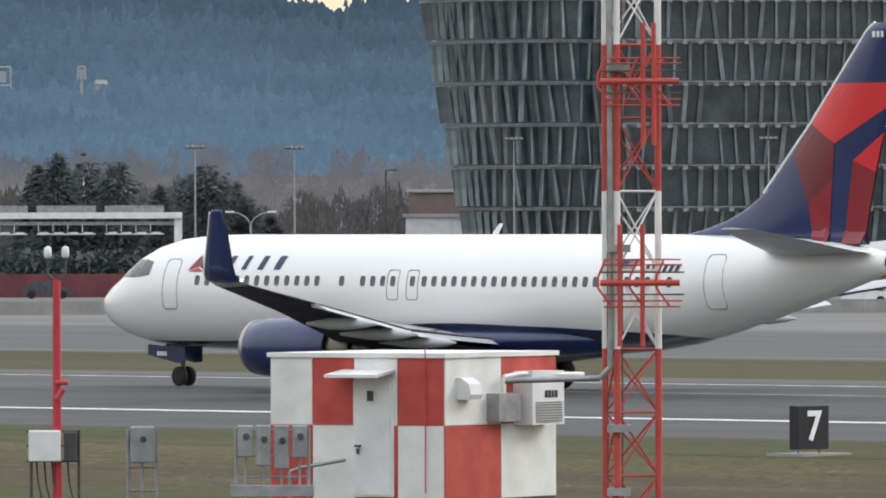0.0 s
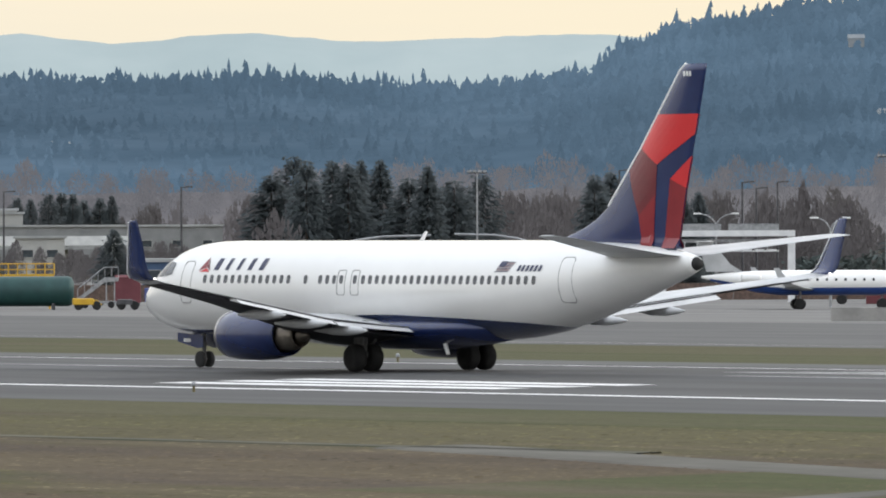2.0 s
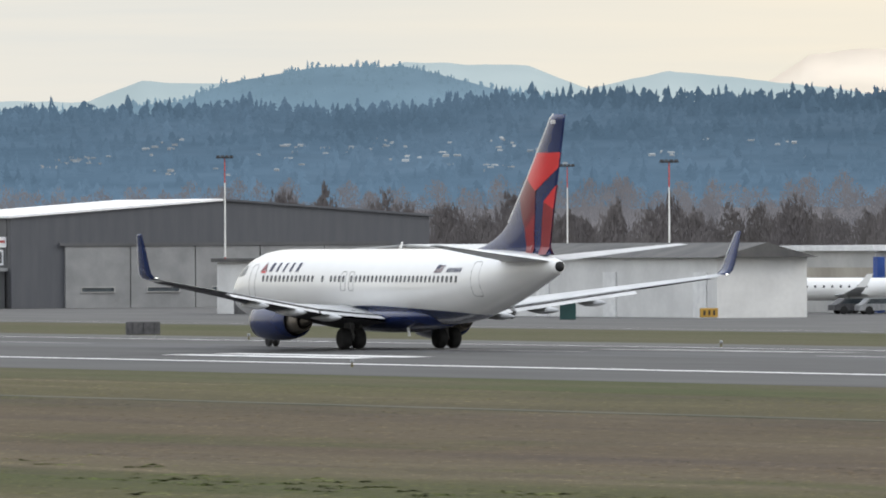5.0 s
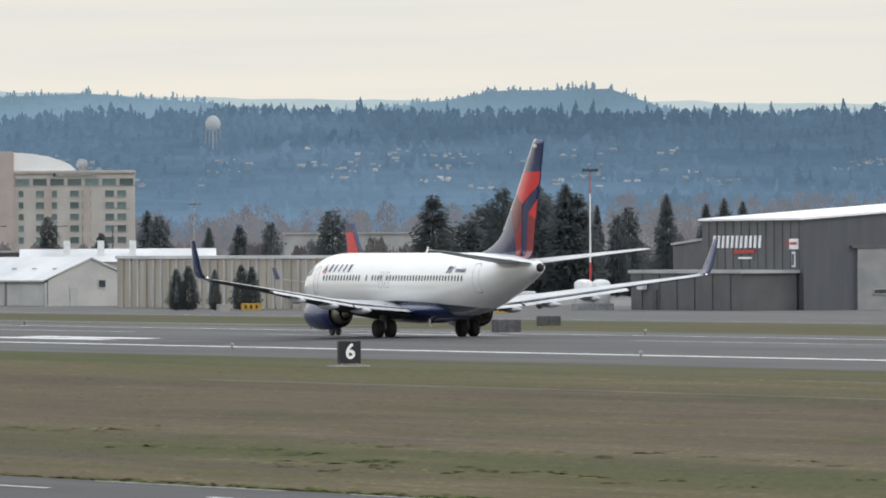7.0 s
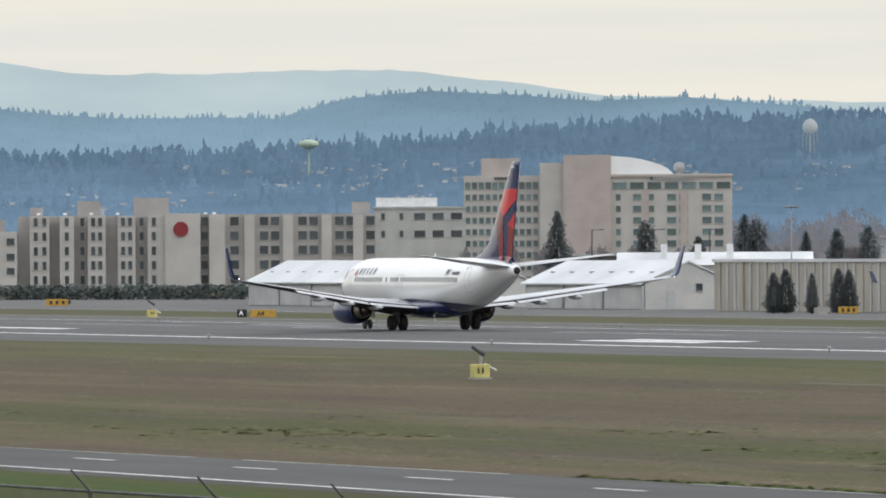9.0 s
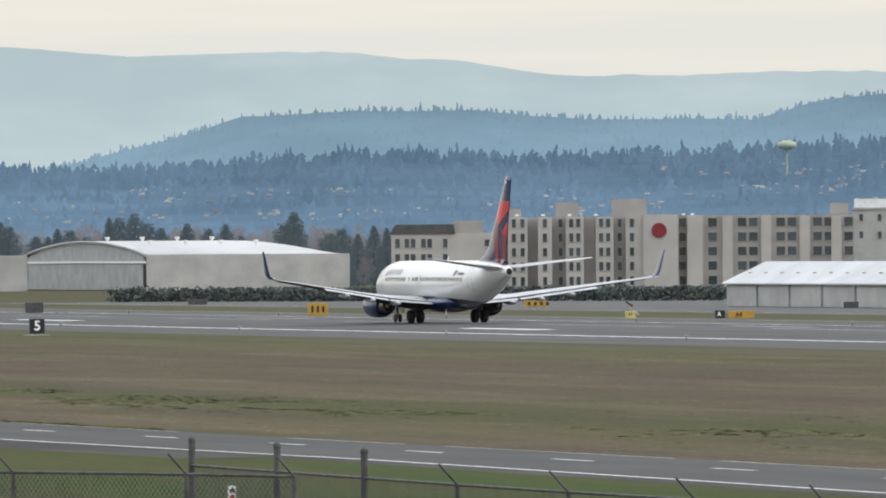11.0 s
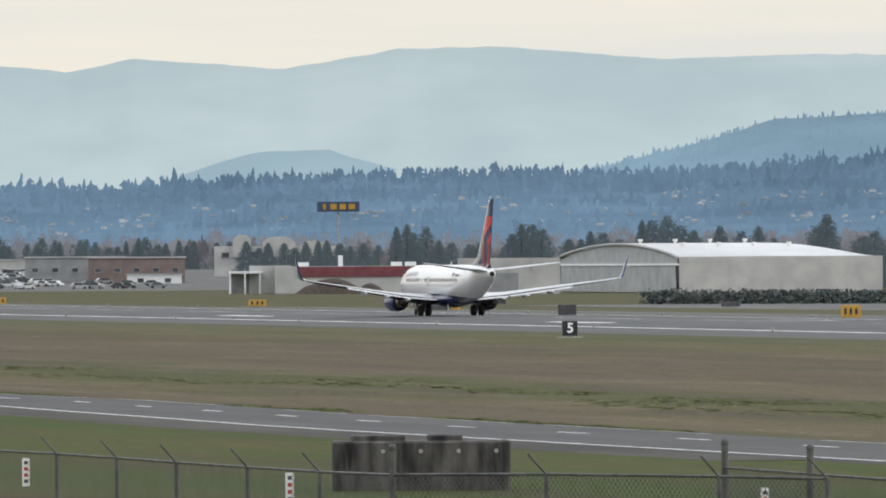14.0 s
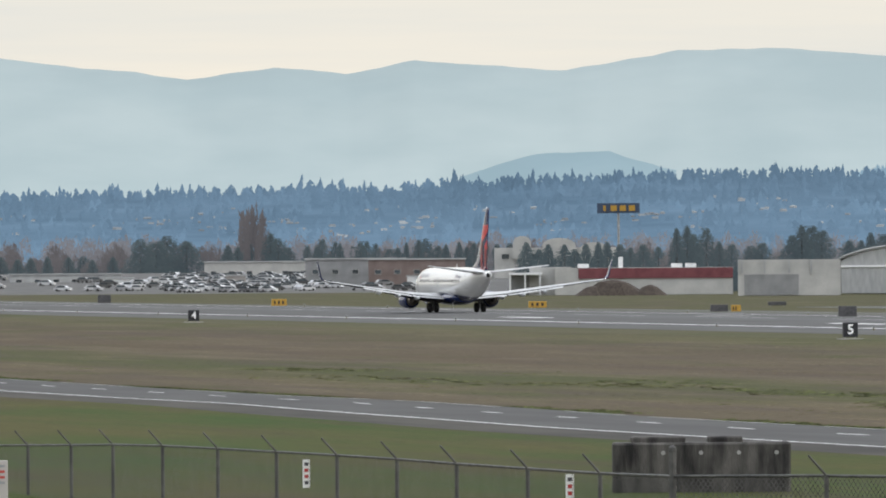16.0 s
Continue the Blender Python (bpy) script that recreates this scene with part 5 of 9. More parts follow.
# ---------------------------------------------------------------- equipment shelter with chequered walls
def shelter():
    """Local frame: the corner nearest the camera at the origin, one wall along -u, the other along +v."""
    corner = polar(44.15, 194)
    turn = -44.15
    floor_z = 0.72
    s = thing("equipment_shelter", "red and white chequered equipment shelter on steel posts", "shelter", pose(corner.x, corner.y, 0, 0, 0, turn + 14))
    L, W, H = 3.9, 4.36, 2.76
    # walls run from the corner: the door wall to the left and slightly away, the other to the right and away
    a1, a2 = radians(136), radians(46)
    U = Vector((math.cos(a1), math.sin(a1), 0))
    V = Vector((math.cos(a2), math.sin(a2), 0))

    def at(u, v, z):
        return U * u + V * v + Vector((0, 0, z))

    bm = bmesh.new()
    ring = [(0.02, 0.02), (L, 0.02), (L, W), (0.02, W)]
    loft(bm, [[at(u, v, floor_z) for u, v in ring], [at(u, v, floor_z + H) for u, v in ring]])
    core = part("wall_core", fix(bm), M_AVWHITE, s, "white wall panels")
    bm = bmesh.new()
    loft(bm, [[at(u, v, z) for u, v in ((-0.06, -0.06), (L + 0.06, -0.06), (L + 0.06, W + 0.06), (-0.06, W + 0.06))] for z in (floor_z + H, floor_z + H + 0.09)])
    part("roof", fix(bm), M_AVWHITE, s, "flat white roof")

    def panel(wall, a, b, z0, z1, mat, out=0.02, name="wall_panel", label=""):
        bm = bmesh.new()
        pts = []
        for p, q_ in ((a, z0), (b, z0), (b, z1), (a, z1)):
            pts.append((p, q_))
        nrm = at(0, -1, 0) if wall == "u" else at(-1, 0, 0)
        lo = [at(p, 0.02, q_) if wall == "u" else at(0.02, p, q_) for p, q_ in pts]
        hi = [p + nrm.normalized() * (out + 0.02) for p in lo]
        loft(bm, [lo, hi])
        return part(name, fix(bm), mat, core if name == "wall_panel" else s, label)

    zm = floor_z + H * 0.525
    us = [L, L * 0.755, L * 0.515, L * 0.265, 0.0]
    for k in range(4):
        b, a = us[k] - 0.008, us[k + 1] + 0.008
        top_red = k % 2 == 1
        panel("u", a, b, zm + 0.006, floor_z + H - 0.01, M_AVRED if top_red else M_AVWHITE)
        panel("u", a, b, floor_z + 0.01, zm - 0.006, M_AVWHITE if top_red else M_AVRED)
    vs = [0.0, W * 0.5, W]
    for k in range(2):
        a, b = vs[k] + 0.008, vs[k + 1] - 0.008
        panel("v", a, b, zm + 0.006, floor_z + H - 0.01, M_AVRED if k else M_AVWHITE)
        panel("v", a, b, floor_z + 0.01, zm - 0.006, M_AVWHITE if k else M_AVRED)
    # door with canopy
    d0, d1 = L * 0.30, L * 0.50
    door = panel("u", d0 - 0.06, d1 + 0.06, floor_z + 0.06, floor_z + 2.32, M_AVWHITE, 0.05, "door_frame", "white steel door frame")
    leaf = panel("u", d0, d1, floor_z + 0.10, floor_z + 2.25, M_STEELW, 0.075, "door_leaf", "white steel door")
    bm = bmesh.new()
    c = at(d0 + (d1 - d0) * 0.55, -0.11, floor_z + 2.02)
    box(bm, c, (0.12, 0.03, 0.2), a1)
    part("notice", bm, M_DARKSTEEL, leaf, "small dark notice")
    bm = bmesh.new()
    box(bm, at(d1 - 0.08, -0.13, floor_z + 1.05), (0.12, 0.06, 0.04), a1)
    tube(bm, at(d1 - 0.08, -0.12, floor_z + 0.9), at(d1 - 0.08, -0.12, floor_z + 1.0), 0.03, 0.03, 6)
    part("door_handle", bm, M_DARKSTEEL, leaf, "dark lever handle")
    bm = bmesh.new()
    lo = [at(d0 - 0.08, -0.03, floor_z + 2.47), at(d1 + 0.32, -0.03, floor_z + 2.47), at(d1 + 0.32, -0.72, floor_z + 2.38), at(d0 - 0.08, -0.72, floor_z + 2.38)]
    loft(bm, [lo, [p + Vector((0, 0, 0.06)) for p in lo]])
    part("canopy", fix(bm), M_AVWHITE, s, "thin white door canopy")
    # conduit down the wall, vent, boxes on the other wall
    bm = bmesh.new()
    path_tube(bm, [at(L * 0.10, -0.06, floor_z + H + 0.2), at(L * 0.10, -0.06, floor_z + 0.15)], 0.012)
    part("conduit", bm, M_AVRED, s, "thin red conduit")
    bm = bmesh.new()
    n = at(-1, 0, 0)
    prof = [(0, 0.0), (0.30, 0.0), (0.34, 0.10), (0.30, 0.30), (0.12, 0.42), (0, 0.42)]
    loft(bm, [[at(-o, v, floor_z + 1.95 + z) for o, z in prof] for v in (W * 0.10, W * 0.21)])
    part("vent_hood", fix(bm), M_STEELW, s, "rounded white vent hood")
    bm = bmesh.new()
    lo = [at(-o, v, floor_z + 1.5) for o, v in ((0, W * 0.37), (0, W * 0.57), (0.30, W * 0.57), (0.30, W * 0.37))]
    loft(bm, [lo, [p + Vector((0, 0, 0.55)) for p in lo]])
    part("meter_box", fix(bm), M_STEELG, s, "grey electrical box")
    bm = bmesh.new()
    lo = [at(-o, v, floor_z + 1.42) for o, v in ((0, W * 0.61), (0, W * 0.90), (0.45, W * 0.90), (0.45, W * 0.61))]
    loft(bm, [lo, [p + Vector((0, 0, 1.05)) for p in lo]])
    ac = part("air_conditioner", fix(bm), M_STEELW, s, "wall-mounted air conditioner with louvres")
    for k in range(8):
        bm = bmesh.new()
        z = floor_z + 1.48 + 0.052 * k
        lo = [at(-0.46 - o, v, z) for o, v in ((0, W * 0.64), (0, W * 0.88), (0.02, W * 0.88), (0.02, W * 0.64))]
        loft(bm, [lo, [p + Vector((0, 0, 0.022)) for p in lo]])
        part("louvre", fix(bm), M_STEELG, ac)
    for k in range(4):
        bm = bmesh.new()
        box(bm, at(-0.46, W * (0.73 + 0.03 * k), floor_z + 2.02), (0.06, 0.04, 0.14), a1)
        part("label_bar", bm, M_DARKSTEEL, ac)
    bm = bmesh.new()
    path_tube(bm, [at(-0.2, W * 0.45, floor_z + 2.05), at(-0.2, W * 0.45, floor_z + 2.36), at(-0.3, W * 0.55, floor_z + 2.42),
                   at(-0.5, W * 1.05, floor_z + 2.38)], 0.05, 8)
    part("pipe", bm, M_AVWHITE, s, "white cable pipe")
    bm = bmesh.new()
    path_tube(bm, [at(L * 0.80, -0.6, 0.1), at(L * 0.80, -0.6, floor_z + 0.55), at(L * 0.76, -0.5, floor_z + 0.62), at(L * 0.53, -0.25, floor_z + 0.78)], 0.035, 8)
    part("handrail", bm, M_STEELG, s, "grey bent pipe rail")
    # floor frame and posts
    bm = bmesh.new()
    loft(bm, [[at(u, v, z) for u, v in ((0, 0), (L, 0), (L, W), (0, W))] for z in (floor_z - 0.18, floor_z)])
    part("floor_frame", fix(bm), M_DARKSTEEL, s)
    for u, v in ((0.2, 0.2), (L - 0.2, 0.2), (L - 0.2, W - 0.2), (0.2, W - 0.2)):
        bm = bmesh.new()
        tube(bm, at(u, v, lie(139) - 0.1), at(u, v, floor_z - 0.15), 0.12, 0.12, 8)
        part("post", bm, M_STEELG, s)


shelter()


def meter_rack(az, d, n, w, top):
    """Electrical boxes on a pipe frame."""
    p = polar(az, d)
    s = thing("meter_rack", "grey electrical boxes on a steel pipe rack", "electrical rack", pose(p.x, p.y, lie(p.x), 0, 0, -az))
    z0 = -lie(p.x)
    bm = bmesh.new()
    for x in (-w / 2, w / 2):
        tube(bm, (x, 0, -0.1), (x, 0, z0 + top - 0.05), 0.035, 0.035, 6)
    for z in (0.9, 1.35, 1.75, top - 0.1):
        tube(bm, (-w / 2, 0, z0 + z), (w / 2, 0, z0 + z), 0.022, 0.022, 6)
    part("frame", bm, M_STEELG, s, "galvanised pipe frame")
    rnd = random.Random(int(az * 100))
    for k in range(n):
        x = -w / 2 + (k + 0.5) * w / n
        h = rnd.uniform(0.55, 0.85)
        bm = bmesh.new()
        rounded_box(bm, (x, -0.12, z0 + top - h / 2), (w / n * 0.86, 0.24, h), 0.02)
        b = part("electrical_box", bm, M_STEELG, s, "grey metal enclosure")
        bm = bmesh.new()
        tube(bm, (x + 0.02, -0.22, z0 + top - h * 0.35), (x + 0.02, -0.28, z0 + top - h * 0.35), 0.07, 0.06, 10)
        part("meter", fix(bm), M_DARKSTEEL, b, "round meter")
        bm = bmesh.new()
        tube(bm, (x, -0.1, -0.1), (x, -0.1, z0 + top - h), 0.025, 0.025, 6)
        part("conduit", bm, M_STEELG, s)
    if n > 2:
        bm = bmesh.new()
        box(bm, (0, -0.15, z0 + top - 1.22), (w * 1.15, 0.3, 0.2))
        part("cable_tray", bm, M_STEELG, s, "grey cable tray")
    return s


meter_rack(43.17, 188, 4, 1.35, 2.32)
meter_rack(42.43, 195.5, 1, 0.55, 2.15)


M_POLERED = surface("crimson_paint", (0.40, 0.03, 0.05), (0.50, 0.045, 0.07), 2.0, 0.5, fine=0.1)


def red_pole():
    p = polar(41.945, 194.5)
    z0 = -lie(p.x)
    s = thing("obstruction_light_pole", "red pole with twin obstruction lights and white electrical box", "light pole", pose(p.x, p.y, lie(p.x), 0, 0, -42))
    bm = bmesh.new()
    tube(bm, (0, 0, -0.1), (0, 0, z0 + 5.0), 0.10, 0.075, 10)
    part("pole", bm, M_POLERED, s, "crimson painted pole")
    bm = bmesh.new()
    path_tube(bm, [(0, 0, z0 + 4.95), (-0.16, 0, z0 + 5.1), (-0.18, 0, z0 + 5.45)], 0.025)
    path_tube(bm, [(0, 0, z0 + 4.95), (0.16, 0, z0 + 5.1), (0.18, 0, z0 + 5.45)], 0.025)
    part("bracket", bm, M_DARKSTEEL, s, "dark forked bracket")
    for x in (-0.17, 0.17):
        bm = bmesh.new()
        spin(bm, [(z0 + 5.42, 0.05), (z0 + 5.47, 0.075), (z0 + 5.62, 0.07), (z0 + 5.66, 0.02)], (x, 0, 0), "z", 10)
        part("lamp", bm, M_STEELW, s, "pale lamp globe", smooth=True)
    bm = bmesh.new()
    rounded_box(bm, (-0.24, -0.2, z0 + 1.80), (0.62, 0.3, 0.60), 0.02)
    part("electrical_box", bm, M_STEELW, s, "white electrical box")
    bm = bmesh.new()
    rounded_box(bm, (0.26, -0.1, z0 + 1.78), (0.26, 0.24, 0.58), 0.02)
    part("transformer", bm, M_DARKSTEEL, s, "dark transformer can")
    bm = bmesh.new()
    for z in (1.5, 1.8, 2.08):
        tube(bm, (-0.6, 0, z0 + z), (0.45, 0, z0 + z), 0.02, 0.02, 6)
    for x in (-0.5, 0.42):
        tube(bm, (x, 0, -0.1), (x, 0, z0 + 2.1), 0.03, 0.03, 6)
    part("frame", bm, M_DARKSTEEL, s)
    for x in (-0.4, -0.25, -0.1, 0.2):
        bm = bmesh.new()
        path_tube(bm, [(x, -0.15, z0 + 1.5), (x + 0.03, -0.1, z0 + 1.1), (x + 0.12, -0.05, z0 + 0.7), (x + 0.1, 0, 0)], 0.02, 5)
        part("cable", bm, M_DARKSTEEL, s, "hanging black cable")
    bm = bmesh.new()
    tube(bm, (-0.02, -0.1, z0 + 3.02), (0.22, -0.14, z0 + 3.02), 0.05, 0.05, 8)
    tube(bm, (0.0, -0.12, z0 + 2.7), (0.12, -0.12, z0 + 2.9), 0.06, 0.06, 8)
    part("socket", fix(bm), M_AVRED, s)


red_pole()


def lattice_tower():
    p = polar(45.22, 190)
    z0 = lie(p.x)
    s = thing("antenna_tower", "red and white banded lattice antenna tower with red aerials", "tower", pose(p.x, p.y, z0, 0, 0, -45))
    legs = [(-0.28, 0.0), (-0.50, 0.62), (0.50, 0.35)]
    bands = [(-0.1, 4.7, M_AVRED), (4.7, 7.68, M_AVWHITE), (7.68, 10.45, M_AVRED), (10.45, 13.4, M_AVWHITE), (13.4, 16.0, M_AVRED)]
    for z1, z2, mat in bands:
        for x, y in legs:
            bm = bmesh.new()
            tube(bm, (x, y, z1), (x, y, z2), 0.065, 0.065, 8)
            part("leg", bm, mat, s, "red painted leg" if mat is M_AVRED else "white painted leg")
        for (xa, ya), (xb, yb) in ((legs[0], legs[2]), (legs[0], legs[1]), (legs[1], legs[2])):
            n = max(1, int((z2 - z1) / 1.1))
            for k in range(n):
                a, b = z1 + (z2 - z1) * k / n, z1 + (z2 - z1) * (k + 1) / n
                for p0, p1, r in (((xa, ya, a), (xb, yb, b), 0.02), ((xb, yb, a), (xa, ya, b), 0.02), ((xa, ya, b), (xb, yb, b), 0.022)):
                    bm = bmesh.new()
                    tube(bm, p0, p1, r, r, 5)
                    part("brace", bm, mat, s)
    bm = bmesh.new()
    for x in (-0.36, -0.08):
        tube(bm, (x - 0.1, 0.2, -0.1), (x - 0.1, 0.2, 15.5), 0.014, 0.014, 5)
    for k in range(52):
        tube(bm, (-0.46, 0.2, 0.2 + 0.3 * k), (-0.18, 0.2, 0.2 + 0.3 * k), 0.011, 0.011, 4)
    part("ladder", bm, M_RUST, s, "thin climbing ladder")
    bm = bmesh.new()
    path_tube(bm, [(-0.42, -0.05, 15.8), (-0.40, -0.05, 5.0), (-0.42, -0.05, 4.35), (-0.6, -0.05, 4.15), (-2.4, 0.2, 4.1)], 0.055, 8)
    part("cable_pipe", bm, M_STEELG, s, "pale grey cable pipe")
    for zc, tall in ((5.95, True), (9.75, False)):
        bm = bmesh.new()
        tube(bm, (-0.60, -0.3, zc), (0.90, -0.3, zc), 0.06, 0.06, 8)
        part("aerial_boom", bm, M_AVRED, s, "red horizontal aerial boom")
        for x in (-0.23, 0.20) if tall else (0.22, 0.42):
            bm = bmesh.new()
            tube(bm, (x, -0.3, zc - 1.2), (x, -0.3, zc + 1.1), 0.045, 0.045, 8)
            part("aerial_mast", bm, M_AVRED, s, "red aerial mast")
        for dz in (-0.45, -0.34, -0.22, 0.2, 0.34, 0.44):
            bm = bmesh.new()
            tube(bm, (-0.62 + 0.2 * abs(dz), -0.3, zc + dz), (1.05 - 0.3 * abs(dz), -0.3, zc + dz), 0.017, 0.017, 5)
            part("aerial_rod", bm, M_AVRED if abs(dz) > 0.3 else M_RUST, s)
        bm = bmesh.new()
        for x in (-0.5, 0.1, 0.6):
            path_tube(bm, [(x, -0.3, zc + 0.42), (x - 0.14, -0.3, zc + 0.12), (x - 0.14, -0.3, zc - 0.1), (x + 0.12, -0.3, zc - 0.45)], 0.025, 5)
        part("aerial_stay", bm, M_AVRED, s)
    for z in (3.2, 2.0, 6.6, 10.0):
        bm = bmesh.new()
        box(bm, (-0.25, -0.02, z), (0.45, 0.3, 0.14))
        part("equipment_box", bm, M_STEELG, s, "small grey equipment box")


lattice_tower()


# ---------------------------------------------------------------- fence, bunker, posts in the foreground
M_FENCE = surface("weathered_galvanised_steel", (0.05, 0.05, 0.05), (0.11, 0.108, 0.102), 2.5, 0.6, 0.2, fine=0.2)


def fence():
    """Chain-link fence with a barbed-wire arm on each post; a run with double gate posts crosses beyond it."""
    f = thing("chain_link_fence", "galvanised chain-link fence with slanted barbed-wire arms", "fence")

    def run(pts, top, arms, terminal=(), dips=()):
        lift = list(dips) or [0.0] * len(pts)
        for i, (x, y) in enumerate(pts):
            g = GZ + lift[i]
            bm = bmesh.new()
            big = i in terminal
            tube(bm, (x, y, GZ - 0.1), (x, y, g + top + (0.55 if big else 0.0)), 0.085 if big else 0.055, None, 8)
            if big:
                spin(bm, [(0.0, 0.075), (0.05, 0.095), (0.12, 0.09), (0.17, 0.04)], (x, y, g + top + 0.53), "z", 10)
                for k in range(4):
                    tube(bm, (x, y, g + 0.5 + 0.45 * k), (x, y, g + 0.58 + 0.45 * k), 0.095, 0.095, 8)
            post = part("post", fix(bm), M_FENCE, f, "thick terminal post with rounded cap" if big else "")
            if arms and not big:
                bm = bmesh.new()
                tube(bm, (x, y, g + top), (x - 0.42 * arms, y, g + top + 0.46), 0.03, 0.024, 6)
                part("barb_arm", bm, M_FENCE, post, "slanted barbed-wire arm")
        for a, b, la, lb in zip(pts, pts[1:], lift, lift[1:]):
            g = GZ + (la + lb) / 2
            bm = bmesh.new()
            tube(bm, (*a, GZ + la + top), (*b, GZ + lb + top), 0.036, None, 6)
            part("top_rail", bm, M_FENCE, f, "galvanised top rail")
            va, vb = Vector((*a, 0)), Vector((*b, 0))
            ln = (vb - va).length
            d = (vb - va).normalized()
            bm = bmesh.new()
            sp, hgt = 0.16, top
            n = int((ln + hgt) / sp)
            for k in range(n):
                for sgn in (1, -1):
                    u0, u1 = k * sp - (hgt if sgn > 0 else 0), k * sp - (0 if sgn > 0 else hgt)
                    pa, pb = (u0, 0.0), (u1, hgt)
                    cl = []
                    for t in (0.0, 1.0):
                        cl.append([pa[0] + (pb[0] - pa[0]) * t, pa[1] + (pb[1] - pa[1]) * t])
                    # clip to the bay
                    (ua, za), (ub, zb) = cl
                    if ua == ub:
                        continue
                    def clip(ua, za, ub, zb):
                        if ua < 0:
                            t = (0 - ua) / (ub - ua)
                            ua, za = 0, za + (zb - za) * t
                        if ua > ln:
                            t = (ln - ua) / (ub - ua)
                            ua, za = ln, za + (zb - za) * t
                        return ua, za
                    if (ua < 0 and ub < 0) or (ua > ln and ub > ln):
                        continue
                    ca = clip(ua, za, ub, zb)
                    cb = clip(ub, zb, ua, za)
                    p0, p1 = va + d * ca[0], va + d * cb[0]
                    r = 0.013
                    q0, q1 = Vector((p0.x, p0.y, g + ca[1])), Vector((p1.x, p1.y, g + cb[1]))
                    t_ = Vector((0, 0, r))
                    face(bm, (q0 - t_, q1 - t_, q1 + t_, q0 + t_))
            part("mesh_panel", bm, M_FENCE, f, "woven wire mesh")

    main = [(50.5, y) for y in (221.4, 229.0, 237.1, 245.6, 253.2, 261.3, 270.0, 279.0, 288.0, 296.6, 304.2, 312.5, 321.0)]
    run([(57.0, 208.0), (55.5, 211.4), (53.0, 217.0)] + main, 2.15, 1, terminal=(3,), dips=(0.30, 0.30, 0.27, 0.2, 0.12, 0.08, 0.04, 0.02, -0.02, -0.08, -0.14, -0.21, -0.32, -0.46, -0.6, -0.75))
    run([(61.6, 234.1), (61.6, 226.3), (61.6, 218.8), (61.6, 211.3), (61.8, 203.6), (62.2, 196.0), (62.6, 188.5)], 2.15, 1, terminal=(0, 1, 2))
    return f


fence()


def bunker():
    a, b = polar(12.5, 314), polar(13.53, 314)
    c = (a + b) / 2
    w = (b - a).length
    s = thing("concrete_bunker", "dark stained concrete block structure with capped openings on top", "concrete block", pose(c.x, c.y, GZ, 0, 0, -12.0))
    bm = bmesh.new()
    rounded_box(bm, (0, 1.2, 0.72), (w * 0.985, 2.4, 1.62), 0.06)
    body = part("body", bm, M_OLDCONC, s, "streaked black-stained concrete body")
    for x, ww in ((-1.35, 1.7), (0.75, 1.1)):
        bm = bmesh.new()
        rounded_box(bm, (x, 1.4, 1.60), (ww, 1.6, 0.22), 0.04)
        part("hatch_cover", bm, M_OLDCONC, s, "low concrete hatch cover")
    for k in range(4):
        bm = bmesh.new()
        tube(bm, (-1.2 + 1.18 * k, -0.03, 1.22), (-1.2 + 1.18 * k, 0.02, 1.22), 0.07, 0.07, 10)
        part("tie_hole", bm, M_PALECONC, body, "pale round plug")
    for k in range(3):
        bm = bmesh.new()
        box(bm, (-2.5 + 0.18 * k, -0.02, 0.6), (0.10, 0.03, 1.1))
        part("streak_rib", bm, M_OLDCONC, body)


bunker()


def warning_stake(az, d, h, label="white plastic marker stake with small red lettering", wide=0.2):
    p = polar(az, d)
    s = thing("marker_stake", label, "marker", pose(p.x, p.y, lie(p.x), 0, 0, -az), "marker stakes")
    bm = bmesh.new()
    rounded_box(bm, (0, 0, h / 2 - 0.05), (wide, 0.04, h + 0.1), 0.015)
    b = part("board", bm, M_CREAM, s)
    for k in range(4):
        bm = bmesh.new()
        box(bm, (0, -0.025, h - 0.16 - 0.15 * k), (wide * 0.5, 0.012, 0.07))
        part("lettering_bar", bm, M_AVRED if k in (1, 2) else M_STEELG, b)


def placard(x, y, z, h):
    """A narrow notice wired to the fence mesh, facing the road side of the camera."""
    s = thing("warning_placard", "narrow faded cream warning placard with small red lettering on the fence", "sign", pose(x - 0.05, y, z, 0, 0, -12), "fence placards")
    bm = bmesh.new()
    rounded_box(bm, (0, 0, -h / 2), (0.20, 0.025, h), 0.01)
    b = part("board", bm, M_AVWHITE, s)
    for k in range(4):
        bm = bmesh.new()
        box(bm, (0, -0.016, -0.12 - h / 4.6 * k), (0.10, 0.008, h * 0.12))
        part("lettering_bar", bm, M_REDPAINT if k in (1, 2) else M_DARKSTEEL, b)


placard(50.5, 265.4, 0.94, 0.76)
placard(50.5, 232.1, 1.19, 0.76)
placard(61.6, 230.2, 0.75, 0.7)
warning_stake(9.03, 272, 1.95, "tall white sign board at the fence", 0.32)
p_ = polar(15.98, 205)
_s = thing("notice_board", "white notice board fixed low at the fence", "sign", pose(p_.x, p_.y, GZ, 0, 0, -16))
_bm = bmesh.new()
rounded_box(_bm, (0, 0, 0.45), (0.72, 0.05, 1.1), 0.02)
part("board", _bm, M_AVWHITE, _s)


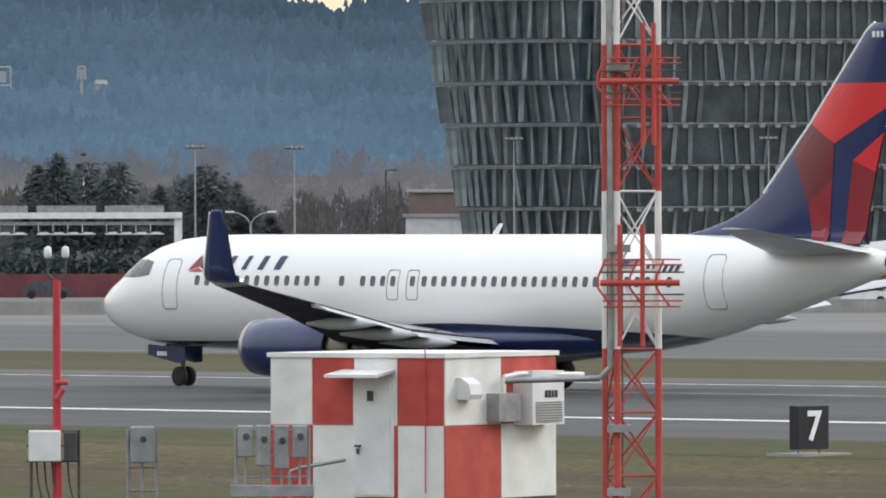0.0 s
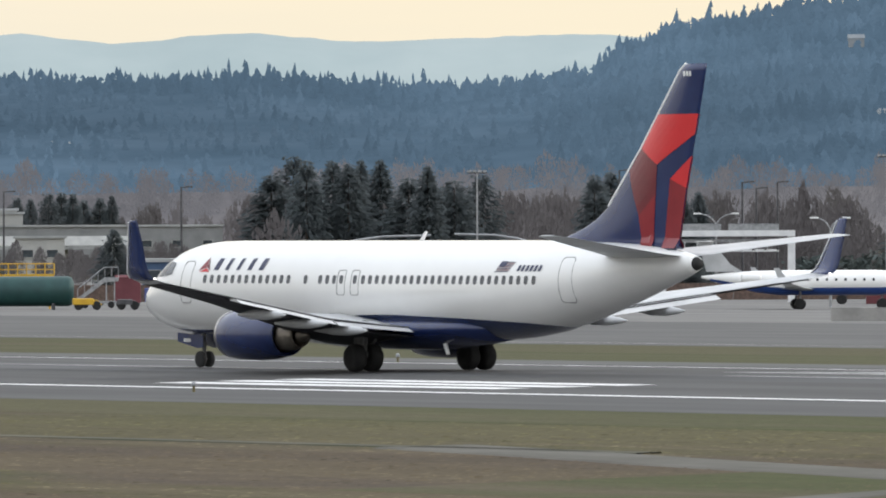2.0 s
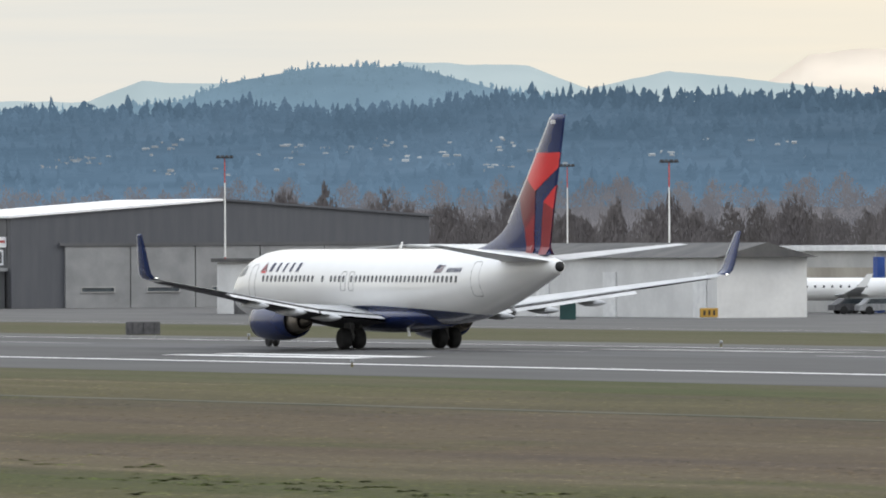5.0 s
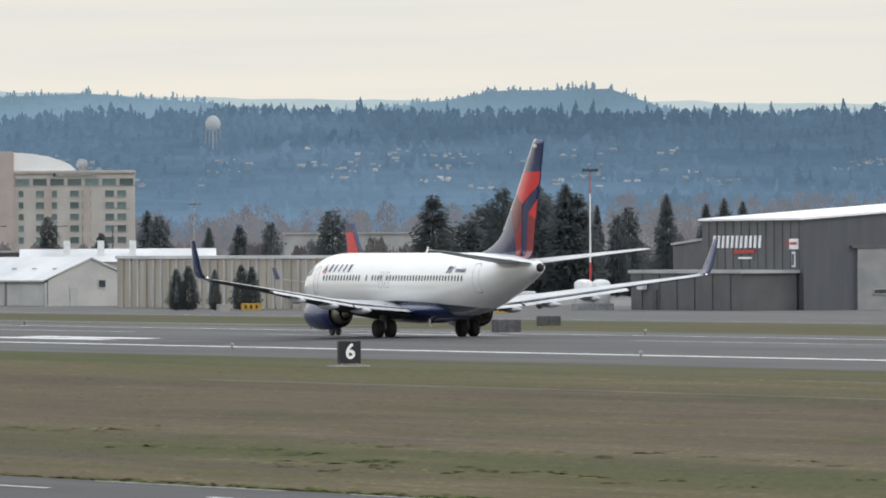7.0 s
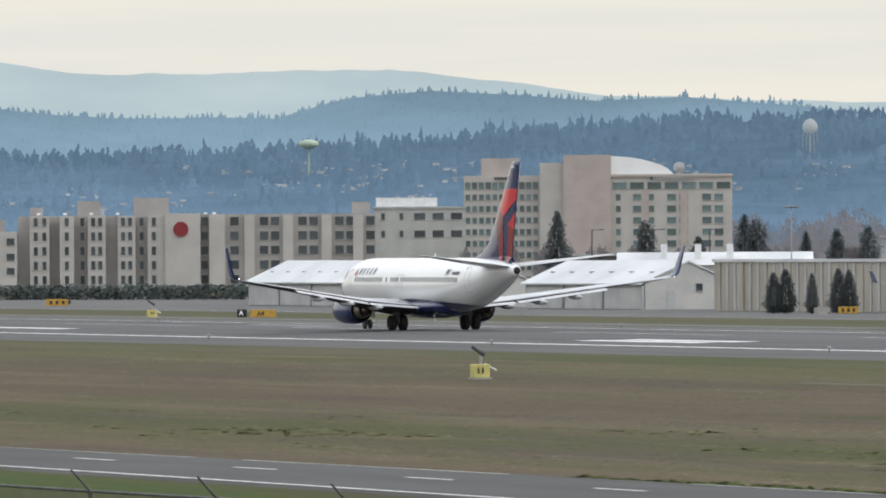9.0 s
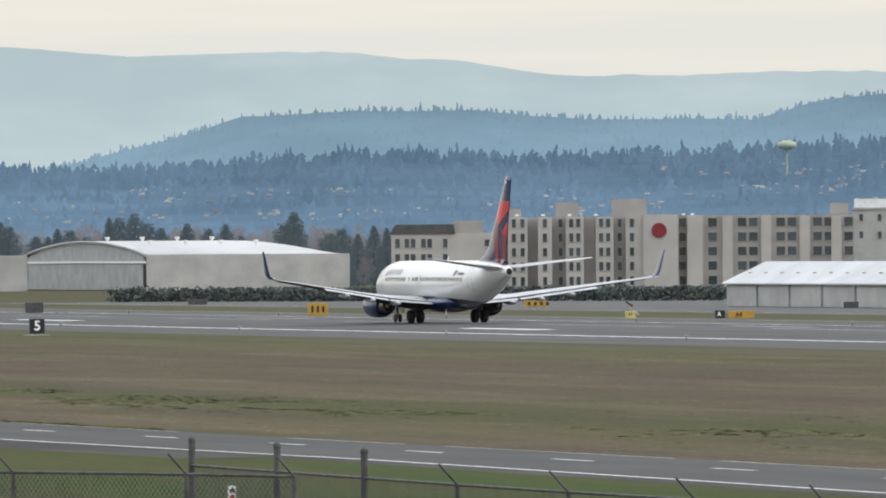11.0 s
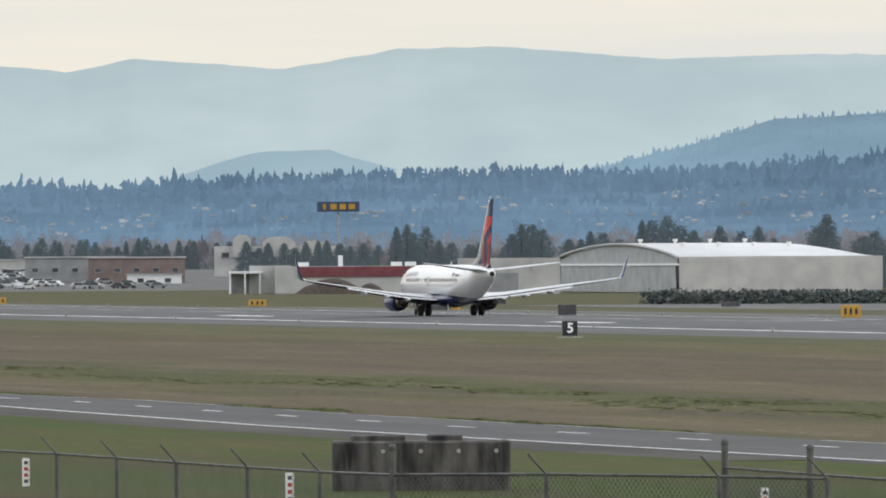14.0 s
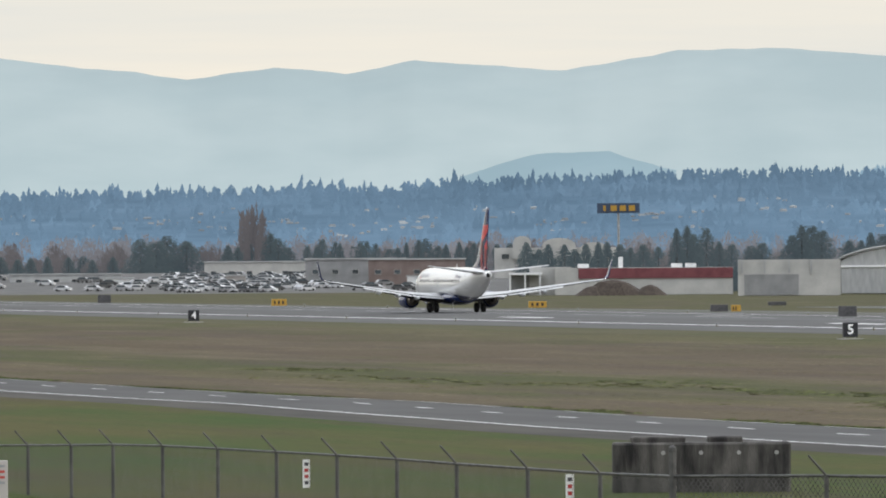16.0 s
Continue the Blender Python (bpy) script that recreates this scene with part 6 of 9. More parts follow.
# tufts of rough grass along the strips
def tufts(name, mat, label, count, spans, far, seed):
    """Low rough tufts standing out of the turf."""
    rnd = random.Random(seed)
    verts, faces = [], []
    for _ in range(count):
        x0, x1 = rnd.choice(spans)
        x = rnd.uniform(x0, x1)
        y = x / math.tan(radians(rnd.uniform(8.5, 46.5)))
        if y > far:
            continue
        rank = 0.5 + noise.noise((x * 0.15, y * 0.05, 2)) + 0.6 * noise.noise((x * 0.6, y * 0.2, 5))
        s = rnd.uniform(0.006, 0.022) * (1.0 + 0.9 * max(0.0, rank))
        w, far_by = rnd.uniform(0.05, 0.22), rnd.uniform(0.10, 0.25)
        z = lie(x) - 0.052
        r = math.hypot(x, y)
        ux, uy = x / r, y / r
        b = len(verts)
        # blades laid over, leaning away from the wind
        verts += [(x - w * uy, y + w * ux, z), (x + w * uy, y - w * ux, z), (x + ux * far_by + rnd.uniform(-w, w) * uy, y + uy * far_by, z + s)]
        faces.append((b, b + 1, b + 2))
    me = bpy.data.meshes.new(name)
    me.from_pydata(verts, [], faces)
    me.materials.append(mat)
    tagged(new(name, me), label, "grass", kind="stuff")


tufts("grass_tufts", M_TUFT, "rough low tufts of dry and green grass", 80000, ((107.5, 206.0),), 950, 11)
tufts("verge_tufts", M_LUSHTUFT, "rough low tufts of green grass", 26000, ((64.0, 86.0),), 560, 12)


def green_band():
    """Taller green clumps in a line between the road and the runway."""
    rnd = random.Random(17)
    verts, faces = [], []
    for _ in range(5200):
        y = rnd.uniform(200, 700)
        edge = rnd.random() < 0.35
        x = road_x(y, 3) + 0.3 + abs(rnd.gauss(0, 0.7)) if edge else 127.5 + rnd.gauss(0, 5.0) + 2.5 * noise.noise((y * 0.02, 3, 1))
        if noise.noise((x * 0.12, y * 0.03, 4 if edge else 8)) < (-0.1 if edge else 0.05):
            continue
        z = lie(x) - 0.06
        s = rnd.uniform(0.02, 0.07) * (1.5 if edge else 1.0)
        b = len(verts)
        for k in range(3):
            px, py = x + rnd.uniform(-0.4, 0.4), y + rnd.uniform(-0.6, 0.6)
            w = rnd.uniform(0.12, 0.35)
            verts += [(px - w, py + w * 0.5, z), (px + w, py - w * 0.5, z), (px + rnd.uniform(-1, 1) * w + s * 0.5, py + s * 0.5, z + s)]
            faces.append((b + 3 * k, b + 3 * k + 1, b + 3 * k + 2))
    me = bpy.data.meshes.new("green_clumps")
    me.from_pydata(verts, [], faces)
    me.materials.append(M_CLUMP)
    tagged(new("green_clumps", me), "taller green grass clumps between road and runway", "grass", kind="stuff")


M_CLUMP = ground_material("fresh_grass_blades", (0.104, 0.104, 0.046), (0.070, 0.088, 0.028), (0.084, 0.076, 0.038), (), True)
green_band()

guidance_sign(388.0, 1000.0, 2.2, 0.75, "", "yellow taxiway sign with black lettering before the tan wall", bars=3)
_s = thing("concrete_block", "pale concrete block on the taxiway edge", "concrete block", pose(386.0, 1003.0, lie(386)))
_bm = bmesh.new()
rounded_box(_bm, (0, 0, 0.35), (1.3, 0.8, 0.8), 0.05)
part("block", _bm, M_PALECONC, _s)
# ---------------------------------------------------------------- buildings
def site(az, d, z=GZ, turn=0.0):
    """A frame on the ground that faces the camera: x to its right, y away, z up."""
    p = polar(az, d)
    return pose(p.x, p.y, z, 0, 0, -az + turn)


def slab(name, c, s, mat, parent, label="", r=0.0):
    bm = bmesh.new()
    if r:
        rounded_box(bm, c, s, r)
    else:
        box(bm, c, s)
    return part(name, bm, mat, parent, label)


_win = {}


def window_at(parent, m, w, h, mat, name="window", frame_mat=None):
    """A glazed window with a frame standing a little proud; alike windows share one mesh."""
    key = (round(w, 2), round(h, 2), mat.name)
    if key not in _win:
        bm = bmesh.new()
        box(bm, (0, 0.02, 0), (w, 0.08, h))
        me = bpy.data.meshes.new(name)
        t = 0.07
        for c, s in (((0, -0.03, h / 2), (w + t, 0.1, t)), ((0, -0.05, -h / 2), (w + t * 2, 0.16, t)), ((-w / 2, -0.03, 0), (t, 0.1, h)), ((w / 2, -0.03, 0), (t, 0.1, h))):
            for f in box(bm, c, s)[0].link_faces:
                pass
        bm.faces.ensure_lookup_table()
        for i, f in enumerate(bm.faces):
            f.material_index = 0 if i < 6 else 1
        bm.to_mesh(me)
        bm.free()
        me.materials.append(mat)
        me.materials.append(frame_mat or M_OFFWHITE)
        _win[key] = me
    ob = new(name, _win[key])
    ob.parent = parent
    ob.matrix_basis = m
    return ob


def glass_headquarters():
    s = thing("glass_office_building", "curved glass office building with grey vertical fins, leaning outward", "office building", site(45.0, 990))
    lean = 0.185
    fh = 4.12
    R = 11.0

    def plan(t, z):
        """t along the front: negative runs round the curved corner."""
        o = lean * (z - 5)
        if t < 0:
            a = -t / R
            return Vector((-R * math.sin(a) * 1.15 - o * math.sin(a), R * (1 - math.cos(a)) - o * math.cos(a), z)), a
        return Vector((t, 0.10 * t - 0.15 * o, z)), 0.0

    ts = [-17.0 + 1.0 * k for k in range(18)] + [44.0]
    for f in range(9):
        z0 = -0.5 + fh * f
        for mat, za, zb, out, nm in ((M_HQGLASS, z0 + 0.35, z0 + fh, -0.7, "glazing"), (M_STEELG, z0, z0 + 0.30, 0.25, "floor_band")):
            bm = bmesh.new()
            rows_ = []
            for t in ts:
                a, an = plan(t, (za + zb) / 2)
                nrm = Vector((-math.sin(an), -math.cos(an), 0))
                base = a + nrm * out
                rows_.append([(base.x, base.y, za), (base.x, base.y, zb)])
            v = [[bm.verts.new(p) for p in r] for r in rows_]
            for p, q_ in zip(v, v[1:]):
                bm.faces.new((p[0], q_[0], q_[1], p[1]))
            if nm == "floor_band":
                bmesh.ops.solidify(bm, geom=bm.faces, thickness=0.9)
            part(nm, fix(bm), mat, s, "grey floor band" if nm == "floor_band" else "dark glazing between floors")
    bm = bmesh.new()
    box(bm, (0, 0, 0), (0.34, 0.5, fh - 0.5))
    fin = None
    rnd = random.Random(4)
    for f in range(8):
        z0 = -0.5 + fh * f
        k = 0
        t = -16.5 + (0.55 if f % 2 else 0.0)
        while t < 42:
            c, an = plan(t, z0 + fh / 2)
            nrm = Vector((-math.sin(an), -math.cos(an), 0))
            c = c + nrm * (0.12 if t < 1 else -0.12)
            w = 0.75 if t < 1 else 1.05
            if t > 1 and rnd.random() < 0.08:
                t += 1.52
                continue
            m = Matrix.Translation(c) @ pose(0, 0, 0.2, -7 if t < 1 else 0, rnd.uniform(-7, 7), math.degrees(an) + rnd.uniform(-14, 14)) @ Matrix.Diagonal((w * rnd.uniform(0.55, 1.3), 1, 1, 1))
            if fin is None:
                fin = part("fin", bm, M_FIN, s, "grey metal sun fin")
                fin.matrix_basis = m
            else:
                share(fin, "fin", s, m)
            t += 1.12 if t < 1 else 1.52
    # light shelves on the straight front
    for f in range(8):
        z0 = -0.5 + fh * f
        bm = bmesh.new()
        for t0 in [1.5 + 1.52 * k for k in range(27)]:
            box(bm, (t0, 0.1 * t0 - 0.75, z0 + 0.05), (0.5, 0.5, 0.35))
        box(bm, (22, 1.55, z0 + 0.32), (42, 0.5, 0.10), math.atan(0.1))
        part("light_shelf", fix(bm), M_STEELG, s, "pale light shelf with brackets")


# fine mottling puts uneven reflections into the colour of the panes
M_HQGLASS = surface("curtain_wall_glass", (0.026, 0.040, 0.052), (0.065, 0.088, 0.10), 0.35, 0.12, spec=0.5, fine=0.4)
M_FIN = surface("grey_fin_metal", (0.105, 0.130, 0.138), (0.175, 0.205, 0.215), 0.5, 0.4, 0.3, fine=0.1, vary=0.35)
glass_headquarters()


def gantry(az0, az1, d, z1, name="toll_gantry"):
    """White portal frame with a railed walkway on top and lamps under it."""
    a, b = polar(az0, d), polar(az1, d)
    w = (b - a).length
    s = thing("overhead_gantry", "white steel overhead gantry with railed walkway and lamps", "gantry", site((az0 + az1) / 2, d))
    H = z1 - GZ
    slab("beam", (0, 0, H - 0.55), (w, 1.6, 0.55), M_STEELW, s, "white box beam")
    slab("beam", (0, 0.4, H - 1.25), (w - 1, 1.0, 0.3), M_STEELG, s)
    for x in (-w / 2 + 0.35, w / 2 - 0.35):
        slab("leg", (x, 0, H / 2 - 0.4), (0.7, 0.9, H - 0.8), M_STEELW, s)
    n = max(2, int(w / 6))
    for k in range(n):
        x0 = -w / 2 + 1.2 + (w - 2) * k / n
        ln = (w - 2) / n * 0.86
        bm = bmesh.new()
        for z in (0.0, 0.28, 0.55):
            tube(bm, (x0, -0.6, H - 0.25 + z), (x0 + ln, -0.6, H - 0.25 + z), 0.04, 0.04, 5)
        for j in range(9):
            tube(bm, (x0 + ln * j / 8, -0.6, H - 0.28), (x0 + ln * j / 8, -0.6, H + 0.3), 0.035, 0.035, 5)
        box(bm, (x0 + ln / 2, -0.62, H), (ln, 0.03, 0.5))
        part("railing", bm, M_STEELG, s, "grey walkway railing")
        bm = bmesh.new()
        tube(bm, (x0, -0.9, H - 2.2), (x0 + ln, -0.9, H - 2.2), 0.06, 0.06, 6)
        for j in range(4):
            tube(bm, (x0 + ln * (j + 0.1) / 4, -0.9, H - 2.2), (x0 + ln * (j + 0.1) / 4, -0.9, H - 1.3), 0.03, 0.03, 5)
            box(bm, (x0 + ln * (j + 0.5) / 4, -1.0, H - 2.12), (0.8, 0.4, 0.2))
        part("lamp_bar", bm, M_STEELW, s, "row of white lamps")
    return s


gantry(41.37, 42.66, 893, 6.9)
gantry(37.12, 37.90, 930, 5.9)


def street_lamp(az, d, top, span, arms=2, mat=None, drop=0.0):
    mat = mat or M_STEELG
    s = thing("street_lamp", "grey street lamp with curved arms" if arms == 2 else "tall dark street lamp with a single arm", "street lamp", site(az, d), "street lamps")
    H = top - GZ
    bm = bmesh.new()
    tube(bm, (0, 0, -0.1), (0, 0, H - (0.9 if arms == 2 else 0)), 0.13, 0.09, 8)
    part("pole", bm, mat, s)
    for sgn in ((-1, 1) if arms == 2 else (1,)):
        bm = bmesh.new()
        if arms == 2:
            pts = [(0, 0, H - 1.0), (sgn * span * 0.25, 0, H - 0.45), (sgn * span * 0.6, 0, H - 0.12), (sgn * span, 0, H)]
        else:
            pts = [(0, 0, H - 0.05), (sgn * span, 0, H)]
        path_tube(bm, pts, 0.055, 6)
        part("arm", bm, mat, s)
        bm = bmesh.new()
        rounded_box(bm, (sgn * (span + 0.2), 0, H + 0.02), (0.75, 0.35, 0.16), 0.04)
        part("lamp_head", bm, M_STEELW if arms == 2 else M_DARKSTEEL, s, "flat lamp head")


for az_ in (38.80, 39.24, 39.72, 40.195, 40.635):
    street_lamp(az_, 850, 6.9, 1.9)
street_lamp(40.17, 880, 5.8, 1.9)
street_lamp(43.05, 860, 6.6, 1.6)
street_lamp(37.45, 960, 7.2, 1.6)
street_lamp(38.1, 870, 6.7, 1.2)
for az_, top_ in ((34.405, 10.1), (33.395, 9.7), (32.75, 9.6), (35.0, 8.6), (40.42, 12.0), (36.9, 11.6), (37.6, 10.4), (37.8, 10.4), (37.68, 9.8), (32.45, 9.3), (43.82, 10.8)):
    street_lamp(az_, 1000, top_, 0.6, 1, M_DARKSTEEL)
for az_, top_ in ((22.35, 4.8), (21.72, 6.5), (20.1, 9.0), (20.42, 9.0), (19.75, 9.0)):
    street_lamp(az_, 1350 if top_ < 7 else 1500, top_, 1.2, 2 if top_ < 7 else 1, M_STEELG if top_ < 7 else M_DARKSTEEL)


def mast_arm(az, d, top, reach):
    s = thing("traffic_mast", "grey curved mast arm over the road", "mast", site(az, d))
    H = top - GZ
    bm = bmesh.new()
    tube(bm, (0, 0, -0.1), (0, 0, H - 0.6), 0.2, 0.16, 8)
    part("pole", bm, M_STEELG, s)
    bm = bmesh.new()
    path_tube(bm, [(0, 0, H - 0.7), (reach * 0.15, 0, H - 0.4), (reach * 0.45, 0, H - 0.1), (reach, 0, H)], 0.10, 8)
    part("arm", bm, M_STEELG, s, "long curved arm")


mast_arm(35.33, 900, 5.3, 7.8)
mast_arm(36.38, 900, 5.4, -6.6)


def flood_mast(az, d, top, red, wide=1.8):
    s = thing("floodlight_mast", "tall floodlight mast painted red and white" if red else "tall grey floodlight mast", "light mast", site(az, d), "floodlight masts")
    H = top - GZ
    n = 6
    for k in range(n):
        bm = bmesh.new()
        tube(bm, (0, 0, H * k / n - (0.1 if k == 0 else 0)), (0, 0, H * (k + 1) / n), 0.13 - 0.012 * k, 0.118 - 0.012 * k, 8)
        part("mast_section", bm, (M_AVRED if k in (1, 5) else M_AVWHITE) if red else M_STEELG, s)
    bm = bmesh.new()
    tube(bm, (-wide / 2, 0, H), (wide / 2, 0, H), 0.08, 0.08, 6)
    part("crossbar", bm, M_DARKSTEEL, s)
    for k in range(4):
        x = -wide / 2 + wide * (k + 0.5) / 4
        slab("floodlight", (x, -0.2, H + 0.12), (wide / 5, 0.35, 0.22), M_DARKSTEEL if red else M_STEELG, s)


for az_, d_, t_, r_ in ((41.22, 900, 12.4, False), (42.735, 900, 12.4, False), (39.755, 900, 12.5, False), (43.30, 900, 12.3, False), (46.0, 960, 13.5, False),
                        (36.09, 900, 10.9, False), (44.55, 960, 13.5, False), (38.42, 960, 12.6, False), (30.69, 880, 15.0, True), (25.57, 1050, 14.6, True), (23.14, 1100, 14.0, True), (28.1, 950, 13.2, True), (27.52, 1200, 14.6, True)):
    flood_mast(az_, d_, t_, r_)
flood_mast(20.885, 1400, 11.8, False, 1.9)
flood_mast(42.1, 1100, 13.0, True, 0.6)


# ---------------------------------------------------------------- barriers, red fence, parked ramp gear behind the runway
def barrier_row(az0, az1, d0, h, mat, label, name="barrier_wall"):
    n = max(2, int((az1 - az0) / 0.35))
    a0 = [polar(az0 + (az1 - az0) * k / n, d0, GZ) for k in range(n + 1)]
    s = thing(name, label, "wall", None, kind="structure")
    for p, q_ in zip(a0, a0[1:]):
        m = (p + q_) / 2
        rz = math.atan2(q_.y - p.y, q_.x - p.x)
        bm = bmesh.new()
        box(bm, (m.x, m.y, GZ + h / 2), ((q_ - p).length - 0.04, 0.4, h), rz)
        part("panel", bm, mat, s)


barrier_row(38.3, 46.9, 905, 2.1, M_MAROON, "dull red fence panels along the apron road", "red_fence_wall")
barrier_row(33.4, 38.3, 960, 1.6, M_RUST, "brown fence panels behind the apron", "brown_fence_wall")
barrier_row(38.1, 46.9, 745, 1.0, M_PALECONC, "low pale concrete barrier wall", "concrete_barrier_wall")


def container(az, d, w, h, mat, label, turn=0.0):
    s = thing("cargo_cart", label, "cart", site(az, d, GZ, turn), "baggage carts")
    slab("box", (0, 0, 0.35 + h / 2), (w, 1.4, h), mat, s, r=0.05)
    bm = bmesh.new()
    loft(bm, [[(x, y, z) for y, z in ((-0.75, 0.35 + h), (0, 0.55 + h), (0.75, 0.35 + h))] for x in (-w / 2, w / 2)])
    part("roof", fix(bm), mat, s)
    for x in (-w * 0.36, w * 0.36):
        bm = bmesh.new()
        spin(bm, [(-0.08, 0.24), (0.08, 0.24)], (x, -0.6, 0.22), "y", 12)
        part("wheel", bm, M_TYRE, s)


for k_, (az_, m_, n_) in enumerate(((39.46, M_BLUEPAINT, "blue"), (39.60, M_BLUEPAINT, "blue"), (39.76, M_REDPAINT, "red"), (39.93, M_BLUEPAINT, "blue"), (40.08, M_BLUEPAINT, "blue"),
                                     (39.3, M_STEELW, "white"), (40.24, M_REDPAINT, "red"), (40.40, M_BLUEPAINT, "blue"))):
    container(az_, 868, 2.2, 1.25, m_, n_ + " covered baggage cart parked in a row")


def vehicle(az, d, L, H, body, label, kind="van", turn=0.0, cab=None):
    """A parked ramp vehicle: body, cab, windows, wheels, bumper."""
    s = thing("parked_truck" if kind != "car" else "parked_car", label, "vehicle", site(az, d, GZ, turn))
    W = 1.9
    if kind == "car":
        bm = bmesh.new()
        prof = [(-L / 2, 0.35), (-L / 2, 0.85), (-L * 0.42, 0.95), (-L * 0.28, H), (L * 0.16, H), (L * 0.30, 0.98), (L * 0.48, 0.85), (L / 2, 0.6), (L / 2, 0.35)]
        prism(bm, prof, lambda u, v, w: (u, w, v), W)
        b = part("body", fix(bm), body, s)
        bm = bmesh.new()
        prism(bm, [(-L * 0.36, 0.98), (-L * 0.26, H - 0.08), (L * 0.14, H - 0.08), (L * 0.25, 0.98)], lambda u, v, w: (u, w, v), W + 0.02)
        part("side_window", fix(bm), M_GLASS, b)
    else:
        cabL = L * 0.3
        slab("cargo_body", (-cabL / 2, 0, 0.45 + (H - 0.45) / 2), (L - cabL, W + 0.2, H - 0.45), body, s, r=0.05)
        bm = bmesh.new()
        x0 = L / 2 - cabL
        prism(bm, [(x0, 0.45), (x0, H * 0.88), (x0 + cabL * 0.45, H * 0.88), (x0 + cabL * 0.72, H * 0.58), (L / 2, H * 0.52), (L / 2, 0.45)], lambda u, v, w: (u, w, v), W)
        c = part("cab", fix(bm), cab or body, s)
        bm = bmesh.new()
        prism(bm, [(x0 + 0.15, H * 0.60), (x0 + 0.15, H * 0.82), (x0 + cabL * 0.42, H * 0.82), (x0 + cabL * 0.62, H * 0.60)], lambda u, v, w: (u, w, v), W + 0.03)
        part("cab_window", fix(bm), M_GLASS, c)
        slab("bumper", (L / 2, 0, 0.5), (0.12, W, 0.2), M_DARKSTEEL, s)
    for x in (-L * 0.30, L * 0.30):
        for y in (-W / 2 + 0.1, W / 2 - 0.1):
            bm = bmesh.new()
            spin(bm, [(-0.12, 0.30), (-0.1, 0.38), (0.1, 0.38), (0.12, 0.30)], (x, y, 0.38), "y", 14)
            part("wheel", bm, M_TYRE, s)
    return s


vehicle(41.89, 890, 4.6, 1.5, M_DARKSTEEL, "dark estate car parked before the red fence", "car")
vehicle(46.55, 806, 4.0, 1.9, M_STEELW, "white ramp van on the apron")
vehicle(46.85, 812, 5.0, 2.4, M_BLUEPAINT, "blue ramp truck on the apron")
vehicle(32.72, 903, 5.6, 1.9, M_STEELW, "white pickup truck on the ramp", turn=8)
vehicle(32.93, 905, 3.2, 1.7, M_BLUEPAINT, "blue service cart with a canopy", "van")
vehicle(35.42, 905, 4.6, 1.8, M_STEELW, "white pickup under boarding stairs", turn=180)
_s = vehicle(29.95, 905, 6.6, 2.4, M_STEELW, "white utility bucket truck by the hangar with folded boom", turn=-6)
_bm = bmesh.new()
tube(_bm, (-0.4, 0, 2.3), (-0.4, 0, 3.1), 0.25, 0.2, 8)
tube(_bm, (-0.4, 0, 3.0), (-3.9, 0, 4.0), 0.2, 0.14, 6)
tube(_bm, (-3.6, 0, 3.75), (2.2, 0, 3.2), 0.16, 0.13, 6)
part("boom", fix(_bm), M_STEELW, _s, "white folded lifting boom")
_bm = bmesh.new()
rounded_box(_bm, (-4.0, 0, 3.9), (0.9, 0.8, 0.9), 0.05)
part("bucket", _bm, M_STEELW, _s, "white lift bucket")
vehicle(29.62, 925, 5.2, 2.2, M_STEELW, "white fuel truck by the hangar", turn=5)
vehicle(29.3, 915, 4.4, 1.5, M_STEELG, "silver car parked before the hangar", "car", turn=15)
vehicle(29.15, 918, 4.4, 1.45, M_DARKSTEEL, "dark car parked before the hangar", "car", turn=20)
vehicle(31.62, 880, 4.4, 1.5, M_STEELG, "silver car parked by the hangar", "car", turn=30)
vehicle(31.96, 880, 4.8, 2.1, M_STEELW, "white van parked by the hangar", turn=20)
vehicle(32.14, 884, 4.4, 1.75, M_DARKSTEEL, "dark car parked by the hangar", "car", turn=15)
vehicle(32.28, 878, 3.8, 1.45, M_STEELG, "silver car parked by the hangar", "car", turn=25)
vehicle(32.38, 886, 2.6, 1.4, M_BLUEPAINT, "small blue utility cart by the hangar")
vehicle(32.58, 880, 4.4, 1.3, M_STEELW, "low white pickup by the hangar", turn=10)
_s = thing("striped_barrier", "yellow and black striped barrier board on feet", "barrier", site(32.46, 872))
for k_ in range(6):
    slab("stripe", (-0.85 + 0.34 * k_, 0, 0.95), (0.33, 0.08, 0.7), M_YELLOWPAINT if k_ % 2 else M_SIGNBLACK, _s)
for x_ in (-0.8, 0.8):
    slab("foot", (x_, 0, 0.3), (0.1, 0.5, 0.62), M_DARKSTEEL, _s)
vehicle(24.42, 1045, 3.0, 1.6, M_STEELW, "white utility cart by the hangar wall")
for k_, az_ in enumerate((26.62, 26.78, 26.93, 27.12)):
    vehicle(az_, 884, 3.4, 1.35, (M_DARKSTEEL, M_STEELG, M_RUST, M_DARKSTEEL)[k_], "dark ramp equipment parked along the white wall", "car", turn=20 * k_)
vehicle(33.87, 868, 2.6, 1.0, M_YELLOWPAINT, "low yellow tug on the ramp")
vehicle(34.1, 868, 1.9, 0.9, M_DARKSTEEL, "low black baggage tug on the ramp")
vehicle(34.32, 895, 3.6, 1.7, M_BLUEPAINT, "blue ramp van before the fence", turn=12)
container(34.1, 900, 2.3, 2.3, M_MAROON, "dull red cart on the ramp")
vehicle(22.78, 1090, 4.4, 1.9, M_STEELW, "white ground vehicle beside the boarding stairs")
vehicle(26.3, 849, 3.8, 1.6, M_RUST, "rusty red service vehicle on the taxiway")


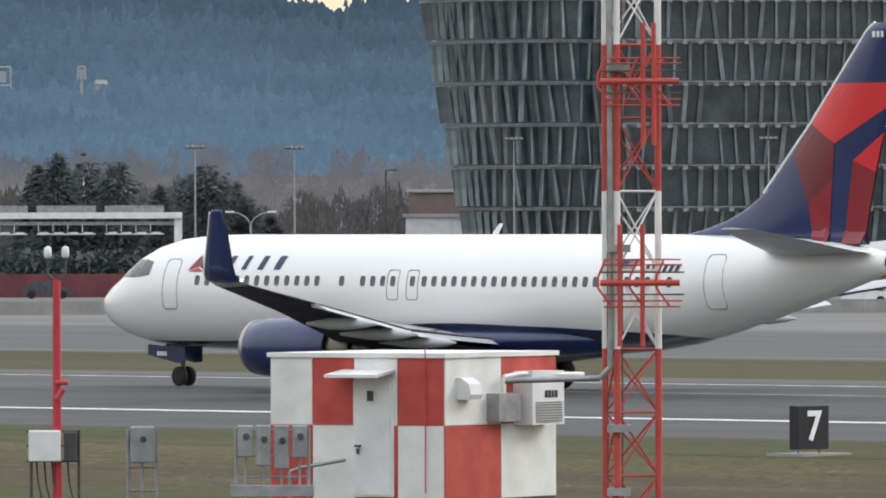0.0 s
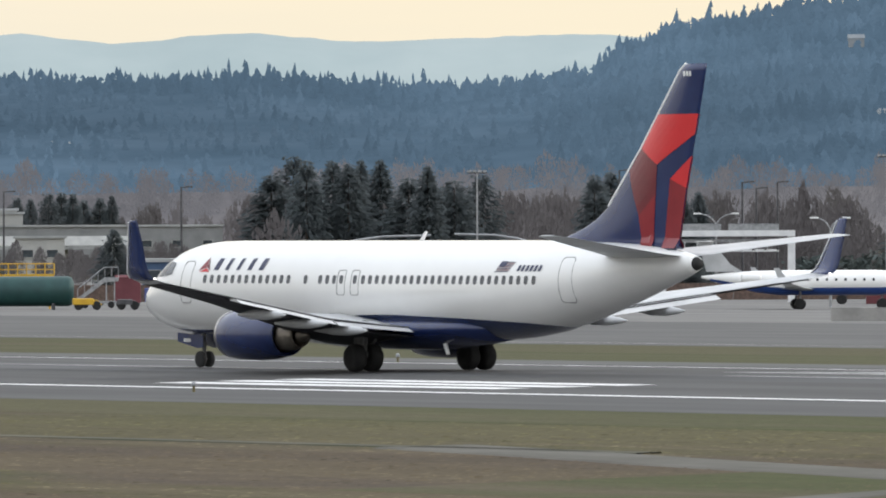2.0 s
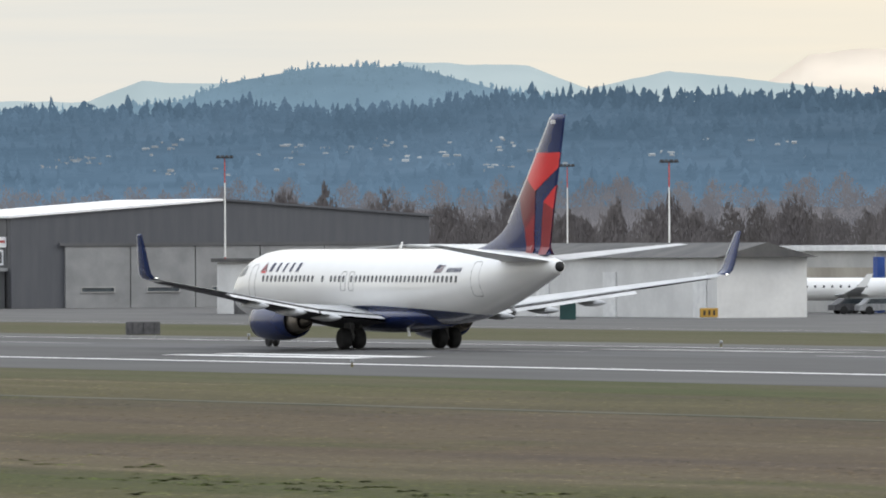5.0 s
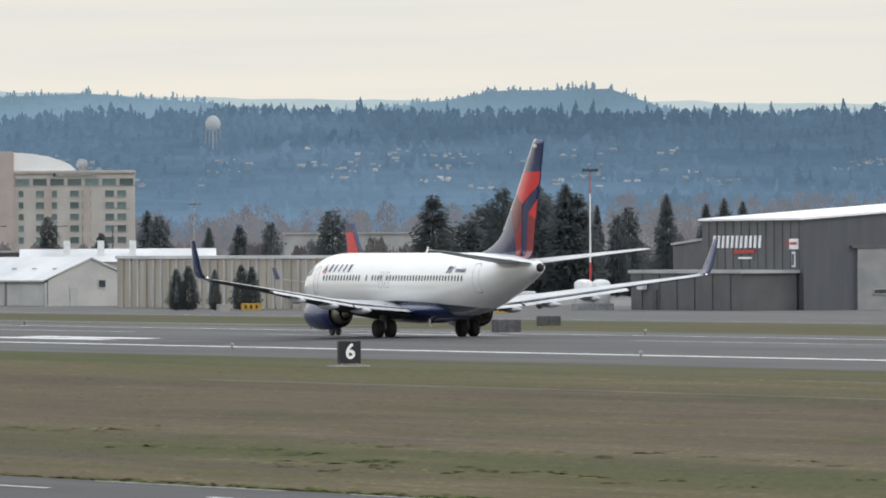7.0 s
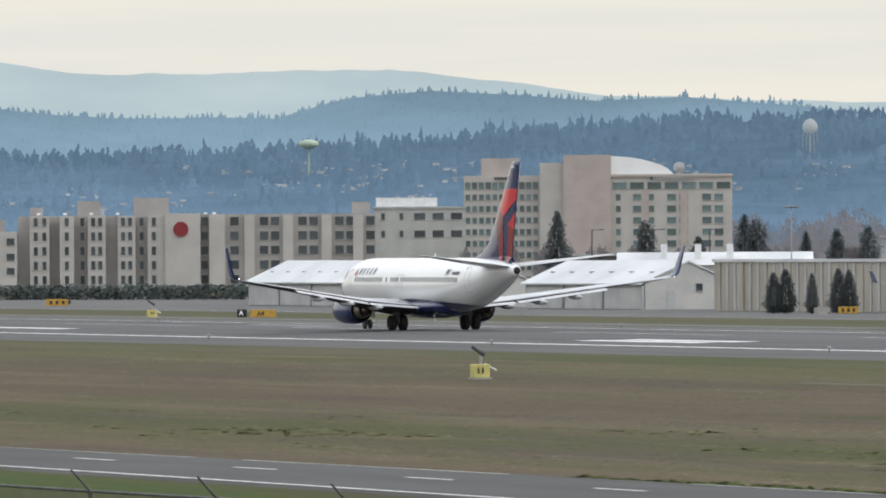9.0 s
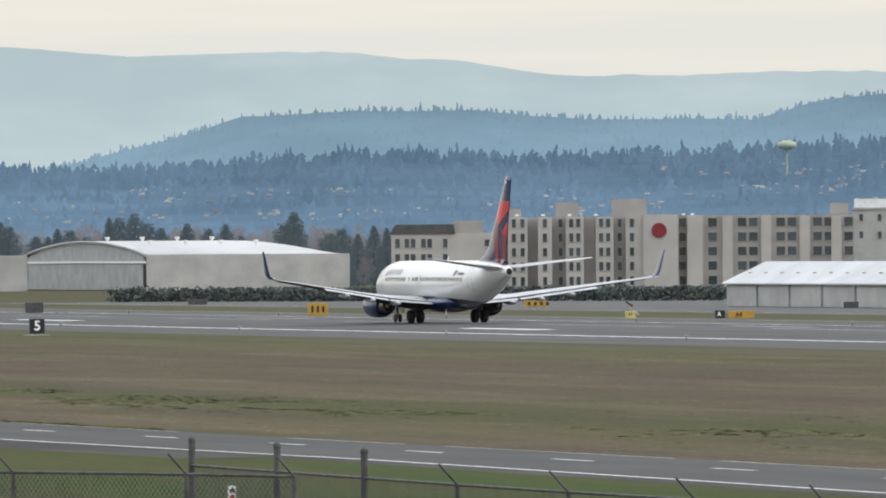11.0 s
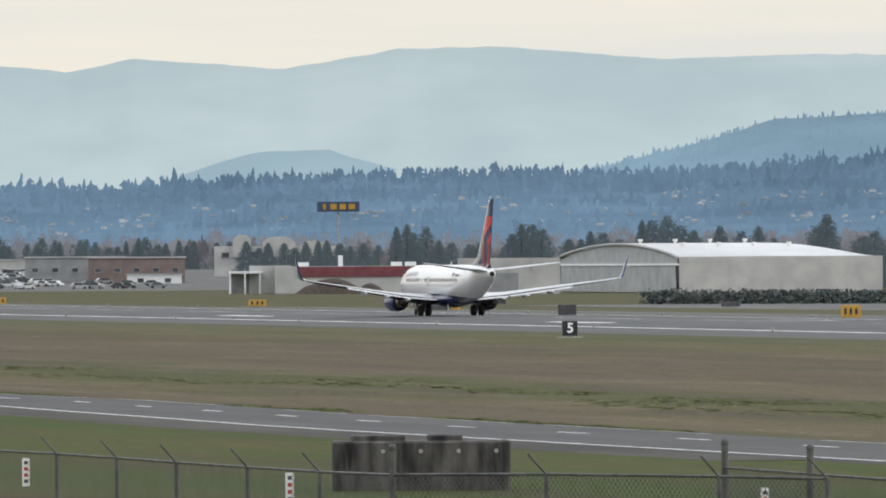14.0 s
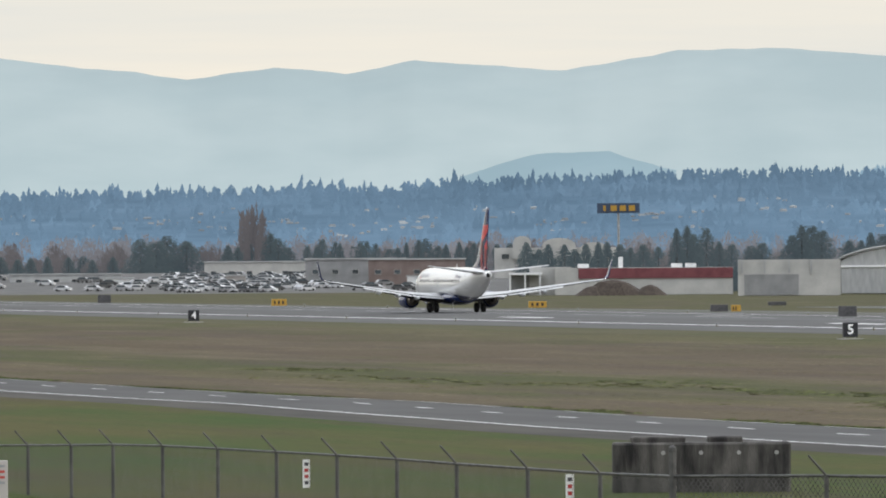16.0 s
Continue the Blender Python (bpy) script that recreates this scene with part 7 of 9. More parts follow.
def tank(az, d, L, r, mat, label, up=0.3):
    s = thing("storage_tank", label, "tank", site(az, d))
    bm = bmesh.new()
    spin(bm, [(-L / 2, r * 0.6), (-L / 2 + 0.2, r * 0.92), (-L / 2 + 0.5, r), (L / 2 - 0.5, r), (L / 2 - 0.2, r * 0.92), (L / 2, r * 0.6)], (0, 0, up + r), "x", 20)
    part("shell", bm, mat, s, smooth=True)
    for x in (-L * 0.3, L * 0.3):
        slab("cradle", (x, 0, up / 2 + 0.1), (0.3, r * 1.6, up + 0.3), M_DARKSTEEL, s)


tank(33.5, 872, 8.9, 1.3, M_GREENPAINT, "dark green storage tank on the ramp")


def tipper():
    """Yellow steel platform machine behind the tank."""
    s = thing("loading_platform", "yellow steel loading platform with railings and steps", "platform", site(33.42, 882))
    slab("deck", (0.8, 0, 2.9), (6.4, 2.0, 0.3), M_YELLOWPAINT, s)
    bm = bmesh.new()
    for k in range(9):
        tube(bm, (-2.4 + 0.8 * k, -0.9, 3.0), (-2.4 + 0.8 * k, -0.9, 3.95), 0.05, 0.05, 6)
    for z in (3.45, 3.95):
        tube(bm, (-2.4, -0.9, z), (4.0, -0.9, z), 0.05, 0.05, 6)
    part("railing", bm, M_YELLOWPAINT, s, "yellow railing")
    bm = bmesh.new()
    for y in (-0.8, 0.8):
        box_pts = [(-2.4, y, 2.8), (-4.0, y, 0.2)]
        tube(bm, *box_pts, 0.12, 0.12, 6)
    for k in range(8):
        f = (k + 0.5) / 8
        box(bm, (-2.4 - 1.6 * f, 0, 2.8 - 2.6 * f), (0.3, 1.6, 0.06))
    part("steps", fix(bm), M_YELLOWPAINT, s, "yellow steps")
    for x in (-2.0, 3.6):
        for y in (-0.8, 0.8):
            bm = bmesh.new()
            tube(bm, (x, y, -0.1), (x, y, 2.8), 0.09, 0.09, 6)
            part("leg", bm, M_YELLOWPAINT, s)


tipper()


def air_stairs(az, d, L, H, turn=0.0, rail=M_STEELG):
    s = thing("boarding_stairs", "grey mobile boarding stairs with a top platform", "stairs", site(az, d, GZ, turn))
    bm = bmesh.new()
    for y in (-0.7, 0.7):
        prism(bm, [(L / 2, 0.5), (L / 2, 0.9), (-L * 0.15, H), (-L / 2, H), (-L / 2, H - 0.35), (-L * 0.18, H - 0.4)], lambda u, v, w: (u, y + w, v), 0.08)
    part("side_stringer", fix(bm), rail, s)
    n = 12
    for k in range(n):
        f = (k + 0.5) / n
        slab("tread", (L / 2 - (L * 0.63) * f, 0, 0.75 + (H - 0.95) * f), (0.28, 1.3, 0.05), M_STEELG, s)
    bm = bmesh.new()
    for y in (-0.7, 0.7):
        path_tube(bm, [(L / 2, y, 1.7), (-L * 0.15, y, H + 0.9), (-L / 2, y, H + 0.9)], 0.04, 6)
        for k in range(7):
            f = k / 6
            x = L / 2 - f * L
            z = 0.8 + (H - 0.9) * min(1, f / 0.64)
            tube(bm, (x, y, z), (x, y, z + 0.9), 0.03, 0.03, 5)
    part("handrail", bm, rail, s)
    slab("chassis", (0, 0, 0.5), (L * 0.9, 1.6, 0.25), M_STEELG, s)
    bm = bmesh.new()
    for x in (-L * 0.4, -L * 0.2):
        for y in (-0.6, 0.6):
            tube(bm, (x, y, 0.5), (x, y, H - 0.3), 0.06, 0.06, 6)
    part("support", bm, M_STEELG, s)
    for x in (-L * 0.32, L * 0.32):
        for y in (-0.75, 0.75):
            bm = bmesh.new()
            spin(bm, [(-0.1, 0.3), (0.1, 0.3)], (x, y, 0.3), "y", 12)
            part("wheel", bm, M_TYRE, s)


air_stairs(35.47, 900, 5.8, 2.9)
air_stairs(22.57, 1080, 6.4, 3.3, rail=M_STEELW)
air_stairs(36.02, 930, 3.0, 1.6)
air_stairs(33.93, 888, 3.6, 2.7, 180)


# ---------------------------------------------------------------- parked jets
def parked_jet(label, m, L, R, span, ttail, hull, tail, belly, engines="wing", mark=None):
    s = thing("parked_jet", label, "airplane", m)
    zc = R + (1.65 if L > 25 else 1.2)
    prof = [(0, 0.05, -0.15), (0.02, 0.35, -0.12), (0.05, 0.68, -0.06), (0.10, 0.95, 0), (0.15, 1, 0), (0.62, 1, 0), (0.74, 0.86, 0.10), (0.86, 0.55, 0.28), (0.96, 0.22, 0.42), (1.0, 0.08, 0.48)]
    n = 24
    bm = bmesh.new()
    loft(bm, [[(R * r * math.sin(k * math.tau / n), L / 2 - f * L, zc + R * dz + R * r * math.cos(k * math.tau / n)) for k in range(n)] for f, r, dz in prof])
    body = part("fuselage", fix(bm), hull, s, smooth=True)
    if belly is not None:
        bm = bmesh.new()
        loft(bm, [[(R * r * 1.012 * math.sin(a), L / 2 - f * L, zc + R * dz - R * r * 1.012 * math.cos(a)) for a in [-1.15 + 2.3 * k / 12 for k in range(13)]] for f, r, dz in prof[1:-1]], closed=False)
        part("belly_paint", fix(bm), belly, body, "painted lower hull", smooth=True)
    # wings
    for sg in (-1, 1):
        bm = bmesh.new()
        c0, c1 = L * 0.17, L * 0.045
        y0 = L * 0.05
        wing_half(bm, sg, [(R * 0.6, y0, y0 - c0, zc - R * 0.55, 0.12), (span * 0.2, y0 - span * 0.09, y0 - c0 * 0.95, zc - R * 0.4, 0.11),
                           (span / 2, y0 - span * 0.22, y0 - span * 0.22 - c1, zc - R * 0.55 + span * 0.045, 0.09)])
        w = part("wing", bm, M_GREYWING, s, smooth=True)
        bm = bmesh.new()
        prism(bm, [(y0 - span * 0.22, zc - R * 0.55 + span * 0.045), (y0 - span * 0.22 - c1, zc - R * 0.55 + span * 0.045), (y0 - span * 0.255 - c1, zc - R * 0.55 + span * 0.045 + 1.2), (y0 - span * 0.245 - c1 * 0.6, zc - R * 0.55 + span * 0.045 + 1.2)],
              lambda u, v, t: (sg * (span / 2 + t), u, v), 0.06)
        part("winglet", fix(bm), tail, w)
        if engines == "wing":
            c, er = (sg * span * 0.17, L * 0.10, zc - R * 0.95), R * 0.48
        else:
            c, er = (sg * R * 1.5, -L * 0.27, zc + R * 0.35), R * 0.45
        bm = bmesh.new()
        spin(bm, [(er * 1.5, er * 0.75), (er * 1.75, er * 0.85), (er * 1.78, er * 0.95), (er * 1.3, er * 1.05), (0, er * 1.05), (-er * 1.7, er * 0.75), (-er * 1.8, er * 0.6)], c, "y", 20)
        e = part("engine", bm, hull if engines != "wing" else M_STEELG, s, smooth=True)
        bm = bmesh.new()
        spin(bm, [(er * 1.52, er * 0.74), (er * 1.54, 0.02)], c, "y", 18)
        part("fan", bm, M_DARKSTEEL, e)
    # fin and tailplane
    fz = zc + R * 0.9
    fh = L * 0.165 if not ttail else L * 0.145
    bm = bmesh.new()
    prism(bm, [(-L * 0.30, fz), (-L * 0.36, fz + fh * 0.25), (-L * 0.45, fz + fh), (-L * 0.515, fz + fh), (-L * 0.475, fz)], lambda u, v, w: (w, u, v), 0.3)
    fin = part("tail_fin", fix(bm), tail, s)
    if mark is not None:
        bm = bmesh.new()
        prism(bm, [(-L * 0.385, fz + fh * 0.35), (-L * 0.44, fz + fh * 0.8), (-L * 0.50, fz + fh * 0.8), (-L * 0.478, fz + fh * 0.15)], lambda u, v, w: (w, u, v), 0.36)
        part("tail_mark", fix(bm), mark, fin, "painted tail mark")
    for sg in (-1, 1):
        bm = bmesh.new()
        tz = fz + fh if ttail else zc + R * 0.5
        ty = -L * 0.44 if ttail else -L * 0.40
        wing_half(bm, sg, [(0.1, ty, ty - L * 0.075, tz, 0.1), (span * 0.17, ty - L * 0.05, ty - L * 0.085, tz + (0.0 if ttail else 0.5), 0.09)])
        part("tailplane", bm, M_GREYWING if not ttail else tail, s, smooth=True)
    # windows, cockpit
    bm = bmesh.new()
    prism(bm, [(0.11 * math.cos(a), 0.16 * math.sin(a)) for a in [math.tau * k / 8 for k in range(8)]], lambda u, v, w: (w, u, v), 0.03)
    first = None
    for k in range(int(L * 0.5 / 0.8)):
        for sg in (-1, 1):
            mt = pose(sg * (R * 0.985), L * 0.33 - 0.8 * k, zc + R * 0.22, 0, sg * 12, 0)
            if first is None:
                first = part("cabin_window", fix(bm), M_WINDOW, body)
                first.matrix_basis = mt
            else:
                share(first, "cabin_window", body, mt)
    bm = bmesh.new()
    for k in range(4):
        a0, a1 = -0.9 + 0.46 * k, -0.9 + 0.46 * k + 0.40
        pts = []
        for a, f, r, dz in ((a0, 0.036, 0.55, -0.085), (a1, 0.036, 0.55, -0.085), (a1, 0.058, 0.75, -0.045), (a0, 0.058, 0.75, -0.045)):
            pts.append((R * r * 1.02 * math.sin(a), L / 2 - f * L, zc + R * dz + R * r * 1.02 * math.cos(a)))
        face(bm, pts)
    part("cockpit_window", bm, M_WINDOW, body, "dark cockpit windows")
    # gear
    for x, y in ((0, L * 0.38), (-R * 1.2, -L * 0.03), (R * 1.2, -L * 0.03)):
        bm = bmesh.new()
        tube(bm, (x, y, 0.4), (x, y, zc - R * 0.7), 0.1, 0.1, 8)
        g = part("landing_gear", bm, M_STRUT, s)
        for o in (-0.25, 0.25):
            bm = bmesh.new()
            spin(bm, [(-0.12, 0.35), (-0.1, 0.45), (0.1, 0.45), (0.12, 0.35)], (x + o, y, 0.45), "x", 14)
            part("tyre", bm, M_TYRE, g)
    return s


p_ = polar(22.075, 1052)
parked_jet("white parked regional jet with red and navy tail", pose(p_.x, p_.y, GZ + 0.05, 0, 0, 180 - 22.1 + 24), 29.0, 1.5, 24.6, False, M_WHITE, M_NAVY, None, "wing", M_RED)
p_ = polar(37.95, 850)
parked_jet("white and blue parked regional jet with T-tail", pose(p_.x, p_.y, GZ, 0, 0, -37.8 - 82), 17.5, 1.05, 14.5, True, M_WHITE, M_GREYWING, M_BLUEPAINT, "tail")
p_ = polar(29.10, 925)
parked_jet("white business jet with dark swoosh on its T-tail", pose(p_.x, p_.y, GZ, 0, 0, -29.1 + 78), 20.0, 1.05, 18.0, True, M_WHITE, M_WHITE, None, "tail", None)
p_ = polar(38.45, 900)
parked_jet("small blue and white turboprop parked by the fence", pose(p_.x, p_.y, GZ, 0, 0, -38 + 80), 12.0, 0.9, 12.0, False, M_WHITE, M_BLUEPAINT, M_BLUEPAINT, "wing")


def road_bridge(az0, az1, d, top, depth):
    """A long white road deck on piers."""
    a, b = polar(az0, d), polar(az1, d)
    L = (b - a).length
    s = thing("road_bridge", "long white elevated road deck on slim grey piers", "bridge", site((az0 + az1) / 2, d))
    slab("parapet", (0, -1.0, top - GZ - depth / 2), (L, 0.3, depth), M_STEELW, s, "white parapet")
    slab("deck", (0, 3.0, top - GZ - depth - 0.3), (L, 8.0, 0.5), M_LIGHTGREY, s, "pale concrete deck")
    for k in range(7):
        slab("pier", (-L / 2 + (k + 0.5) * L / 7, 2.0, (top - GZ - depth) / 2 - 0.3), (0.8, 2.0, top - GZ - depth), M_PALECONC, s)


road_bridge(32.45, 34.1, 1480, 4.8, 1.4)
# ---------------------------------------------------------------- hangars
def arch_hangar(label, m, W, L, eave, crown, roof_mat, wall_mat, front_mat, vents=0, windows=0, ridge_side=1, doors=3):
    """Barrel-roofed hangar. Local: front arch faces -x at x = 0, length runs along +x, width along y from 0 to W."""
    s = thing("arched_hangar", label, "hangar", m)
    n = 18

    def arc(f, lift=0.0):
        y = W * f
        return y, eave + (crown - eave) * math.sin(math.pi * f) ** 0.8 + lift

    fs = [k / n for k in range(n + 1)]
    bm = bmesh.new()
    lo = [[(x, *arc(f)) for f in fs] for x in (-0.3, L * 0.70)]
    # hipped far end
    lo += [[(L * (0.70 + 0.30 * q_), W * (f + (0.5 - f) * 0.12 * q_ * q_), eave + (arc(f)[1] - eave) * max(0.02, 1 - q_ ** 2.4) ** 0.6) for f in fs] for q_ in (0.25, 0.45, 0.62, 0.76, 0.87, 0.95, 1.0)]
    vs = loft(bm, lo, closed=False)
    bmesh.ops.solidify(bm, geom=bm.faces, thickness=0.25)
    roof = part("roof", fix(bm), roof_mat, s, "pale barrel roof", smooth=True)
    bm = bmesh.new()
    loft(bm, [[(x, y, z) for x, y in ((0, 0), (L, 0), (L, 0.3), (0.3, 0.3))] for z in (-0.2, eave)])
    side = part("side_wall", fix(bm), wall_mat, s)
    bm = bmesh.new()
    loft(bm, [[(x, y, z) for x, y in ((0, W), (L, W), (L, W - 0.3), (0.3, W - 0.3))] for z in (-0.2, eave)])
    part("side_wall", fix(bm), wall_mat, s)
    bm = bmesh.new()
    loft(bm, [[(L - 0.3, y, z) for y, z in ((0.3, -0.2), (W - 0.3, -0.2), (W - 0.3, eave), (0.3, eave))], [(L, y, z) for y, z in ((0.3, -0.2), (W - 0.3, -0.2), (W - 0.3, eave), (0.3, eave))]])
    part("end_wall", fix(bm), wall_mat, s)
    # arch front: infill above, doors below
    bm = bmesh.new()
    pts = [(W * 0.02, eave * 0.78), (W * 0.98, eave * 0.78)] + [(W * (0.02 + 0.96 * f), arc(f, -0.5)[1]) for f in fs[::-1]]
    prism(bm, pts, lambda u, v, w: (0.25 + w, u, v), 0.2)
    part("front_infill", fix(bm), front_mat, s, "arched front panel")
    bm = bmesh.new()
    for a, b in zip(fs, fs[1:]):
        pa, pb = arc(a, -0.2), arc(b, -0.2)
        tube(bm, (-0.2, *pa), (-0.2, *pb), 0.26, 0.26, 6)
    part("arch_rim", bm, M_LIGHTGREY, s, "grey arch rim")
    for k in range(doors):
        w = W * 0.94 / doors
        slab("door_leaf", (0.1, W * 0.03 + w * (k + 0.5), eave * 0.38), (0.2, w - 0.12, eave * 0.74), M_LIGHTGREY if doors == 3 and k == 0 else front_mat, s)
    slab("door_header", (-0.1, W / 2, eave * 0.79), (0.3, W, 0.4), roof_mat, s)
    for k in range(vents):
        f, row = (0.5, 0) if k < vents / 2 else (0.24, 1)
        j = k if row == 0 else k - vents // 2
        x = L * 0.03 + (L * 0.70) * (j + 0.5 + 0.3 * row) / (vents / 2)
        y, z = arc(f)
        bm = bmesh.new()
        tube(bm, (x, y, z - 0.3), (x, y, z + 0.42), 0.30, 0.30, 10)
        tube(bm, (x, y, z + 0.36), (x, y, z + 0.86), 0.52, 0.52, 10)
        part("roof_vent", fix(bm), M_AVWHITE, roof, "white roof ventilator")
    for k in range(windows):
        for z in (eave * 0.74, eave * 0.33):
            if z < eave * 0.5 and k % 4 == 3:
                continue
            x = 2.2 + (L - 3.2) * (k + 0.5) / windows
            window_at(side, pose(x, -0.03, z), (L / windows) * 0.72, 1.05, M_GLASS, "window")
    return s


# barrel hangar: front faces the runway, long windowed side faces back along it
_c = polar(30.57, 905)
arch_hangar("white barrel-roofed hangar with tan arch front and roof vents", pose(_c.x, _c.y, GZ, 0, 0, 0), 31.0, 38.0, 5.8, 10.3, M_WHITEROOF, M_WHITEWALL, M_TANPANEL, 10, 22)
_s = thing("low_annex", "long pale flat-roofed annex beside the barrel hangar", "building", pose(_c.x - 3, _c.y + 33, GZ))
slab("wall", (8, 11, 2.9), (20, 22, 5.8), M_OFFWHITE, _s)
slab("roof", (8, 11, 6.0), (21, 23, 0.5), M_STEELW, _s, "pale roof edge")
slab("wall_band", (-2.05, 11, 3.6), (0.1, 22, 1.2), M_TANPANEL, _s)
slab("corner_post", (-2.3, -1.2, 2.6), (0.8, 0.8, 5.2), M_BLUEPAINT, _s, "dark blue corner post")
# rooftop dishes and mast on the barrel hangar's edge
_p = polar(30.84, 903)
_s = thing("antenna_cluster", "small antenna mast with dishes at the hangar edge", "antenna", pose(_p.x, _p.y, GZ))
_bm = bmesh.new()
tube(_bm, (0, 0, 0), (0, 0, 8.8), 0.08, 0.06, 8)
part("mast", _bm, M_STEELG, _s)
for z_, r_ in ((7.6, 0.42), (8.1, 0.36)):
    _bm = bmesh.new()
    spin(_bm, [(0, 0.05), (0.18, r_), (0.24, r_)], (0.3, -0.3, z_), "y", 16)
    part("dish", _bm, M_STEELG, _s, "round dish")
_p = polar(31.5, 896)
_s = thing("roof_stack", "small roof plant with a dark stack", "roof plant", pose(_p.x, _p.y, GZ))
slab("plant_box", (0, 0, 2.7), (1.6, 1.0, 5.4), M_STEELG, _s)
slab("plant_top", (0, 0, 5.9), (3.2, 1.2, 0.9), M_STEELW, _s)
_bm = bmesh.new()
tube(_bm, (0.2, 0, 6.2), (0.2, 0, 8.0), 0.16, 0.14, 8)
part("stack", _bm, M_RUST, _s)


def grey_hangar():
    """Charcoal gabled hangar: eave wall faces the runway, gable faces back along it."""
    x0, y0, y1 = 430.0, 950.0, 975.0
    x1 = 478.5
    ev, rg = 9.4, 11.1
    s = thing("charcoal_hangar", "large charcoal metal hangar with white gable roof and pale doors", "hangar", pose(x0, y0, GZ))
    W, D = x1 - x0, 70.0
    bm = bmesh.new()
    loft(bm, [[(x, y, z) for y, z in ((0.31, -0.2), (25.69, -0.2), (25.69, ev - 0.03), (0.31, ev - 0.03))] for x in (-0.02, 0.3)])
    side = part("side_wall", fix(bm), M_GREYWALL, s, "charcoal side wall carrying a name sign")
    bm = bmesh.new()
    prism(bm, [(0, -0.2), (W, -0.2), (W, ev), (W / 2, rg), (0, ev)], lambda u, v, w: (u, 0.15 + w, v), 0.3)
    front = part("gable_wall", fix(bm), M_GREYWALL2, s, "darker charcoal gable wall")
    bm = bmesh.new()
    loft(bm, [[(x, y, z) for y, z in ((0.31, -0.2), (25.69, -0.2), (25.69, ev - 0.03), (0.31, ev - 0.03))] for x in (W + 0.02, W - 0.3)])
    part("side_wall", fix(bm), M_GREYWALL, s)
    bm = bmesh.new()
    prism(bm, [(0, -0.2), (W, -0.2), (W, ev), (W / 2, rg), (0, ev)], lambda u, v, w: (u, 25.85 + w, v), 0.3)
    part("gable_wall", fix(bm), M_GREYWALL, s)
    for a, b in (((-0.4, ev - 0.02), (W / 2, rg + 0.02)), ((W / 2, rg + 0.02), (W + 0.4, ev - 0.02))):
        bm = bmesh.new()
        loft(bm, [[(a[0], y, a[1]), (b[0], y, b[1]), (b[0], y, b[1] + 0.22), (a[0], y, a[1] + 0.22)] for y in (-0.25, 26.2)])
        part("roof_slope", fix(bm), M_WHITEROOF if a[0] < 1 else M_GREYWALL2, s, "white sheet metal roof slope" if a[0] < 1 else "charcoal roof slope")
    for k in range(12):
        slab("cladding_rib", (-0.05, 2.1 * (k + 0.5), ev / 2), (0.08, 0.10, ev - 0.2), M_GREYWALL, side)
    # doors in the gable
    n = 5
    x = 6.0
    for k in range(n):
        w = (W - 11) / n
        d = slab("hangar_door", (x + w * (k + 0.5), -0.12, 3.2), (w - 0.12, 0.25, 6.4), M_DOORGREY, s, "grey sliding door leaf")
        window_at(d, pose(x + w * (k + 0.5), -0.26, 1.9), w * 0.5, 0.5, M_GLASS, "door_window")
    slab("door_header", (W / 2 + 0.4, -0.15, 6.6), (W - 10, 0.4, 0.35), M_GREYWALL, s)
    # name sign: white slanted bars over a red stroke
    for k in range(11):
        bm = bmesh.new()
        y0_ = 10.6 + 1.18 * (10 - k)
        prism(bm, [(y0_, 6.5), (y0_ + 0.56, 6.5), (y0_ + 0.30, 7.8), (y0_ - 0.26, 7.8)], lambda u, v, w: (-0.12 + w, u, v), 0.1)
        part("sign_bar", fix(bm), M_SIGNTEXT, side, "white slanted sign letter")
    for pts, mat in (([(12.0, 6.0), (17.5, 5.85), (17.4, 6.25), (12.0, 6.3)], M_REDPAINT), ([(12.6, 5.35), (16.0, 5.35), (16.0, 5.55), (12.6, 5.55)], M_SIGNTEXT)):
        bm = bmesh.new()
        prism(bm, pts, lambda u, v, w: ((-0.12 if mat is M_REDPAINT else -0.2) + w, u, v), 0.1)
        part("sign_stroke", fix(bm), mat, side)
    for c, sz, mat in (((-0.12, 2.1, 6.9), (0.1, 2.2, 1.1), M_SIGNTEXT), ((-0.2, 2.1, 6.95), (0.06, 1.7, 0.25), M_REDPAINT), ((-0.2, 3.6, 6.9), (0.06, 0.4, 0.7), M_REDPAINT), ((-0.12, 2.2, 5.3), (0.1, 0.8, 1.6), M_SIGNTEXT), ((-0.2, 2.2, 5.3), (0.06, 0.4, 1.2), M_DARKSTEEL)):
        slab("notice", c, sz, mat, side)
    # lower annexes
    a = thing("hangar_annex", "low charcoal annex with pale roof edge against the hangar", "building", pose(x0 - 6.5, y0 + 1.0, GZ))
    slab("wall", (3.1, 14.5, 1.95), (6.2, 29.0, 3.9), M_GREYWALL, a)
    slab("roof_edge", (3.1, 14.5, 4.05), (6.7, 29.6, 0.35), M_LIGHTGREY, a)
    for k in range(6):
        slab("cladding_rib", (-0.05, 3 + 4.6 * k, 1.9), (0.08, 0.12, 3.8), M_GREYWALL2, a)
    slab("door", (-0.06, 22.5, 1.1), (0.1, 1.0, 2.1), M_DARKSTEEL, a, "dark door")
    slab("duct", (-0.4, 25.2, 2.5), (0.6, 1.4, 0.7), M_STEELW, a, "pale wall duct")
    b = thing("hangar_annex", "charcoal lean-to with sloping roof beyond the hangar", "building", pose(x0 + 1.0, y1 + 2, GZ))
    bm = bmesh.new()
    prism(bm, [(-0.2, -0.1), (9.0, -0.1), (9.0, 6.8), (-0.2, 7.4)], lambda u, v, w: (6 + w, u, v), 12)
    part("wall", fix(bm), M_GREYWALL, b)
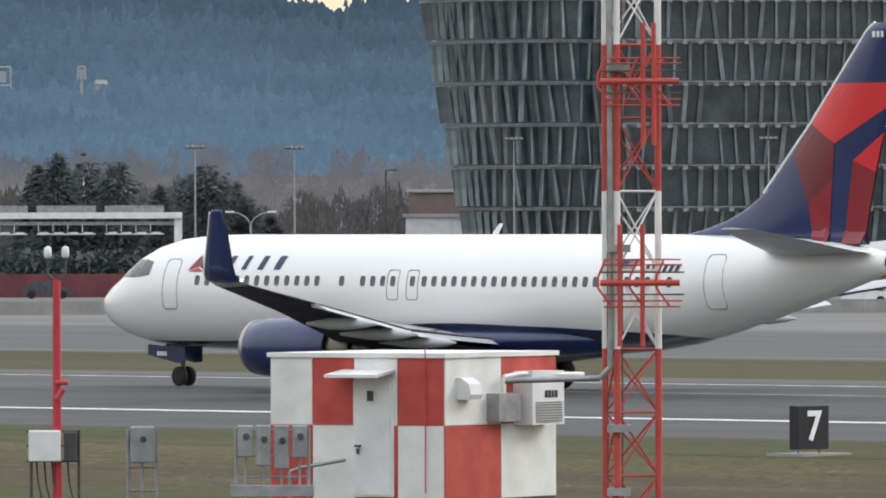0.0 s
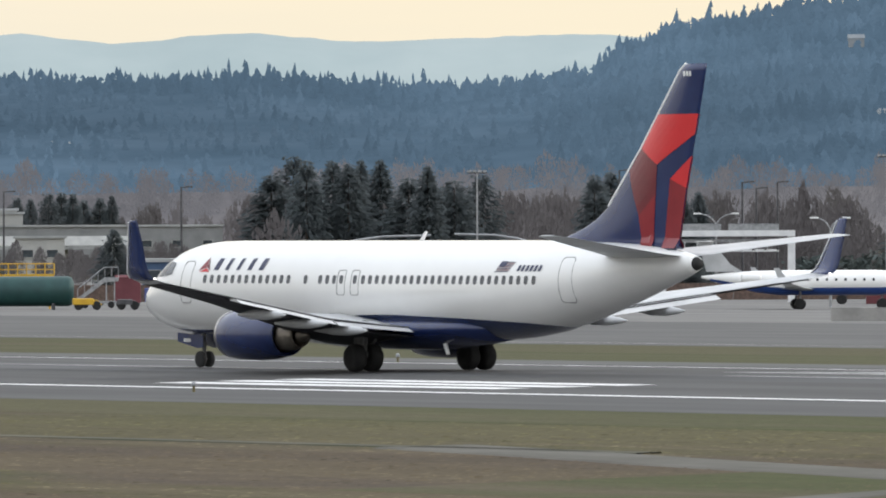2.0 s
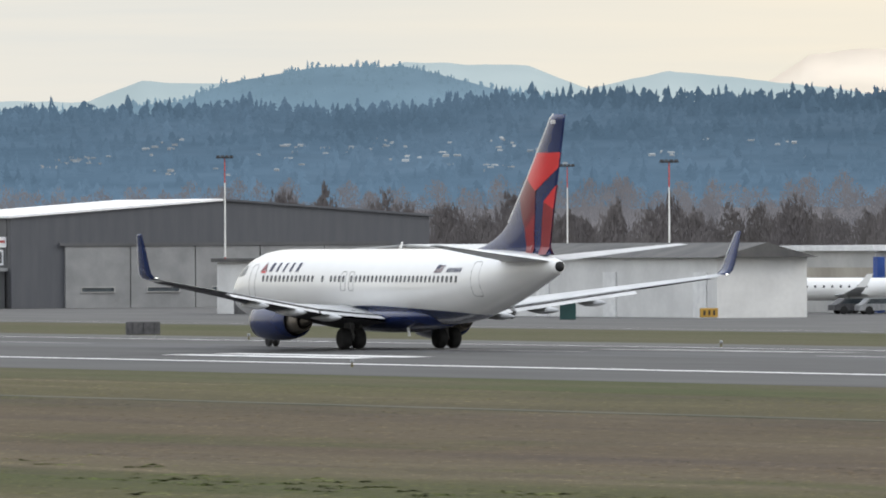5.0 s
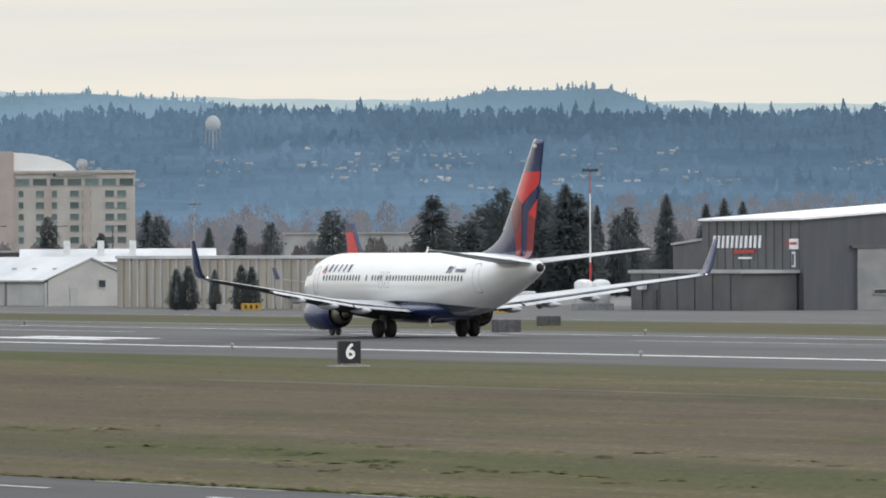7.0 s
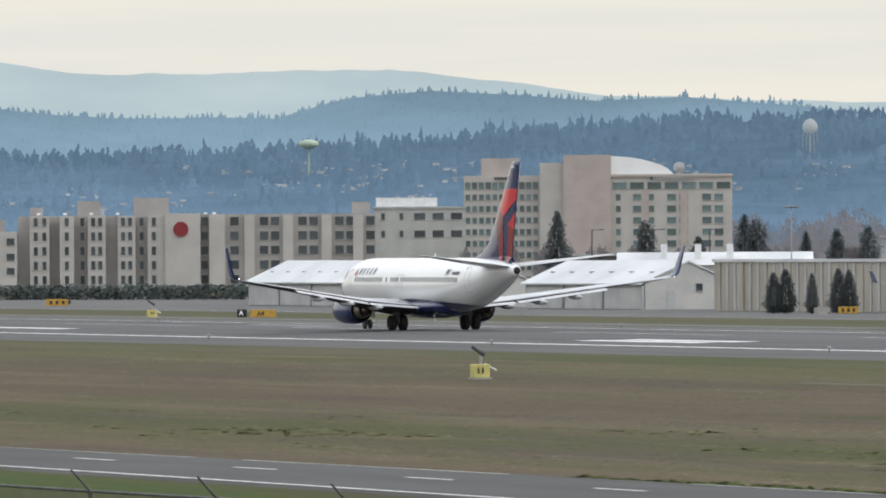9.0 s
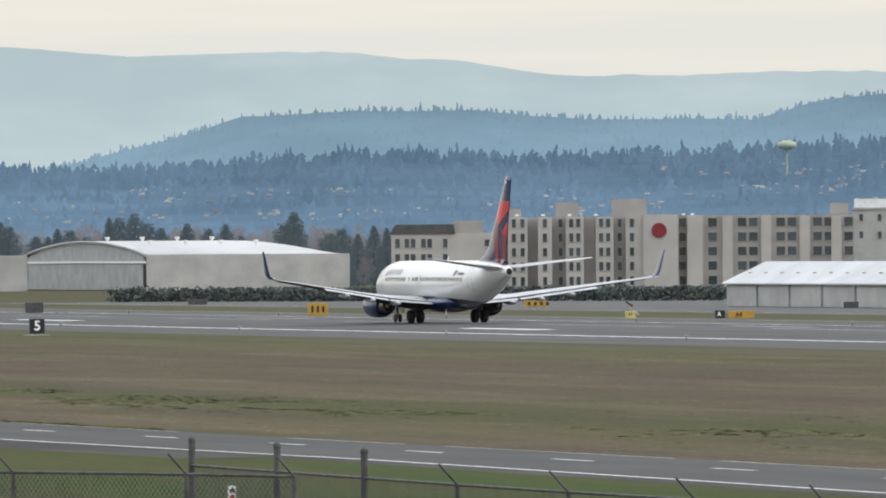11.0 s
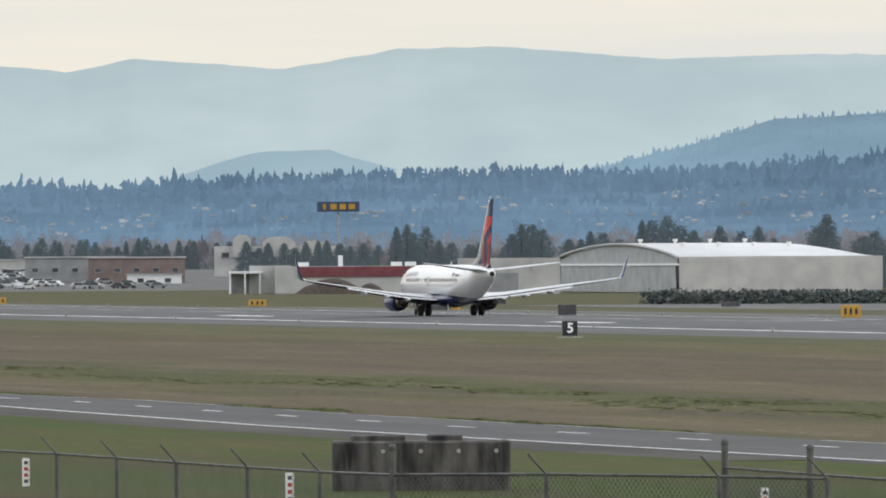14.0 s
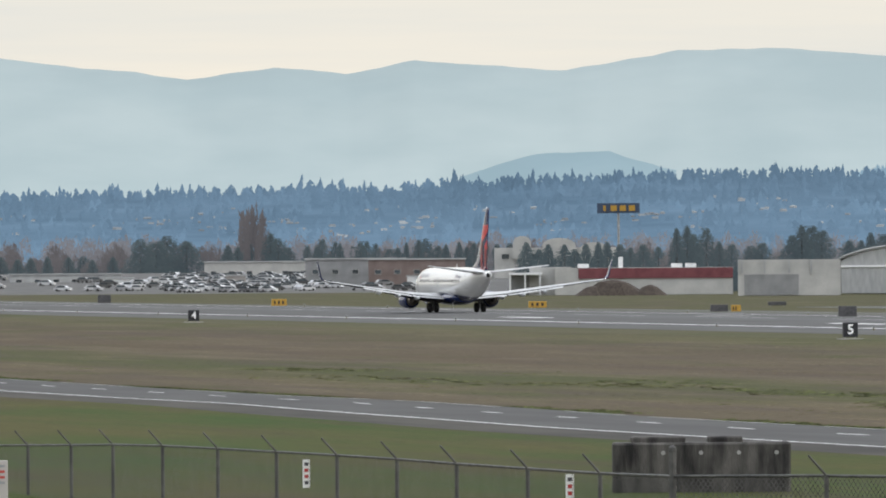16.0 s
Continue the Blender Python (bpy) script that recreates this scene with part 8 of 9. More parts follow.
    bm = bmesh.new()
    prism(bm, [(-0.3, 7.4), (9.2, 6.8), (9.2, 7.05), (-0.3, 7.65)], lambda u, v, w: (6 + w, u, v), 12.4)
    part("roof", fix(bm), M_LIGHTGREY, b)


M_GREYWALL2 = surface("dark_charcoal_cladding", (0.074, 0.078, 0.090), (0.088, 0.092, 0.104), 0.4, 0.55, fine=0.08, stretch=(3, 3, 0.3))
grey_hangar()
_p = polar(23.15, 1066)
_s = thing("white_tanks", "pair of white upright storage tanks on a frame", "tank", pose(_p.x, _p.y, GZ))
for dx_ in (-1.0, 1.0):
    _bm = bmesh.new()
    spin(_bm, [(0.6, 0.7), (0.7, 0.98), (2.9, 0.98), (3.2, 0.6), (3.25, 0.2)], (dx_, 0, 0), "z", 18)
    part("tank", _bm, M_STEELW, _s, smooth=True)
slab("frame", (0, 0, 0.35), (4.2, 1.8, 0.7), M_STEELG, _s)

# long white building along the apron
_s = thing("white_shed", "long off-white apron building with low gable and dark roof", "building", pose(418.5, 775.0, GZ))
slab("wall", (4.5, 38, 2.65), (9, 76, 5.3), M_WHITEWALL, _s)
_bm = bmesh.new()
prism(_bm, [(44, 5.3), (76.4, 5.3), (76.4, 5.75), (60, 6.35), (44, 5.8)], lambda u, v, w: (4.5 + w, u, v), 9.4)
part("gable", fix(_bm), M_WHITEWALL, _s, "white gable end")
_bm = bmesh.new()
prism(_bm, [(43.6, 5.8), (60, 6.37), (76.8, 5.77), (76.8, 5.95), (60, 6.55), (43.6, 6.0)], lambda u, v, w: (4.5 + w, u, v), 10)
part("gable_roof", fix(_bm), M_ROOFGREY, _s, "pale roof edge")
_bm = bmesh.new()
loft(_bm, [[(x, y, z) for x, z in ((-0.6, 5.3), (4.5, 6.6), (9.6, 5.3))] for y in (-1, 44)])
part("roof", fix(_bm), M_DARKROOF, _s, "dark shallow roof")
for y_ in (3, 20, 33, 46, 53, 60, 67):
    slab("door", (-0.08, y_, 2.0), (0.12, 4.6 if y_ > 40 else 2.4, 4.0), M_LIGHTGREY if y_ > 40 else M_STEELW, _s, "pale door")
slab("roof_unit", (1.5, 42, 6.4), (1.6, 2.2, 1.5), M_STEELW, _s)
_s = thing("green_bin", "green portable cabin by the white wall", "cabin", site(27.52, 872))
slab("body", (0, 0, 1.1), (1.4, 1.2, 2.2), M_GREENPAINT, _s, r=0.04)
slab("roof", (0, 0, 2.25), (1.5, 1.3, 0.15), M_STEELW, _s)
guidance_sign(415.0, 770.0, 1.7, 0.8, "", "yellow taxiway sign near the white wall", bars=3)
_s = thing("white_outbuilding", "small white building with dark recess and flat roof", "building", pose(413.5, 843.0, GZ))
slab("wall", (7, 11.5, 2.5), (14, 23, 5.0), M_WHITEWALL, _s)
slab("roof", (7, 11.5, 5.1), (14.8, 24, 0.35), M_DARKROOF, _s)
# no opening is cut: a dark slab stands for the shade inside
slab("recess", (-0.06, 16.5, 1.2), (0.12, 5.2, 2.4), M_DARKSTEEL, _s, "dark panel for the shade in an open doorway")
# blue-roofed hut
_s = thing("blue_roofed_hut", "grey hut with a blue metal roof on the ramp", "building", site(34.82, 900))
slab("wall", (0, 2.5, 1.5), (8.6, 5, 3.0), M_LIGHTGREY, _s)
_bm = bmesh.new()
loft(_bm, [[(x, y, z) for y, z in ((-0.5, 3.0), (2.5, 4.75), (5.5, 3.0))] for x in (-4.8, 4.8)])
part("roof", fix(_bm), M_BLUEROOF, _s, "blue sheet metal roof")
for x_ in (-2.4, 1.5):
    slab("door", (x_, -0.06, 1.1), (1.0, 0.1, 2.1), M_BLUEPAINT, _s, "blue door")


def white_hangars():
    """Row of low white hangars along the far apron, eave side to the runway."""
    x0 = 405.0
    D, ev = 11.0, 3.0
    for y0, y1, tall in ((1110.0, 1152.0, 5.6), (1181.5, 1262.0, 5.7)):
        W = y1 - y0
        s = thing("low_white_hangar", "low white hangar row with sliding doors and pale roof", "hangar", pose(x0, y0, GZ))
        slab("wall", (D / 2, W / 2, ev / 2), (D, W, ev), M_OFFWHITE, s)
        bm = bmesh.new()
        loft(bm, [[(x, y, z) for x, z in ((-0.6, ev - 0.1), (D / 2, tall), (D + 0.6, ev - 0.1), (D + 0.6, ev + 0.05), (D / 2, tall + 0.18), (-0.6, ev + 0.07))] for y in (-0.3, W + 0.3)])
        part("roof", fix(bm), M_ROOFGREY, s, "pale sheet roof")
        for y in (0.0, W):
            bm = bmesh.new()
            prism(bm, [(0, ev), (D, ev), (D / 2, tall - 0.02)], lambda u, v, w: (u, y + w, v), 0.3)
            part("gable", fix(bm), M_OFFWHITE, s, "white gable end")
        slab("gable_wall", (D / 2, -0.1, ev / 2), (D - 0.1, 0.2, ev), M_OFFWHITE, s)
        slab("service_door", (D * 0.3, -0.22, 1.05), (1.0, 0.08, 2.1), M_LIGHTGREY, s, "grey service door")
        n = int(W / 13)
        for k in range(n):
            slab("sliding_door", (-0.1, W * (k + 0.5) / n, 1.3), (0.18, W / n - 1.4, 2.5), M_OFFWHITE, s, "white sliding door")
            slab("door_post", (-0.2, W * k / n, 1.4), (0.25, 0.5, 2.8), M_LIGHTGREY, s)
        for k in range(n * 2):
            slab("roof_light", (2.8, W * (k + 0.5) / n / 2, 4.42), (1.4, 0.9, 0.12), M_LIGHTGREY, s)
        window_at(s, pose(D * 0.62, -0.22, 2.6), 0.9, 0.9, M_GLASS)
    s = thing("roof_range", "pale flat-roofed range with upright vents behind hangars", "building", site(20.45, 1480))
    slab("wall", (0, 6, 2.4), (28, 12, 4.8), M_OFFWHITE, s)
    bm = bmesh.new()
    loft(bm, [[(x, y, z) for y, z in ((-0.5, 4.7), (6, 6.6), (12.5, 4.7))] for x in (-14.5, 14.5)])
    part("roof", fix(bm), M_ROOFGREY, s)
    for x in (-7.5, -2.5, 2.2):
        slab("roof_vent", (x, 3, 6.6), (1.0, 1.0, 2.4), M_STEELW, s, "white upright vent")
    s = thing("blast_wall", "long tan ribbed blast wall with pale coping", "building", pose(403.0, 1010.0, GZ))
    slab("wall", (0.6, 35.5, 2.8), (1.2, 71, 5.6), M_TANPANEL, s)
    slab("roof_edge", (0.6, 35.5, 5.75), (1.6, 71.4, 0.35), M_ROOFGREY, s)
    for k in range(28):
        slab("wall_rib", (-0.08, 1.5 + 2.5 * k, 2.8), (0.16, 0.5, 5.4), M_OFFWHITE if k % 3 else M_TANPANEL, s)


white_hangars()


# ---------------------------------------------------------------- hotels and offices
def windows_grid(parent, xs, zs, w, h, y, mat, skip=()):
    for i, x in enumerate(xs):
        for j, z in enumerate(zs):
            if (i, j) not in skip:
                window_at(parent, pose(x, y, z), w, h, mat)


def big_hotel():
    s = thing("large_hotel", "tall pinkish-beige hotel with green-tinted windows and curved roof lantern", "hotel", site(19.86, 2600))
    k = 2600 * math.radians(1)
    x = lambda az: (az - 19.86) * k
    g = -GZ
    # right wing
    w0, w1, top = x(19.86), x(20.55), 25.4 + g
    right = slab("wing_wall", ((w0 + w1) / 2, 6, top / 2), (w1 - w0, 12, top), M_CREAM, s, "cream right wing")
    slab("cornice", ((w0 + w1) / 2, -0.1, top - 0.5), (w1 - w0 + 0.6, 0.6, 0.5), M_PINK, s)
    for c in (0.3, 0.62):
        slab("wall_pier", (w0 + (w1 - w0) * (c - 0.02), -0.12, top * 0.42), (2.0, 0.3, top * 0.84), M_PINK, right, "pinkish wall pier")
    zs = [top - 3.0 - 3.0 * j for j in range(8)]
    for i in range(7):
        xx = w0 + (w1 - w0) * (i + 0.5) / 7
        window_at(right, pose(xx, -0.05, zs[0]), 3.6, 1.8, M_TEALGLASS)
    for i, f in enumerate((0.04, 0.20, 0.30, 0.48, 0.58, 0.77, 0.87)):
        for z in zs[1:]:
            window_at(right, pose(w0 + (w1 - w0) * f + 0.6, -0.05, z), 1.3 if i == 0 else 2.3, 1.7, M_TEALGLASS)
    # curved lantern on top of it
    bm = bmesh.new()
    prism(bm, [(w0, top), (w0, top + 4.7)] + [(w0 + 16.2 * f, top + 4.7 * math.cos(f * math.pi / 2) ** 0.6) for f in (0.3, 0.55, 0.75, 0.9)] + [(w0 + 16.2, top)], lambda u, v, w: (u, 5 + w, v), 9)
    part("roof_lantern", fix(bm), M_WHITEROOF, s, "white curved roof lantern")
    bm = bmesh.new()
    spin(bm, [(0, 0.2), (0.4, 1.4), (0.5, 1.5)], (w0 + 17.6, 3, top + 1.6), "y", 16)
    tube(bm, (w0 + 17.6, 3, top - 0.2), (w0 + 17.6, 3, top + 1.6), 0.2, 0.2, 6)
    part("dish", fix(bm), M_STEELG, s, "round roof dish")
    for i in range(12):
        slab("sign_bar", (w0 + 10.5 + 0.95 * i, -0.3, top - 1.15), (0.6, 0.2, 0.8), M_LIGHTGREY if i else M_GREENPAINT, right)
    # core
    c0, c1, ct = x(19.45), x(19.86), 30.4 + g
    slab("core_wall", (c0 + (c1 - c0) * 0.67, 4, ct / 2), ((c1 - c0) * 0.66, 10, ct), M_PINK, s, "windowless pinkish core")
    slab("core_wall", (c0 + (c1 - c0) * 0.18, 5, ct / 2 - 1.0), ((c1 - c0) * 0.34, 9, ct - 2.0), M_CREAM, s)
    # left wing
    l0, l1, lt = x(19.02), x(19.46), 25.2 + g
    left = slab("wing_wall", ((l0 + l1) / 2, 9, lt / 2), (l1 - l0, 10, lt), M_CREAM, s, "cream left wing")
    slab("penthouse", (x(19.23), 9, lt + 2.2), (10, 7, 4.6), M_PINK, s)
    zs = [lt - 2.6 - 3.0 * j for j in range(8)]
    for i in range(11):
        xx = l0 + (l1 - l0) * (i + 0.6) / 11.4
        for j, z in enumerate(zs):
            window_at(left, pose(xx, 3.95, z), 1.2 if j else 1.45, 1.6 if j else 1.9, M_TEALGLASS)
    slab("wall_pier", (l0 + (l1 - l0) * 0.63, 3.9, lt * 0.4), (1.0, 0.3, lt * 0.75), M_LIGHTGREY, left)
    for i in range(6):
        slab("sign_bar", (l0 + 8.2 + 0.7 * i, 3.85, lt - 0.7), (0.5, 0.2, 0.7), M_DARKSTEEL, left)


big_hotel()


def white_office():
    s = thing("white_office_block", "white two-storey office block with dark windows on a rise", "office building", site(18.77, 2300))
    top = 16.0 - GZ
    b = slab("wall", (0, 6, top / 2), (21, 12, top), M_OFFWHITE, s)
    slab("upper_wall", (-3, 7, top + 1.0), (14, 8, 2.2), M_STEELW, s)
    slab("parapet", (0, -0.05, top - 0.2), (21.4, 0.4, 0.5), M_LIGHTGREY, s)
    for i in range(5):
        for z in (top - 2.2, top - 6.2):
            window_at(b, pose(-8.4 + 4.2 * i, -0.05, z), 2.6 if i > 1 else 0.9, 1.6, M_GLASS)


white_office()


def apartment_hotel():
    """Long beige four-storey hotel with projecting bays."""
    d = 1980
    s = thing("beige_hotel", "long beige hotel with projecting bays and dark windows", "hotel", site(17.35, d))
    k = d * math.radians(1)
    x = lambda az: (az - 17.35) * k
    g = -GZ
    zs = [12.0 - 2.85 * j + g for j in range(5)]

    def bay(a0, a1, top, y, cols, w, h, mat=M_BEIGE, label=""):
        x0, x1 = x(a0), x(a1)
        b = slab("wall", ((x0 + x1) / 2, y + 7, (top + g) / 2), (x1 - x0, 14, top + g), mat, s, label)
        for f in cols:
            for z in zs:
                if z + 1 < top + g:
                    window_at(b, pose(x0 + (x1 - x0) * f, y - 0.05, z), w, h, M_GLASS)
        return b

    # right range
    bay(17.66, 18.52, 13.4, 2.0, (), 1, 1)
    r = [o for o in s.children][-1]
    for az, n in ((17.715, 1), (17.915, 2), (18.135, 2), (18.345, 2), (18.49, 1)):
        for i in range(n):
            for z in zs:
                window_at(r, pose(x(az) + (i - (n - 1) / 2) * 2.2, 1.95, z), 1.75, 1.75, M_GLASS)
    for az in (17.80, 18.02, 18.24, 18.42):
        slab("wall_pier", (x(az), 1.7, 7.0), (2.0, 0.8, 14.2), M_CREAM, r)
    slab("roof_block", (x(18.44), 8, 15.6), (3.5, 6, 2.2), M_BEIGE, s)
    # red disc wall
    bay(17.32, 17.52, 13.6, 0.0, (), 1, 1, M_CREAM, "plain cream wall with a red disc")
    bay(17.52, 17.57, 13.4, 3.0, (0.5,), 1.4, 1.7)
    bay(17.57, 17.66, 13.4, 1.0, (), 1, 1, M_CREAM)
    bm = bmesh.new()
    spin(bm, [(-0.25, 1.45), (-0.05, 1.5), (0.1, 1.5)], (x(17.41), -0.1, 10.5 + g), "y", 32)
    part("red_disc", bm, M_MIDRED, s, "round red sign disc")
    # stepped bays to the left
    for a0, a1, y, cols in ((16.48, 16.55, 3, ()), (16.55, 16.66, 0, (0.3, 0.75)), (16.66, 16.72, 3, ()), (16.72, 16.80, 0, (0.5,)), (16.80, 16.88, 3, (0.6,)), (16.88, 16.98, 0, (0.3, 0.7)),
                            (16.98, 17.05, 3, ()), (17.05, 17.15, 0.5, (0.3, 0.7)), (17.15, 17.22, 3, (0.5,)), (17.22, 17.32, 1.0, (0.35,))):
        bay(a0, a1, 13.2, y, cols, 0.85, 1.7, M_BEIGE if y > 2 else M_CREAM)
    for a0, a1, t in ((17.14, 17.34, 16.6), (16.82, 16.95, 16.0), (16.55, 16.62, 14.8)):
        slab("roof_block", (x((a0 + a1) / 2), 8, t + g - 1.8), (x(a1) - x(a0), 6, 3.8), M_BEIGE, s, "beige roof block")
    for az in (16.6, 16.75, 16.9, 17.05, 17.55, 17.6):
        slab("roof_lamp", (x(az), 2, 13.6 + g), (0.7, 0.5, 0.4), M_SIGNTEXT, s, "small bright roof lamp")
    # left block
    b = thing("small_hotel_block", "beige three-storey block with grey mansard roof", "building", site(16.18, d))
    w = (16.47 - 15.88) * k
    wl_ = slab("wall", (0, 7, 5.6), (w, 14, 11.2), M_CREAM, b)
    bm = bmesh.new()
    prism(bm, [(-w / 2 - 0.4, 11.1), (w * 0.12, 11.1), (w * 0.10, 12.9), (-w / 2 + 0.9, 12.9)], lambda u, v, t: (u, 7 + t, v), 14.6)
    part("mansard_roof", fix(bm), M_DARKROOF, b, "grey sloped roof")
    slab("roof_block", (w * 0.24, 6, 12.3), (w * 0.30, 10, 2.6), M_BEIGE, b)
    for i, f in enumerate((-0.44, -0.35, -0.29, -0.19, -0.13, 0.02)):
        for z in (9.2, 6.2, 3.4):
            window_at(wl_, pose(w * f, -0.05, z), 0.95, 1.8, M_GLASS)
    for z in (9.2, 6.2, 3.4):
        window_at(wl_, pose(w * 0.44, -0.05, z), 1.6, 1.4, M_GLASS)


apartment_hotel()

# large pale arched hangar far down the field
_c = polar(14.49, 2050)
arch_hangar("large pale cream barrel-roofed hangar far down the airfield", pose(_c.x, _c.y, GZ, 0, 0, 0), 104.0, 43.0, 7.3, 10.2, M_WHITEROOF, M_OFFWHITE, M_LIGHTGREY, 8, 0, doors=7)
_s = thing("hangar_side_range", "low pale concrete range with grey openings beside arched hangar", "building", site(13.52, 2040))
slab("wall", (0, 8, 3.65), (20.8, 16, 7.3), M_OFFWHITE, _s)
# flat slab on the wall, its grey standing for shade within the bay
slab("opening", (-3.6, -0.06, 2.2), (11, 0.12, 4.2), M_DOORGREY, _s, "grey panel for the shaded inside of an open bay")
for x_ in (-9.6, -5, 0, 4.5):
    slab("pilaster", (x_, -0.2, 5.9), (0.4, 0.4, 2.6), M_LIGHTGREY, _s)
_s = thing("maroon_banded_building", "long low white building with maroon band", "building", site(12.72, 2150))
slab("wall", (-1, 8, 2.9), (38, 16, 5.8), M_OFFWHITE, _s)
slab("band", (1.5, -0.1, 4.6), (33, 0.3, 2.2), M_MAROON, _s, "maroon wall band")
slab("roof_unit", (-6, 6, 6.9), (1.0, 1.0, 2.4), M_STEELW, _s)
for x_ in (-14, 6, 9):
    slab("roof_unit", (x_, 6, 6.2), (2.4, 2, 0.9), M_STEELW, _s)
_s = thing("white_canopy_building", "low white building with a posted canopy bay", "building", site(12.12, 2160))
slab("wall", (1.5, 8, 3.0), (9, 12, 6.0), M_OFFWHITE, _s)
slab("canopy", (-3.8, 2, 4.6), (7.2, 8, 0.5), M_STEELW, _s)
slab("bay", (-3.8, 5, 2.2), (6.6, 5, 4.3), M_DOORGREY, _s, "grey recessed bay")
for x_ in (-7.1, -3.9, -0.7):
    slab("canopy_post", (x_, -1.7, 2.2), (0.35, 0.35, 4.5), M_STEELW, _s)
_bm = bmesh.new()
_rnd = random.Random(9)
for cx_, cw_, ch_ in ((-2.0, 7.5, 3.3), (5.5, 4.0, 2.2), (-6.5, 4.0, 2.0)):
    _n = 10
    _ring0 = [(cx_ + cw_ * math.cos(a) * _rnd.uniform(0.9, 1.1), 3 * math.sin(a), -0.1) for a in [math.tau * j / _n for j in range(_n)]]
    _ring1 = [(cx_ + cw_ * 0.45 * math.cos(a) * _rnd.uniform(0.8, 1.2), 1.4 * math.sin(a), ch_ * _rnd.uniform(0.7, 0.9)) for a in [math.tau * j / _n for j in range(_n)]]
    _ring2 = [(cx_ + cw_ * 0.1 * math.cos(a), 0.3 * math.sin(a), ch_) for a in [math.tau * j / _n for j in range(_n)]]
    loft(_bm, [_ring0, _ring1, _ring2])
_ob = part("earth_mound", fix(_bm), M_BARK)
_ob.matrix_basis = site(12.58, 2115)
tagged(_ob, "brown mounds of bark and earth", "mound", kind="stuff")


# tall store sign: a dark board with yellow blocks on a post
_s = thing("store_sign", "tall dark blue store sign with yellow blocks on a post", "sign", site(12.55, 2700))
slab("board", (0, 0, 20.4 - GZ), (11.4, 0.8, 2.7), M_SIGNNAVY := surface("navy_sign_board", (0.03, 0.05, 0.09), (0.045, 0.07, 0.12), 0.5, 0.5), _s)
_bd = _s.children[0]
for k_ in range(4):
    slab("letter_block", (-3.7 + 2.45 * k_, -0.45, 20.4 - GZ), (1.7 if k_ else 0.7, 0.2, 1.5), M_SIGNYELLOW, _bd, "yellow block")
_bm = bmesh.new()
tube(_bm, (0, 0.2, -0.1), (0, 0.2, 19.2 - GZ), 0.35, 0.3, 10)
part("post", _bm, M_STEELG, _s)


def shops():
    s = thing("shopping_centre", "far white shopping centre with arched entrance gables", "shop", site(12.2, 2720))
    slab("wall", (0, 10, 5.5), (34, 16, 11.0), M_OFFWHITE, s)
    for x, w, z in ((-9.5, 5, 14.2), (0.5, 9, 13.6), (10, 8, 12.4)):
        bm = bmesh.new()
        prism(bm, [(x - w / 2, 8)] + [(x - w / 2 * math.cos(a), z - 2.0 + 2.0 * math.sin(a)) for a in [math.pi * j / 8 for j in range(9)]] + [(x + w / 2, 8)], lambda u, v, t: (u, 1.5 + t, v), 1.0)
        part("entrance_gable", fix(bm), M_OFFWHITE, s, "pale arched gable")
    for i in range(8):
        window_at(s, pose(-14 + 4 * i, 1.9, 8.6), 2.0, 1.4, M_GLASS)


shops()
for az_, d_, w_, h_, m_, lab_ in ((11.05, 2620, 26, 8.2, M_DOORGREY, "long dull grey low building behind the car lot"), (10.6, 2800, 40, 7.6, M_OFFWHITE, "pale low warehouse behind the car lot"), (11.40, 2600, 25, 8.0, M_REDBRICK, "brown brick low building by the car lot"),
                                  (9.4, 2700, 30, 4.6, M_LIGHTGREY, "low grey shed by the car lot"), (9.7, 2655, 8, 3.4, M_STEELW, "small white cabin by the car lot"), (10.37, 2620, 5.2, 4.0, M_BEIGE, "small beige hut in the car lot"),
                                  (11.5, 2580, 14, 3.6, M_STEELW, "white trailers by the car lot"), (33.32, 1700, 9, 10.0, M_OFFWHITE, "pale flat-roofed building beyond the trees"), 
                                  (32.7, 1620, 24, 8.0, M_OFFWHITE, "pale distant flat-roofed warehouse"), (33.95, 1660, 40, 7.2, M_DOORGREY, "long dull grey distant warehouse row"), (33.25, 1690, 15, 9.4, M_OFFWHITE, "pale distant flat-roofed warehouse"), (33.6, 1430, 7, 5.6, M_OFFWHITE, "small pale building among bare shrubs"), (30.2, 1400, 15.0, 14.4, M_DOORGREY, "tall grey shed roof beyond the barrel hangar"), (34.3, 1030, 4.2, 3.6, M_BLUEROOF, "small pale blue shelter behind the ramp"), (44.15, 1100, 7.6, 9.9, M_REDBRICK, "red brick building beside the glass office"),
                                  (44.18, 1020, 8.8, 7.2, M_STEELW, "white striped stepped building"), (18.4, 2050, 16, 4.0, M_OFFWHITE, "low pale shed by the hotel"), (19.9, 1700, 18, 6.0, M_DARKROOF, "dark low building by the hotel"),
                                  (22.0, 1900, 40, 9.0, M_LIGHTGREY, "long distant grey warehouse")):
    _s = thing("low_building", lab_, "building", site(az_, d_), "distant low buildings")
    _w = slab("wall", (0, 5, h_ / 2), (w_, 10, h_), m_, _s)
    slab("roof_edge", (0, 5, h_ + 0.1), (w_ + 0.6, 10.6, 0.35), M_LIGHTGREY, _s)
    for i_ in range(max(2, int(w_ / 5))):
        window_at(_w, pose(-w_ / 2 + (i_ + 0.5) * w_ / max(2, int(w_ / 5)), -0.05, h_ * 0.6), 1.6, 1.1, M_GLASS)


# hillside buildings: haze in front of them painted as emission on walls and roofs
M_HOUSE = distance_paint("hazed_wall", ((0.12, 0.12, 0.12), (0.26, 0.25, 0.24)), (0.16, 0.19, 0.215), 0.95, 1.0, None, (), 0.45)
